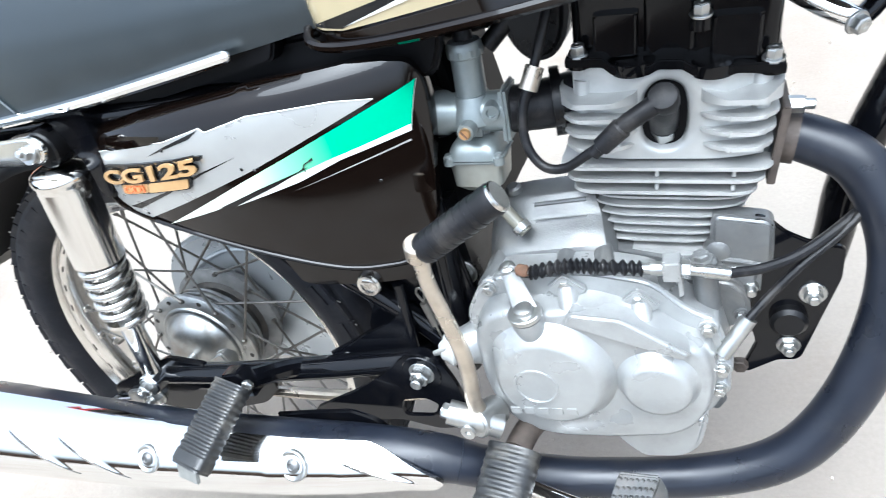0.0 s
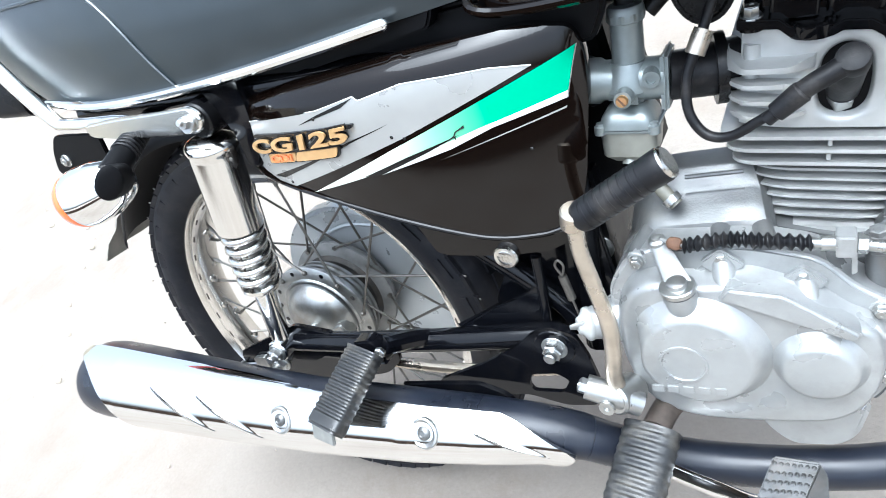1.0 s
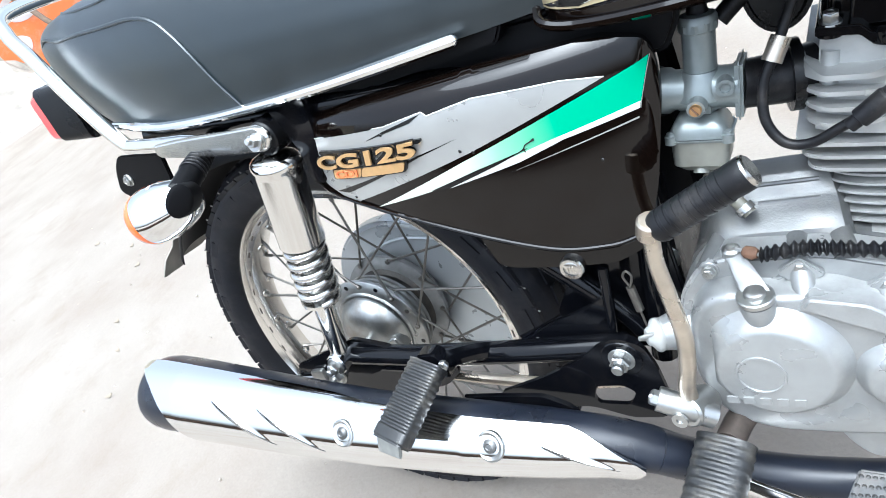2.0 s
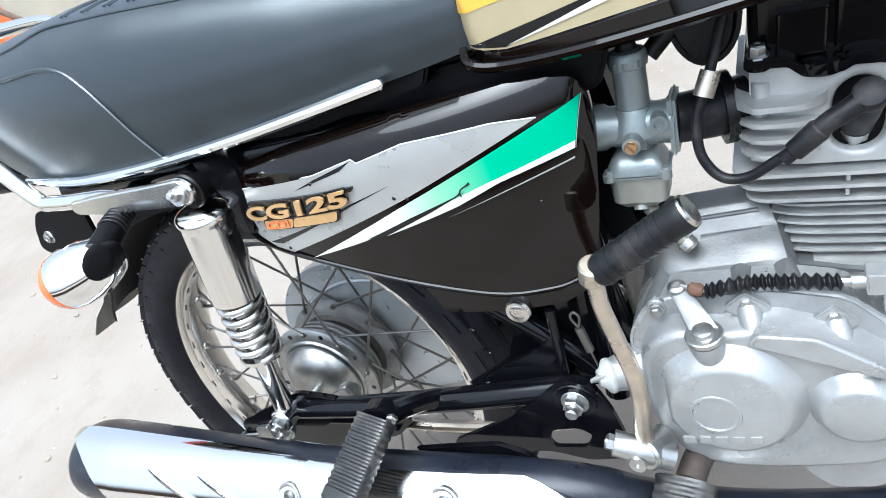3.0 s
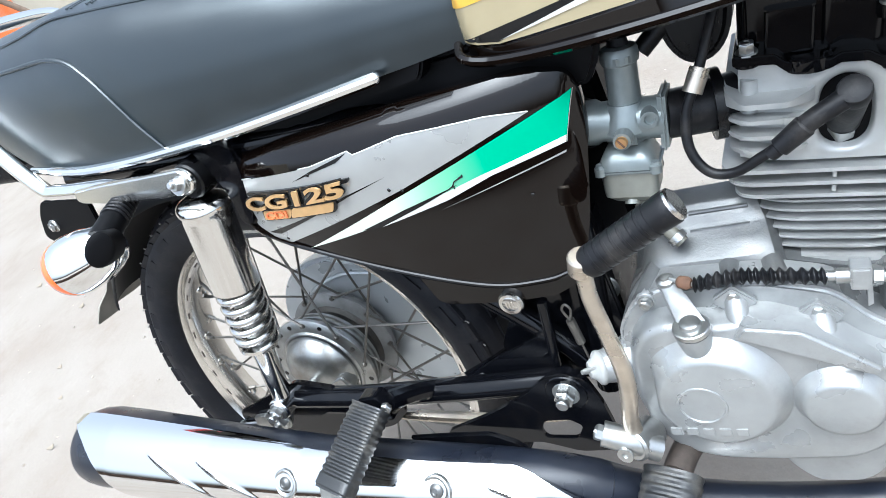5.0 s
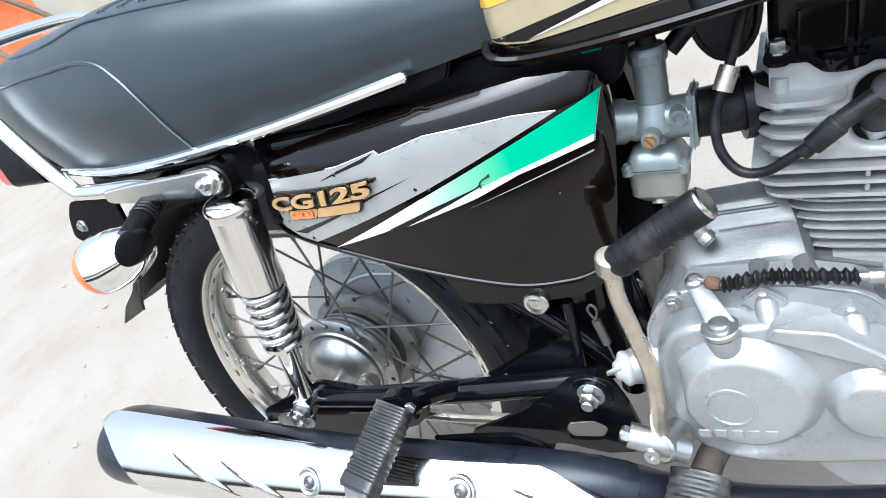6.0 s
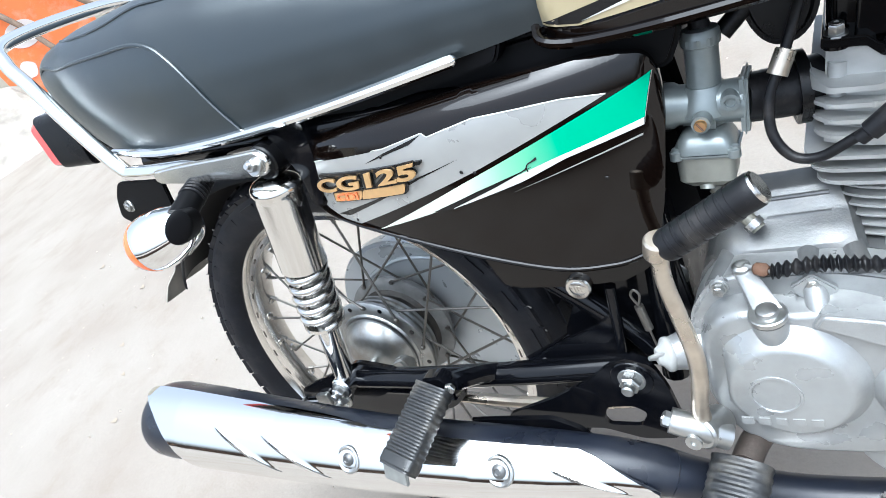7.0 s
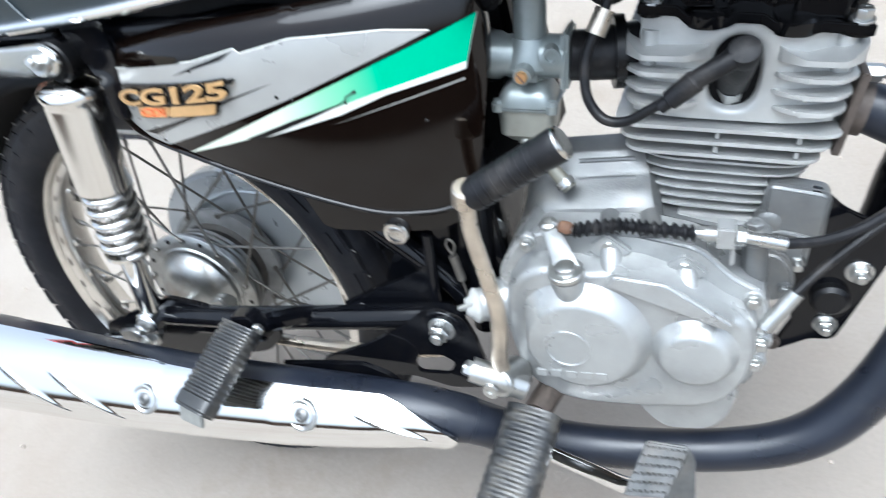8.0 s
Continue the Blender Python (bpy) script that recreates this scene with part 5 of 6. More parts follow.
def build_engine():
    bm = bmesh.new()
    slab(bm, smooth_outline([(0.486, 0.305), (0.480, 0.36), (0.484, 0.42), (0.505, 0.448), (0.535, 0.458), (0.60, 0.448), (0.66, 0.430), (0.694, 0.427), (0.700, 0.40), (0.697, 0.36), (0.690, 0.31), (0.678, 0.282), (0.60, 0.274), (0.52, 0.279)], 4), 0.0, -0.080, 0.012, 3)
    e = part("engine", bm, ALLOY, bike, "silver single cylinder engine with cast cases", 40)
    # ribs on the rear of the case top
    bm = bmesh.new()
    for i, z in enumerate((0.4885, 0.4755)):
        tube(bm, [(0.550, -0.0520 - 0.0085 * i, z), (0.596, -0.0520 - 0.0085 * i, z)], 0.0020, 8)
    rings = []
    for x, top, out_y in ((0.492, 0.440, -0.070), (0.499, 0.462, -0.076), (0.508, 0.484, -0.080), (0.517, 0.4945, -0.083), (0.523, 0.497, -0.084), (0.545, 0.498, -0.085), (0.575, 0.498, -0.085), (0.598, 0.498, -0.084), (0.604, 0.495, -0.083), (0.607, 0.478, -0.081)):
        prof = [(-0.020, 0.40), (-0.020, top - 0.003), (-0.023, top), (-0.046, top - 0.002), (-0.049, top - 0.004), (-0.057, top - 0.018), (-0.060, top - 0.021), (-0.070, top - 0.027), (out_y, top - 0.037), (out_y - 0.005, top - 0.052), (out_y - 0.008, 0.40)]
        rings.append([(x + (0.25 * (0.489 - max(z, 0.44)) if x > 0.59 else 0), y, max(z, 0.40)) for y, z in prof])
    loft(bm, rings)
    part("case_top", bm, ALLOY, e)
    bm = bmesh.new()
    lathe(bm, [(-0.012, 0.0080), (0.004, 0.0072), (0.006, 0.005), (0.006, 0.0005)], (0.530, -0.038, 0.498), (0, -0.2, 1), 20)
    part("case_boss", bm, ALLOY, e)
    # cast webs between the case top and the cover flange
    for x, lean, r in ((0.519, -0.006, 0.0085), (0.577, 0.002, 0.0095), (0.606, 0.006, 0.0080)):
        bm = bmesh.new()
        tube(bm, [(x, -0.070, 0.4535), (x + lean * 0.4, -0.088, 0.4500), (x + lean, -0.112, 0.4440)], [r * 0.9, r * 1.15, r * 1.5], 18)
        part("case_web", bm, ALLOY, e, smooth=70)
    # clutch side cover
    out = [(0.482, 0.420), (0.503, 0.450), (0.524, 0.459), (0.600, 0.457), (0.648, 0.443), (0.672, 0.414), (0.692, 0.402), (0.698, 0.365), (0.691, 0.326), (0.678, 0.300), (0.656, 0.285), (0.600, 0.279), (0.545, 0.276), (0.514, 0.281), (0.493, 0.298), (0.481, 0.320), (0.478, 0.360)]
    bm = bmesh.new()
    slab(bm, rounded(out, 0.012, 4), -0.116, -0.079, 0.0035, 3)
    c = part("clutch_cover", bm, PAINTED_ALLOY, e, "silver painted clutch cover", 40)
    # body: a steep wall round a flat face, with shoulders of its own towards the bolts
    bm = bmesh.new()
    mid = [(0.490, 0.412), (0.508, 0.436), (0.530, 0.442), (0.560, 0.436), (0.600, 0.440), (0.622, 0.430), (0.645, 0.420), (0.664, 0.400), (0.684, 0.390), (0.689, 0.362), (0.682, 0.328), (0.669, 0.306), (0.650, 0.293), (0.598, 0.287), (0.546, 0.286), (0.520, 0.292), (0.501, 0.306), (0.490, 0.326), (0.486, 0.360)]
    ring = rounded(mid, 0.012, 5)
    rings = []
    for k, y in ((1.015, -0.108), (1.004, -0.1165), (0.996, -0.1230), (0.984, -0.1300), (0.972, -0.1345), (0.957, -0.1375), (0.938, -0.1392), (0.91, -0.1400), (0.6, -0.1402), (0.2, -0.1402), (0.02, -0.1402)):
        rings.append([Vector((0.592 + (x - 0.592) * k, y, 0.358 + (z - 0.358) * k)) for x, z in ring])
    loft(bm, rings)
    part("cover_body", bm, PAINTED_ALLOY, c, smooth=45)
    # raised wedge that runs down towards the filter dome
    bm = bmesh.new()
    slab(bm, rounded([(0.5785, 0.4275), (0.5860, 0.4385), (0.6240, 0.4315), (0.6320, 0.4255), (0.6725, 0.3935), (0.6660, 0.3870)], 0.004, 3), -0.1475, -0.125, 0.0040, 3)
    part("cover_wedge", bm, PAINTED_ALLOY, c, smooth=50)

    def disc(name, centre, r, rise, slope, cut=None):
        b = bmesh.new()
        lathe(b, [(-0.012, r + 0.0050), (-0.0005, r + 0.0042), (0.0012, r + 0.0022), (0.0030, r + 0.0006), (rise * 0.62, r - slope * 0.55), (rise * 0.88, r - slope), (rise * 0.97, r - slope - 0.0022), (rise, r - slope - 0.0045), (rise + 0.0003, r * 0.4), (rise + 0.0004, 0.0005)], centre, (0, -1, 0), 80)
        if cut:
            for v in b.verts:
                v.co.x = max(v.co.x, cut + (v.co.z - centre[2]) * 0.10 + (v.co.y - centre[1]) * -0.25)
        return part(name, b, PAINTED_ALLOY, c, smooth=38)

    disc("clutch_dome", (0.5545, -0.1398, 0.3700), 0.0535, 0.0165, 0.0085, 0.5060)
    disc("filter_dome", (0.6420, -0.1398, 0.3590), 0.0300, 0.0130, 0.0042)
    bm = bmesh.new()
    lathe(bm, [(-0.001, 0.0200), (0.0012, 0.0194), (0.0014, 0.0176), (-0.0010, 0.0166)], (0.5445, -0.1566, 0.3690), (0, -1, 0), 40)
    part("emblem_ring", bm, PAINTED_ALLOY, c)
    x = 0.5130
    for w in (0.0112, 0.0112, 0.0112, 0.0112, 0.0112):
        bm = bmesh.new()
        box(bm, (w * 0.92, 0.0022, 0.0088), pose(x + w * 0.5, -0.1561, 0.3398), 0.0009, 2)
        part("raised_bar", bm, PAINTED_ALLOY, c)
        x += w + 0.0016
    # sump bulge and case foot
    bm = bmesh.new()
    slab(bm, rounded([(0.580, 0.300), (0.676, 0.304), (0.664, 0.264), (0.650, 0.249), (0.612, 0.246), (0.596, 0.264)], 0.010), -0.126, -0.05, 0.012, 3)
    part("sump", bm, PAINTED_ALLOY, e)
    bm = bmesh.new()
    slab(bm, rounded([(0.645, 0.29), (0.682, 0.305), (0.687, 0.272), (0.678, 0.258), (0.670, 0.262), (0.664, 0.272), (0.650, 0.270)], 0.004), -0.075, -0.05, 0.003)
    part("case_foot", bm, ALLOY, e)
    bm = bmesh.new()
    tube(bm, [(0.535, -0.095, 0.263), (0.60, -0.095, 0.261), (0.606, -0.095, 0.250)], 0.0035, 8)
    part("drain_tube", bm, DULL_CHROME, e)
    bm = bmesh.new()
    tmp = bmesh.new()
    slab(tmp, rounded([(-0.024, -0.027), (0.024, -0.027), (0.0225, 0.024), (-0.024, 0.029)], 0.009, 5), -0.011, 0.011, 0.004, 3)
    merge(bm, tmp, pose(0.7130, -0.055, 0.436, 0, 8, 0))
    box(bm, (0.050, 0.050, 0.036), pose(0.700, -0.045, 0.405, 0, 8, 0), 0.006, 3)
    tube(bm, [(0.692, -0.067, 0.4270), (0.712, -0.067, 0.4225), (0.728, -0.067, 0.4165)], 0.0022, 8)
    lathe(bm, [(-0.010, 0.0110), (0.001, 0.0095), (0.0030, 0.0060), (0.0034, 0.001)], (0.6945, -0.066, 0.4330), (0, -1, 0.1), 20)
    part("tappet_block", bm, ALLOY, e)
    bm = bmesh.new()
    slab(bm, rounded([(0.690, 0.414), (0.704, 0.411), (0.712, 0.400), (0.7155, 0.386), (0.713, 0.369), (0.702, 0.364), (0.690, 0.362)], 0.006), -0.080, -0.060, 0.004, 3)
    hexbolt(bm, (0.7075, -0.080, 0.3790), (0, -1, 0), 0.0048, 0.005, 0.0065)
    part("case_ear", bm, ALLOY, e)
    # bolt lugs
    for x, z in ((0.5135, 0.448), (0.581, 0.4485), (0.636, 0.4290), (0.684, 0.395), (0.686, 0.330), (0.690, 0.352)):
        bm = bmesh.new()
        lathe(bm, [(-0.03, 0.0095), (-0.002, 0.0085), (0.0, 0.0072)], (x, -0.117, z), (0, -1, 0), 20)
        if 0.55 < x < 0.66:
            slab(bm, rounded([(x - 0.017, z - 0.002), (x, z + 0.010), (x + 0.017, z - 0.006), (x + 0.006, z - 0.016), (x - 0.008, z - 0.014)], 0.004), -0.1215, -0.112, 0.0015)
            tube(bm, [(x, -0.1135, z - 0.002), (x + 0.001, -0.1235, z - 0.010), (x + 0.002, -0.1320, z - 0.021), (x + 0.003, -0.1360, z - 0.028)], [0.0080, 0.0086, 0.0088, 0.0080], 16)
        lug = part("bolt_lug", bm, PAINTED_ALLOY, c)
        bm = bmesh.new()
        hexbolt(bm, (x, -0.117, z), (0, -1, 0), 0.0048, 0.005, 0.0060)
        part("bolt", bm, ZINC, lug)
    # oil filler
    bm = bmesh.new()
    lathe(bm, [(-0.004, 0.0250), (0.008, 0.0200), (0.02, 0.0165), (0.028, 0.0150)], (0.482, -0.108, 0.380), (-0.80, -0.50, 0.14), 28)
    part("filler_neck", bm, PAINTED_ALLOY, e)
    bm = bmesh.new()
    lathe(bm, [(0.026, 0.0145), (0.028, 0.0160), (0.031, 0.0162), (0.033, 0.0150), (0.036, 0.0100), (0.040, 0.0075), (0.041, 0.003)], (0.482, -0.108, 0.380), (-0.80, -0.50, 0.14), 28)
    rings = []
    for q, tall, thick in ((0.030, 0.0125, 0.0040), (0.037, 0.0120, 0.0032), (0.043, 0.0098, 0.0026), (0.047, 0.0060, 0.0020)):
        c0 = Vector((0.482, -0.108, 0.380)) + Vector((-0.80, -0.50, 0.14)).normalized() * q
        u, v = Vector((0.42, -0.55, 0.72)).normalized(), Vector((0.44, -0.66, -0.60)).normalized()
        rings.append([c0 + u * (math.cos(a) * tall) + v * (math.sin(a) * thick) for a in (2 * math.pi * k / 14 for k in range(14))])
    loft(bm, rings)
    part("filler_cap", bm, material("cream_plastic_cap", (0.30, 0.30, 0.285), 0.4, grain=0.08), e, "pale oil filler cap")
    bm = bmesh.new()
    hexbolt(bm, (0.570, -0.085, 0.262), (0, -0.25, -1), 0.0105, 0.012, 0.013)
    part("drain_plug", bm, FLANGE, e, "oily rust stained drain plug")
    # frame bolt at the rear of the case
    bm = bmesh.new()
    hexbolt(bm, (0.458, -0.050, 0.420), (0, -1, 0), 0.0105, 0.009, 0.014, 0.006)
    part("mount_bolt", bm, ZINC, e)
    # clutch arm on an upright shaft
    bm = bmesh.new()
    lathe(bm, [(-0.026, 0.0085), (-0.014, 0.0118), (-0.006, 0.0134), (0.0, 0.0130)], (0.5505, -0.1450, 0.4365), (0, -0.12, 1), 28)
    part("arm_boss", bm, PAINTED_ALLOY, c)
    bm = bmesh.new()
    lathe(bm, [(0.0003, 0.0118), (0.0022, 0.0118), (0.0024, 0.0142), (0.0062, 0.0142), (0.0070, 0.0132), (0.0072, 0.0085), (0.0105, 0.0078), (0.0115, 0.0060), (0.0115, 0.0005)], (0.5505, -0.1450, 0.4365), (0, -0.12, 1), 28)
    arm = part("clutch_arm", bm, ZINC, c, "zinc plated clutch lever arm")
    bm = bmesh.new()
    rings = []
    for k in range(9):
        q = k / 8
        x, y, z = 0.5505 - 0.0180 * q, -0.1420 + 0.031 * q, 0.4430 + 0.0180 * q + 0.0020 * math.sin(q * math.pi)
        half = 0.0115 - 0.0040 * q
        rings.append([(x - half, y, z - 0.0022), (x - half * 0.9, y, z + 0.0010), (x - half * 0.6, y, z + 0.0022), (x + half * 0.6, y, z + 0.0022), (x + half * 0.9, y, z + 0.0010), (x + half, y, z - 0.0022)])
    loft(bm, rings)
    part("arm_blade", bm, PAINTED_ALLOY, arm)
    bm = bmesh.new()
    lathe(bm, [(-0.004, 0.0072), (0.0040, 0.0072), (0.0050, 0.0060), (0.0055, 0.0040), (0.0075, 0.0036), (0.0080, 0.0005)], (0.5325, -0.1110, 0.4610), (0, -0.2, 1), 18)
    part("pin", bm, ZINC, arm)
    bm = bmesh.new()
    lathe(bm, [(-0.006, 0.0030), (-0.004, 0.0050), (0.003, 0.0054), (0.006, 0.0035)], (0.5475, -0.1170, 0.4635), (0.9, -0.3, -0.1), 14)
    part("cable_eye", bm, RUST, arm, "rusty cable end")


build_engine()


def build_cylinder():
    root = bpy.data.objects["engine"]

    def slab_local(bm, u0, u1, v0, v1, w0, w1, r, bevel=0.0015):
        tmp = bmesh.new()
        ring = rounded([(u0, v0), (u1, v0), (u1, v1), (u0, v1)], r, 5)
        rows = [[(x, y, w0) for x, y in ring], [(x, y, w1) for x, y in ring]]
        loft(tmp, rows)
        if bevel:
            bmesh.ops.bevel(tmp, geom=[e for e in tmp.edges if abs(e.verts[0].co.z - e.verts[1].co.z) < 1e-6], offset=bevel, segments=2, affect="EDGES", clamp_overlap=True)
        merge(bm, tmp, ENG)

    bm = bmesh.new()
    tmp = bmesh.new()
    rows = []
    for w, u in ((-0.020, 0.0380), (0.005, 0.0400), (0.0425, 0.0540), (0.056, 0.0580)):
        rows.append([(x, y, w) for x, y in rounded([(-0.053, -0.050), (u, -0.050), (u, 0.050), (-0.053, 0.050)], 0.03, 6)])
    loft(tmp, rows)
    merge(bm, tmp, ENG)
    # Darker core: shade in the gaps between barrel fins is put into its colour
    barrel = part("cylinder_barrel", bm, DARK_ALLOY, bike, "finned silver cylinder barrel")
    bm = bmesh.new()
    slab_local(bm, -0.056, 0.046, -0.062, 0.058, -0.020, -0.007, 0.010)
    part("base_flange", bm, FIN_ALLOY, barrel)
    for i, w in enumerate((0.0005, 0.0090, 0.0175, 0.0260, 0.0345, 0.0430)):
        bm = bmesh.new()
        slab_local(bm, -0.0595 - 0.0010 * i, 0.0520 + 0.0036 * i, -0.0590 - 0.0004 * i, 0.060, w - 0.0010, w + 0.0010, 0.034, 0.0005)
        part("fin", bm, FIN_ALLOY, barrel)
    # head
    bm = bmesh.new()
    slab_local(bm, -0.060, 0.058, -0.036, 0.055, 0.049, 0.146, 0.012, 0.003)
    # Head core darkened for grime and for shade behind the fins
    head = part("cylinder_head", bm, DARK_ALLOY, bike, "finned silver cylinder head")
    for i, w in enumerate((0.0515, 0.0630, 0.0745)):
        bm = bmesh.new()
        k = 0.068 + 0.0045 * i
        slab_local(bm, -k - 0.004, k, -0.068 - 0.002 * i, 0.066, w - 0.0015, w + 0.0015, 0.016, 0.0008)
        part("fin", bm, FIN_ALLOY, head)
    bm = bmesh.new()
    tmp = bmesh.new()
    edge = [(0.070, 0.080), (0.070, 0.140), (0.058, 0.146), (0.044, 0.1475), (0.030, 0.1465), (0.018, 0.1480), (0.010, 0.1525), (-0.004, 0.1530), (-0.012, 0.1500), (-0.028, 0.1495), (-0.042, 0.1560), (-0.068, 0.1570), (-0.068, 0.080)]
    pit = [(-0.0165, 0.118), (-0.0140, 0.132), (-0.006, 0.140), (0.004, 0.1405), (0.0125, 0.134), (0.0155, 0.118), (0.0140, 0.099), (0.006, 0.0905), (-0.007, 0.0905), (-0.0155, 0.099)]
    pit = smooth_outline(pit, 4)
    k = max(range(len(pit)), key=lambda i: pit[i][0])
    pit = pit[k:] + pit[:k]
    wall = edge + [edge[0]]
    # the wall curves back towards both ends and dishes into the plug recess
    n = 64
    hole = [Vector((x, z)) for x, z in pit]

    def ray(a, pts):
        """Where a ray from the recess middle meets an outline."""
        o, d = Vector((0.0, 0.117)), Vector((math.cos(a), math.sin(a)))
        best = 9.0
        for p, q in zip(pts, pts[1:] + pts[:1]):
            p, q = Vector(p), Vector(q)
            e = q - p
            den = d.x * e.y - d.y * e.x
            if abs(den) < 1e-9:
                continue
            t = ((p.x - o.x) * e.y - (p.y - o.y) * e.x) / den
            w = ((p.x - o.x) * d.y - (p.y - o.y) * d.x) / den
            if t > 0 and 0 <= w <= 1:
                best = min(best, t)
        return o + d * best

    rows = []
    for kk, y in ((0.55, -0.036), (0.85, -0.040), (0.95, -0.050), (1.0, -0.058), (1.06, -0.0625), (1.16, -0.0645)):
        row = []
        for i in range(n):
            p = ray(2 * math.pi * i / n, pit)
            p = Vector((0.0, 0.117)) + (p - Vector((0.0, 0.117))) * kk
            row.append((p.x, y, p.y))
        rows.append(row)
    for kk in (0.35, 0.7, 1.0):
        row = []
        for i in range(n):
            p = Vector((rows[5][i][0], rows[5][i][2])).lerp(ray(2 * math.pi * i / n, edge), kk)
            bend = max(0.0, abs(p.x) - 0.026)
            row.append((p.x, -0.0645 + bend * bend * 5.5, p.y))
        rows.append(row)
    rows.append([(x, 0.0, z) for x, y, z in rows[-1]])
    loft(tmp, rows[3:], cap=False)
    merge(bm, tmp, ENG)
    part("head_wall", bm, FIN_ALLOY, head, smooth=60)
    # Recess in black: oil stain plus the shade round the plug, as colour
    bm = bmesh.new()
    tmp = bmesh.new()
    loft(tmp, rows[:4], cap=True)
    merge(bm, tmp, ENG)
    part("plug_recess", bm, MATTE_BLACK, head, "plug recess blackened for oil stain and shade", 60)
    for i, w in enumerate((0.0925, 0.1045, 0.1165, 0.1285)):
        for side in (-1, 1):
            bm = bmesh.new()
            tmp = bmesh.new()
            far = 0.0745 + 0.001 * i
            near = (0.019 if side < 0 else 0.024) + 0.003 * (i == 0)
            ring = rounded([(side * near, -0.066), (side * (near + 0.016), -0.0765), (side * (far - 0.012), -0.0765), (side * far, -0.062), (side * far, 0.06), (side * near, 0.06)], 0.004, 3)
            t = 0.0016 if i < 3 else 0.0020
            rise = 0.5 if i == 3 else 0.0
            loft(tmp, [[(x, y, w - t) for x, y in ring], [(x, y, w + t + min(0.0125, (y + 0.0765) * rise)) for x, y in ring]])
            bmesh.ops.bevel(tmp, geom=[e for e in tmp.edges if abs(e.verts[0].co.z - e.verts[1].co.z) < 1e-6 and i < 3], offset=0.0007, segments=2, affect="EDGES", clamp_overlap=True)
            merge(bm, tmp, ENG)
            part("fin", bm, FIN_ALLOY, head)
    # little ties between the fins
    ties = [(u, -0.0752, w, 0.0022) for u in (-0.038, 0.045) for w in (0.0925, 0.1045, 0.1165)]
    ties += [(u, -0.067, w, 0.0025) for u in (-0.005, 0.05) for w in (0.0575, 0.069)]
    for u, v, w, half in ties:
        bm = bmesh.new()
        lathe(bm, [(-half, 0.0016), (half, 0.0016)], ENG @ Vector((u, v, w)), ENG.to_3x3() @ Vector((0, 0, 1)), 8)
        part("fin_tie", bm, FIN_ALLOY, head)
    for u in (-0.060, 0.064):
        bm = bmesh.new()
        tmp = bmesh.new()
        lathe(tmp, [(0.118, 0.0070), (0.143, 0.0068)], (u, -0.0555, 0), (0, 0, 1), 20)
        merge(bm, tmp, ENG)
        part("stud_boss", bm, FIN_ALLOY, head)
    # rocker cover, with a wavy joint
    wavy = [(0.077, 0.1445), (0.047, 0.1465), (0.043, 0.1450), (0.031, 0.1440), (0.019, 0.1455), (0.011, 0.1508), (-0.005, 0.1515), (-0.011, 0.1478), (-0.026, 0.1472), (-0.037, 0.1490), (-0.044, 0.1550), (-0.071, 0.1560)]
    rim = [(u, w + 0.0075) for u, w in reversed(wavy)]
    bm = bmesh.new()
    tmp = bmesh.new()
    slab(tmp, rounded(wavy + rim, 0.0015, 2), -0.068, 0.062, 0.0012)
    merge(bm, tmp, ENG)
    cover = part("rocker_cover", bm, ROCKER_BLACK, bike, "gloss black rocker cover", 50)
    bm = bmesh.new()
    slab_local(bm, -0.069, 0.074, -0.052, 0.055, 0.152, 0.215, 0.014, 0.006)
    part("cover_top", bm, ROCKER_BLACK, cover)
    bm = bmesh.new()
    slab_local(bm, -0.017, 0.020, -0.0545, -0.03, 0.158, 0.205, 0.006, 0.003)
    part("middle_web", bm, ROCKER_BLACK, cover)
    for u0, u1, w0, w1 in ((-0.051, -0.020, 0.160, 0.190), (0.029, 0.061, 0.154, 0.184)):
        bm = bmesh.new()
        slab_local(bm, u0, u1, -0.0600, -0.03, w0, w1, 0.003, 0.0015)
        part("raised_pad", bm, ROCKER_BLACK, cover)
    for u, w in ((-0.024, 0.148), (0.031, 0.1445)):
        bm = bmesh.new()
        tmp = bmesh.new()
        lathe(tmp, [(w - 0.001, 0.0145), (w + 0.001, 0.0155), (w + 0.008, 0.0155), (w + 0.0105, 0.0135), (w + 0.011, 0.004)], (u, -0.0560, 0), (0, 0, 1), 28)
        merge(bm, tmp, ENG)
        part("stud_boss", bm, ROCKER_BLACK, cover)
    for u, w in ((-0.062, 0.163), (0.069, 0.153), (0.022, 0.186)):
        bm = bmesh.new()
        lathe(bm, [(-0.010, 0.0078), (0, 0.0075)], ENG @ Vector((u, -0.058, w)), ENG.to_3x3() @ Vector((0, 0, 1)), 16)
        seat_ring = part("bolt_seat", bm, ROCKER_BLACK, cover)
        bm = bmesh.new()
        hexbolt(bm, ENG @ Vector((u, -0.060, w)), ENG.to_3x3() @ Vector((0, -0.25, 1)), 0.0055, 0.007, 0.0075)
        part("bolt", bm, ZINC, seat_ring)
    # spark plug and lead
    bm = bmesh.new()
    a = ENG @ Vector((-0.001, -0.054, 0.0985))
    d = Vector((0.135, -0.60, 0.79)).normalized()
    lathe(bm, [(-0.014, 0.0098), (0.006, 0.0098), (0.007, 0.0085)], a, d, 6)
    plug = part("spark_plug", bm, ZINC, bike, "spark plug with rubber cap and lead")
    bm = bmesh.new()
    top = Vector((0.6760, -0.097, 0.5830))
    tube(bm, [a + d * 0.0085, a + d * 0.016, a.lerp(top, 0.65), top], [0.0104, 0.0108, 0.0100, 0.0098], 24, 6)
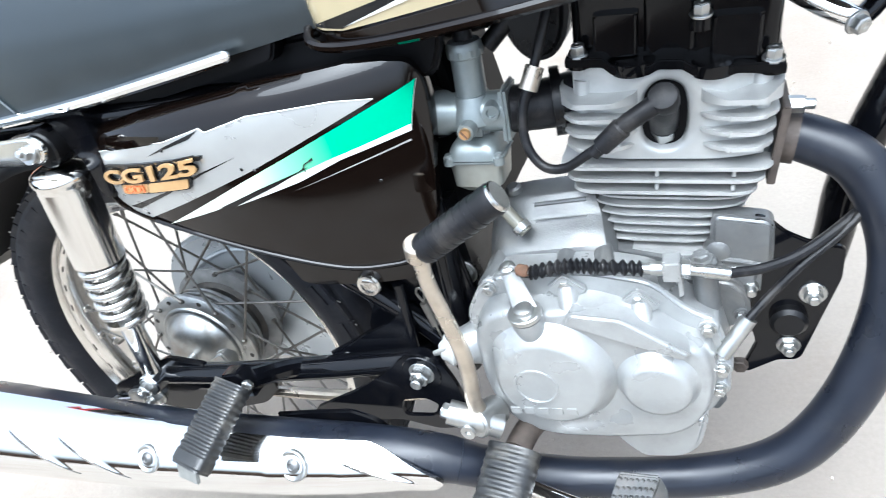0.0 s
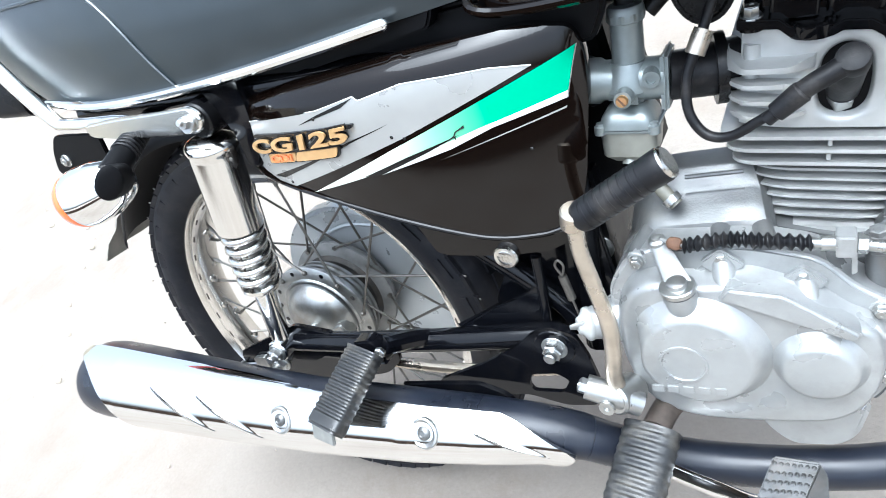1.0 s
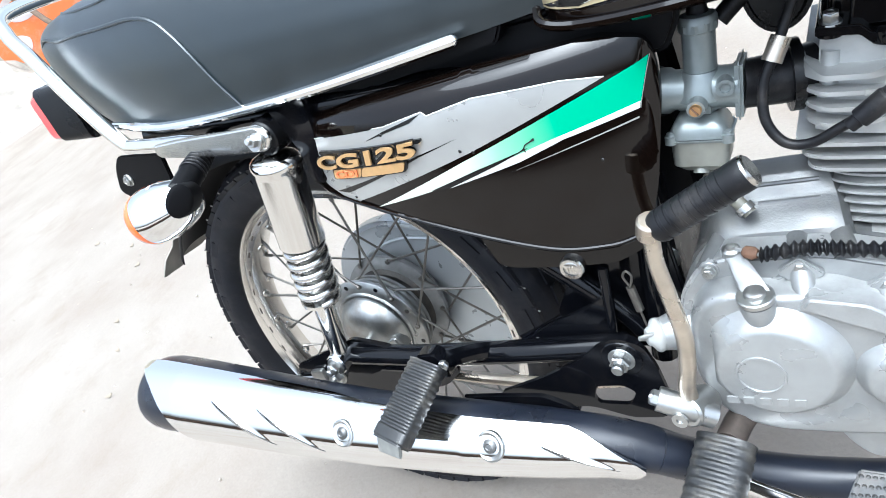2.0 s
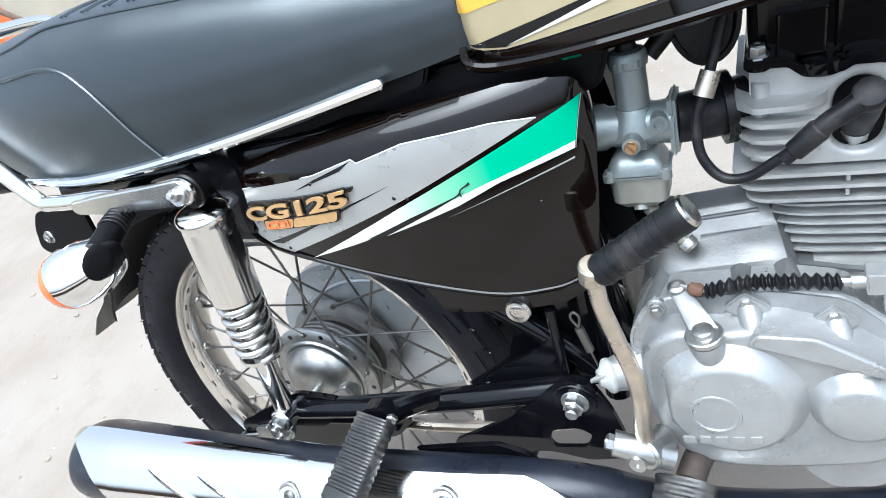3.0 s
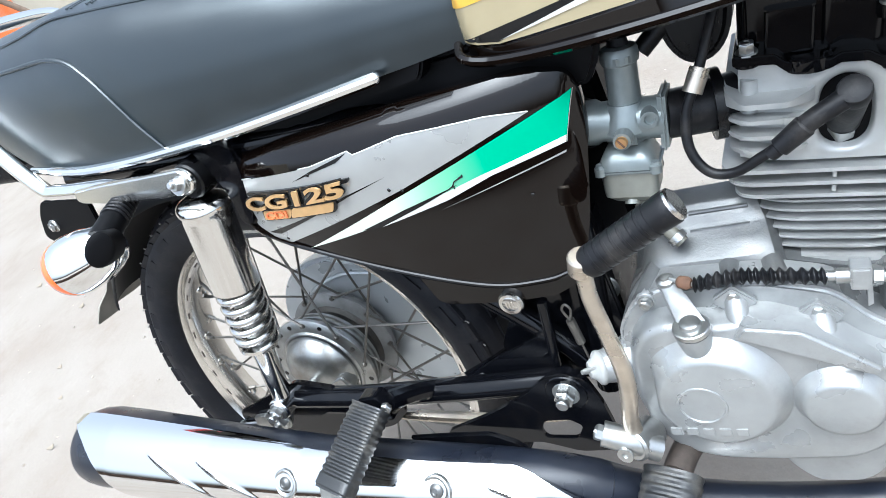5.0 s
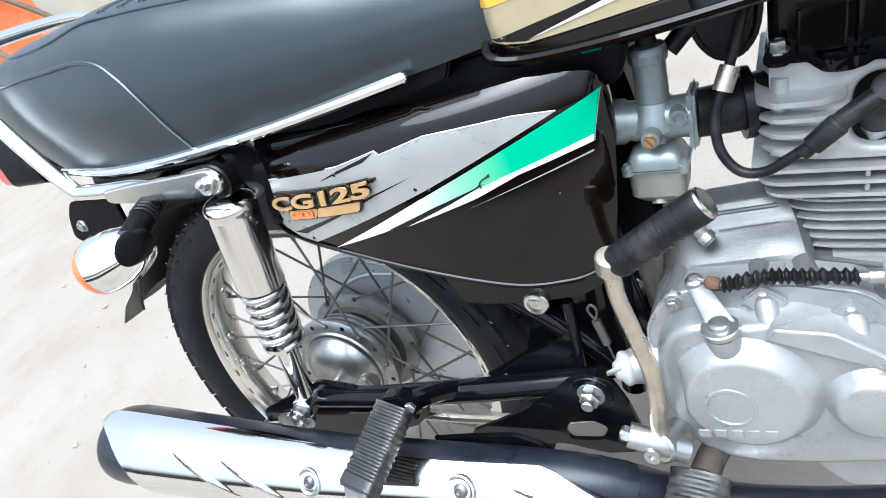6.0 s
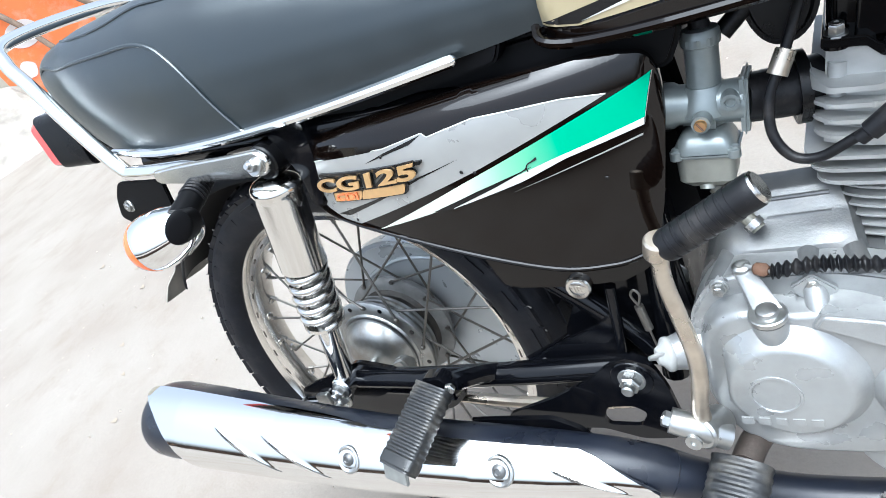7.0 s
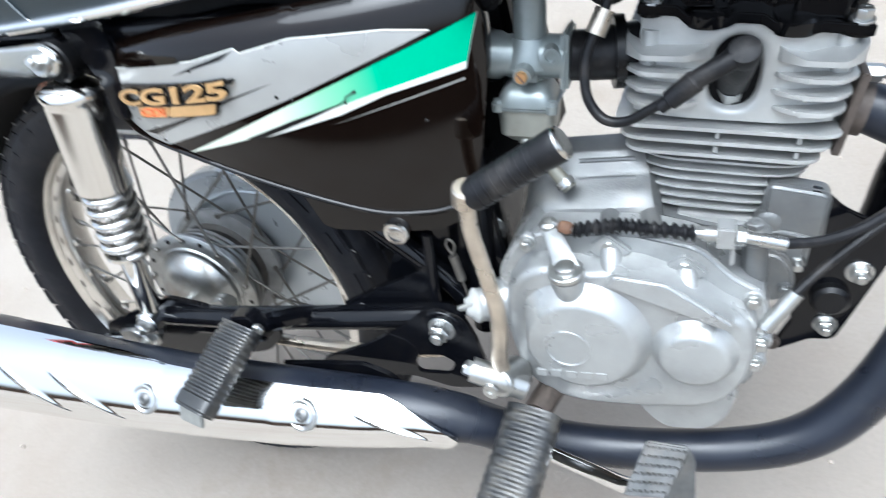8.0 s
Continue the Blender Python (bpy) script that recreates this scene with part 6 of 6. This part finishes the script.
    lathe(bm, [(-0.0105, 0.0098), (-0.004, 0.0104), (0.004, 0.0104), (0.0065, 0.0094), (0.0075, 0.006), (0.0076, 0.0005)], top, (0.05, -0.75, 0.66), 24)
    part("plug_cap", bm, RUBBER, plug, "black rubber plug cap")
    bm = bmesh.new()
    tube(bm, [tuple(top), (0.664, -0.101, 0.5785), (0.650, -0.104, 0.5725), (0.636, -0.105, 0.563)], [0.0078, 0.0070, 0.0068, 0.0066], 16, 6)
    part("cap_arm", bm, RUBBER, plug)
    bm = bmesh.new()
    lathe(bm, [(0, 0.0070), (0.0015, 0.0080), (0.022, 0.0072), (0.023, 0.0052), (0.030, 0.0050)], (0.6475, -0.1045, 0.5710), (-0.80, 0.0, -0.58), 20)
    part("cap_sleeve", bm, RUBBER, plug)
    bm = bmesh.new()
    tube(bm, [(0.642, -0.105, 0.566), (0.618, -0.101, 0.552), (0.598, -0.098, 0.542), (0.581, -0.095, 0.545), (0.571, -0.090, 0.563), (0.573, -0.084, 0.588), (0.583, -0.078, 0.608), (0.594, -0.070, 0.632), (0.606, -0.055, 0.66)], 0.0038, 12, 8)
    part("lead", bm, RUBBER, plug, "black ignition lead")
    bm = bmesh.new()
    lathe(bm, [(-0.009, 0.0072), (0.009, 0.0072)], (0.584, -0.0775, 0.6095), (0.45, 0.35, 0.85), 18)
    part("ferrule", bm, KICK, plug, "metal ferrule")
    # coil housing above
    bm = bmesh.new()
    slab(bm, smooth_outline([(0.562, 0.700), (0.615, 0.700), (0.612, 0.640), (0.598, 0.614), (0.578, 0.611), (0.564, 0.628), (0.559, 0.660)], 4), -0.045, 0.005, 0.006, 3)
    part("ignition_coil", bm, PLASTIC, plug)


build_cylinder()


# -- carburettor --
def build_carb():
    tilt = pose(0.526, -0.062, 0.587, 0, 8, 0)

    def add(profile, o, axis, mat, name, parent, label="", seg=28):
        bm = bmesh.new()
        tmp = bmesh.new()
        lathe(tmp, profile, o, axis, seg)
        merge(bm, tmp, tilt)
        return part(name, bm, mat, parent, label)

    bm = bmesh.new()
    tmp = bmesh.new()
    box(tmp, (0.036, 0.034, 0.034), pose(0, 0.004, -0.010), 0.010, 3)
    lathe(tmp, [(-0.006, 0.0205), (0.004, 0.0190), (0.016, 0.0140)], (0, 0, 0), (0, 0, 1), 32)
    lathe(tmp, [(-0.032, 0.0185), (-0.024, 0.0185), (-0.020, 0.0160), (0.020, 0.0165), (0.030, 0.0175)], (0, 0, 0.0), (1, 0, 0), 28)
    box(tmp, (0.006, 0.034, 0.046), pose(0.029, 0, 0.0), 0.0025)
    merge(bm, tmp, tilt)
    c = part("carburettor", bm, CARB, bike, "zinc alloy carburettor")
    add([(0, 0.0150), (0.010, 0.0126), (0.042, 0.0124), (0.043, 0.0142), (0.052, 0.0142), (0.0545, 0.0128), (0.056, 0.007)], (0, 0, 0.004), (0, 0, 1), CARB, "slide_barrel", c)
    add([(0.044, 0.0147), (0.049, 0.0147)], (0, 0, 0.004), (0, 0, 1), CARB, "cap_ring", c, seg=10)
    bm = bmesh.new()
    tmp = bmesh.new()
    box(tmp, (0.050, 0.044, 0.005), pose(-0.002, -0.001, -0.036), 0.002)
    loft(tmp, [[(-0.001 + x * k, -0.002 + y * k, z) for x, y in rounded([(-0.023, -0.021), (0.022, -0.021), (0.022, 0.021), (-0.023, 0.021)], 0.010)] for k, z in ((1.0, -0.0345), (0.97, -0.0300), (0.93, -0.0270), (0.84, -0.0235), (0.70, -0.0205), (0.50, -0.0185))])
    for sx in (-1, 1):
        lathe(tmp, [(-0.0385, 0.0050), (-0.0320, 0.0050), (-0.0310, 0.0035), (-0.0290, 0.0032)], (sx * 0.0215 - 0.001, -0.0190, 0), (0, 0, 1), 12)
    merge(bm, tmp, tilt)
    part("bowl_flange", bm, CARB, c)
    bm = bmesh.new()
    tmp = bmesh.new()
    loft(tmp, [[(x, y, -0.039) for x, y in rounded([(-0.024, -0.020), (0.022, -0.020), (0.022, 0.02), (-0.024, 0.02)], 0.008)],
               [(x, y, -0.060) for x, y in rounded([(-0.023, -0.019), (0.020, -0.019), (0.020, 0.019), (-0.023, 0.019)], 0.008)],
               [(x, y, -0.066) for x, y in rounded([(-0.016, -0.014), (0.012, -0.014), (0.012, 0.014), (-0.016, 0.014)], 0.006)]])
    merge(bm, tmp, tilt)
    b = part("float_bowl", bm, BOWL, c, "aged float bowl")
    add([(0, 0.0062), (0.006, 0.0062), (0.006, 0.003)], (-0.002, -0.010, -0.064), (0, -0.5, -1), BOWL, "drain_screw", b, seg=16)
    add([(-0.004, 0.0075), (0.006, 0.0068), (0.006, 0.0050)], (0.000, -0.024, -0.006), (0, -1, 0), CARB, "screw_boss", c, seg=20)
    s = add([(0, 0.0047), (0.0085, 0.0047), (0.0095, 0.004), (0.0095, 0.0004)], (0.000, -0.024, -0.006), (0, -1, 0), BRASS, "idle_screw", c, "brass idle screw", seg=18)
    bm = bmesh.new()
    tmp = bmesh.new()
    box(tmp, (0.0075, 0.0008, 0.0012), pose(0, -0.0340, -0.006, 0, 50, 0))
    merge(bm, tmp, tilt)
    part("slot", bm, RUST, s)
    add([(-0.01, 0.0075), (0.003, 0.0065), (0.003, 0.0040), (0.0005, 0.0036)], (0.020, -0.018, 0.006), (0.1, -1, 0), CARB, "choke_boss", c, seg=18)
    # inlet rubber to the head and air hose behind
    bm = bmesh.new()
    tube(bm, [(0.552, -0.060, 0.583), (0.572, -0.050, 0.578), (0.600, -0.035, 0.573)], [0.0185, 0.0195, 0.022], 24)
    part("inlet_rubber", bm, RUBBER, c, "black inlet rubber")
    bm = bmesh.new()
    lathe(bm, [(-0.004, 0.028), (0.004, 0.028)], (0.588, -0.038, 0.574), (0.95, 0.25, -0.1), 30)
    part("insulator", bm, PLASTIC, c)
    bm = bmesh.new()
    tube(bm, [(0.497, -0.060, 0.588), (0.475, -0.045, 0.590), (0.44, -0.02, 0.59)], [0.019, 0.023, 0.028], 24)
    part("air_hose", bm, RUBBER, c)
    # throttle cable cap and fuel hose
    bm = bmesh.new()
    tube(bm, [(0.534, -0.062, 0.645), (0.538, -0.058, 0.663), (0.56, -0.045, 0.69)], [0.0085, 0.006, 0.004], 12)
    part("throttle_cable", bm, RUBBER, c)
    bm = bmesh.new()
    tube(bm, [(0.545, -0.045, 0.632), (0.575, -0.035, 0.655), (0.61, -0.03, 0.685)], 0.0075, 14)
    part("fuel_hose", bm, RUBBER, c)
    # overflow pipe with clip
    bm = bmesh.new()
    tube(bm, [(0.518, -0.066, 0.515), (0.530, -0.072, 0.497), (0.546, -0.080, 0.478)], 0.0060, 12)
    part("overflow_hose", bm, material("aged_clear_hose", (0.13, 0.125, 0.10), 0.4, grain=0.1), c)
    bm = bmesh.new()
    lathe(bm, [(-0.003, 0.0082), (0.003, 0.0082)], (0.5425, -0.0785, 0.482), (0.5, -0.25, -0.6), 14)
    part("hose_clip", bm, ZINC, c)


build_carb()


# -- cables --
def build_cables():
    bm = bmesh.new()
    pts = [Vector(p) for p in ((0.5545, -0.120, 0.4625), (0.586, -0.122, 0.4680), (0.612, -0.121, 0.4645), (0.645, -0.119, 0.4585))]
    line = curve_points(pts, 44)
    n = len(line)
    rings = []
    for i, p in enumerate(line):
        d = (line[min(i + 1, n - 1)] - line[max(i - 1, 0)]).normalized()
        up = Vector((0, 0, 1))
        side = d.cross(up).normalized()
        r = 0.0052 + 0.0016 * math.sin(i * 2 * math.pi / (n / 16)) - 0.0015 * (i < 3)
        rings.append([p + side * math.cos(a) * r + up * math.sin(a) * r for a in np.linspace(0, 2 * math.pi, 17)[:-1]])
    loft(bm, rings)
    c = part("clutch_cable", bm, RUBBER, bike, "clutch cable in a corrugated black boot")
    bm = bmesh.new()
    tube(bm, [(0.5330, -0.1115, 0.4660), (0.5475, -0.117, 0.4635), (0.556, -0.120, 0.4625)], 0.0018, 8)
    part("inner_cable", bm, ZINC, c)
    bm = bmesh.new()
    tube(bm, [(0.642, -0.119, 0.4590), (0.652, -0.118, 0.4572)], 0.0040, 12)
    tube(bm, [(0.6495, -0.118, 0.4576), (0.662, -0.117, 0.4560)], 0.0058, 16)
    part("cable_adjuster", bm, ZINC, c, "zinc cable adjuster")
    bm = bmesh.new()
    lathe(bm, [(0, 0.0068), (0.0005, 0.0074), (0.0062, 0.0074), (0.0067, 0.0068)], (0.6715, -0.1165, 0.4545), (0.97, 0.03, -0.13), 6)
    lathe(bm, [(0.0067, 0.0046), (0.018, 0.0046)], (0.6715, -0.1165, 0.4545), (0.97, 0.05, -0.24), 14)
    tube(bm, [(0.6880, -0.115, 0.4500), (0.7040, -0.113, 0.4445)], 0.0054, 14)
    part("lock_nut", bm, ZINC, c)
    bm = bmesh.new()
    slab(bm, rounded([(0.6590, 0.4655), (0.6725, 0.4645), (0.6705, 0.4465), (0.6580, 0.4475)], 0.002), -0.1245, -0.1080, 0.002, 2)
    slab(bm, rounded([(0.6685, 0.4560), (0.6720, 0.4560), (0.6705, 0.4300), (0.6670, 0.4280)], 0.001), -0.118, -0.100, 0.0008)
    part("cable_bracket", bm, PAINTED_ALLOY, c)
    bm = bmesh.new()
    lathe(bm, [(-0.050, 0.0100), (-0.012, 0.0092), (-0.010, 0.0110), (-0.002, 0.0110), (0.0, 0.0095)], (0.6850, -0.100, 0.4500), (0, -0.15, 1), 24)
    hexbolt(bm, (0.6850, -0.100, 0.4500), (0, -0.15, 1), 0.0062, 0.005, 0.0085)
    part("case_stud", bm, ALLOY, c)
    bm = bmesh.new()
    tube(bm, [(0.704, -0.113, 0.4448), (0.727, -0.103, 0.4405), (0.754, -0.088, 0.4415), (0.786, -0.062, 0.450), (0.805, -0.045, 0.462), (0.83, -0.03, 0.50)], 0.0040, 10)
    part("outer_cable", bm, RUBBER, c)
    bm = bmesh.new()
    tube(bm, [(0.711, -0.109, 0.394), (0.729, -0.097, 0.409), (0.754, -0.085, 0.429), (0.786, -0.066, 0.447), (0.81, -0.05, 0.47)], 0.0034, 10)
    t = part("tachometer_cable", bm, RUBBER, bike, "black cable with a zinc end sleeve")
    bm = bmesh.new()
    tube(bm, [(0.692, -0.118, 0.368), (0.714, -0.107, 0.396)], 0.0062, 14, 1, smooth_line=False)
    part("end_sleeve", bm, ZINC, t)
    # chrome clamp in front of the tank
    bm = bmesh.new()
    tube(bm, [(0.758, -0.012, 0.618), (0.778, -0.020, 0.601), (0.794, -0.024, 0.590), (0.800, -0.018, 0.585)], [0.0085, 0.0080, 0.0075, 0.0070], 16)
    h = part("front_clamp", bm, CHROME, bike, "chrome clamp with a dark bolt end")
    bm = bmesh.new()
    hexbolt(bm, (0.797, -0.027, 0.586), (0.5, -0.8, -0.3), 0.0065, 0.006, 0.0085)
    part("bolt", bm, ZINC, h)
    bm = bmesh.new()
    tube(bm, [(0.800, -0.018, 0.585), (0.812, -0.006, 0.590), (0.83, 0.01, 0.61)], 0.0075, 14)
    part("clamp_stay", bm, FRAME_BLACK, h)


build_cables()


# -- far wall with a painted sign, bank of rubble --
def build_far():
    plaster = material("dusty_plaster", (0.44, 0.40, 0.32), 0.9, grain=0.12, grain_scale=2.5, dirt=(0.40, 0.34, 0.26), dirt_amount=0.6, dirt_scale=1.5, bump=0.4, bump_scale=20)
    orange = material("orange_wall_paint", (0.70, 0.17, 0.045), 0.7, grain=0.08, grain_scale=3, dirt=(0.66, 0.5, 0.42), dirt_amount=0.35, dirt_scale=4)
    white = material("white_wall_paint", (0.58, 0.52, 0.49), 0.7, grain=0.08, grain_scale=3)
    wood = material("weathered_pole", (0.17, 0.12, 0.085), 0.8, grain=0.3, grain_scale=12)
    base = Matrix.Translation((-7.86, 3.81, 0)) @ Matrix.Rotation(radians(63.5), 4, "Z")

    bm = bmesh.new()
    box(bm, (30, 0.25, 3.2), base @ pose(0, 0.125, 1.6))
    tagged(new("wall_far", link_mesh("wall_far", bm, plaster, 0)), "dusty beige plastered street wall", "wall", kind="structure")

    # Unseen wall behind the camera, added so glossy sides reflect dark brown
    bm = bmesh.new()
    box(bm, (40, 0.25, 0.38), pose(0, -3.1, 0.19))
    brown = material("dark_reflected_brown", (0.085, 0.055, 0.038), 0.9, grain=0.25, grain_scale=4, dirt=(0.10, 0.07, 0.05), dirt_amount=0.5, dirt_scale=2)
    tagged(new("reflected_wall", link_mesh("reflected_wall", bm, brown, 0)), "unseen low brown wall added to darken reflections", "wall", kind="structure")

    def on_wall(outline, y0, y1):
        b = bmesh.new()
        slab(b, outline, y0, y1)
        for v in b.verts:
            v.co = base @ v.co
        return b

    edge = [(0.22, 0.30), (0.95, 0.26), (1.36, 0.62), (1.40, 1.2), (1.32, 1.62), (0.75, 1.68), (0.20, 1.62), (0.10, 1.0)]
    sign = new("painted_sign", link_mesh("painted_sign", on_wall(smooth_outline(edge, 5), -0.012, -0.004), orange, 0))
    tagged(sign, "orange painted sign with white ring on the wall", "sign")
    ring = []
    n = 40
    outer = [(0.62 + 0.20 * math.cos(2 * math.pi * i / n), 1.04 + 0.15 * math.sin(2 * math.pi * i / n)) for i in range(n + 1)]
    inner = [(0.62 + 0.13 * math.cos(2 * math.pi * i / n), 1.04 + 0.085 * math.sin(2 * math.pi * i / n)) for i in range(n + 1)]
    b = on_wall(outer + inner[::-1], -0.018, -0.013)
    ob = new("white_ring", link_mesh("white_ring", b, white, 0))
    ob.parent = sign
    ob = new("white_patch", link_mesh("white_patch", on_wall(smooth_outline([(0.98, 1.62), (1.02, 1.42), (1.18, 1.36), (1.25, 1.5), (1.2, 1.64)], 4), -0.018, -0.013), white, 0))
    ob.parent = sign
    ob = new("white_patch", link_mesh("white_patch", on_wall(smooth_outline([(0.28, 0.66), (0.42, 0.60), (0.5, 0.72), (0.38, 0.80)], 4), -0.018, -0.013), white, 0))
    ob.parent = sign
    for a, c in (((0.86, -0.05, 1.75), (1.62, -0.30, 0.62)), ((0.50, -0.06, 1.42), (0.80, -0.30, 0.68))):
        b = bmesh.new()
        tube(b, [base @ Vector(a), base @ ((Vector(a) + Vector(c)) / 2 + Vector((0.02, -0.01, 0.01))), base @ Vector(c), base @ Vector((c[0] + 0.4, c[1] - 0.2, 0.0))], 0.035, 10, 4)
        tagged(new("pole", link_mesh("pole", b, wood)), "brown weathered wooden pole leaning on the wall", "pole", group="poles by the wall")
    # rubble bank at the foot of the wall
    rock = material("grey_rubble", (0.30, 0.27, 0.23), 0.95, grain=0.3, grain_scale=5, bump=0.8, bump_scale=25, dirt=(0.5, 0.45, 0.37), dirt_amount=0.7, dirt_scale=4)
    b = bmesh.new()
    rows = []
    for i in range(121):
        x = -6 + i * 0.1
        row = []
        for k in range(13):
            q = k / 12
            h = (0.70 if x < 0.1 else 0.70 - 0.55 * min(1, (x - 0.1) / 0.5)) * (1 - q) ** 1.3
            jag = 0.09 * noise.noise((x * 2.5, q * 5, 1)) + 0.05 * noise.noise((x * 7, q * 12, 4))
            row.append(b.verts.new(base @ Vector((x, -0.02 - q * 1.1, max(-0.03, h + jag * (1 - q * 0.6) - 0.03 * q)))))
        rows.append(row)
    for r0, r1 in zip(rows, rows[1:]):
        for k in range(12):
            b.faces.new((r0[k], r0[k + 1], r1[k + 1], r1[k]))
    tagged(new("rubble_bank", link_mesh("rubble_bank", b, rock, 0)), "grey rubble and dirt bank along the wall foot", "rubble", kind="stuff")


build_far()


# -- litter on the ground --
def build_litter():
    leaf_mat = material("dry_leaf", (0.24, 0.2, 0.15), 0.8, grain=0.3, grain_scale=60)
    rng = random.Random(7)
    spots = [(-1.52, 0.33), (-1.36, 0.21), (-1.75, 0.62), (-1.95, 0.75), (-1.2, 0.05), (-2.3, 0.8), (-2.2, 0.98)]
    for i, (x, y) in enumerate(spots):
        b = bmesh.new()
        n, s = 8, rng.uniform(0.006, 0.014)
        top = [Vector((math.cos(a) * s * (1 + 0.3 * rng.random()), math.sin(a) * s * 0.35, 0.004 + 0.005 * math.cos(2 * a) + 0.003)) for a in (2 * math.pi * k / n for k in range(n))]
        loft(b, [[v - Vector((0, 0, 0.0015)) for v in top], top])
        ob = new("dry_leaf", link_mesh("dry_leaf", b, leaf_mat))
        ob.matrix_world = pose(x, y, 0.002, 0, 0, rng.uniform(0, 180))
        tagged(ob, "small dry brown leaf lying on the concrete", "leaf", group="dry leaves on the ground")
    grit = material("grit", (0.36, 0.31, 0.26), 0.9, grain=0.3, grain_scale=50)
    b = bmesh.new()
    for i in range(420):
        x, y = rng.uniform(-2.8, 1.6), rng.uniform(-0.4, 2.2)
        s = rng.uniform(0.0015, 0.005)
        m = pose(x, y, s * 0.3, rng.uniform(0, 90), rng.uniform(0, 90), rng.uniform(0, 90))
        box(b, (s * 1.5, s, s), m)
    tagged(new("grit", link_mesh("grit", b, grit, 0)), "scattered fine grit on the concrete", "grit", kind="stuff")


build_litter()
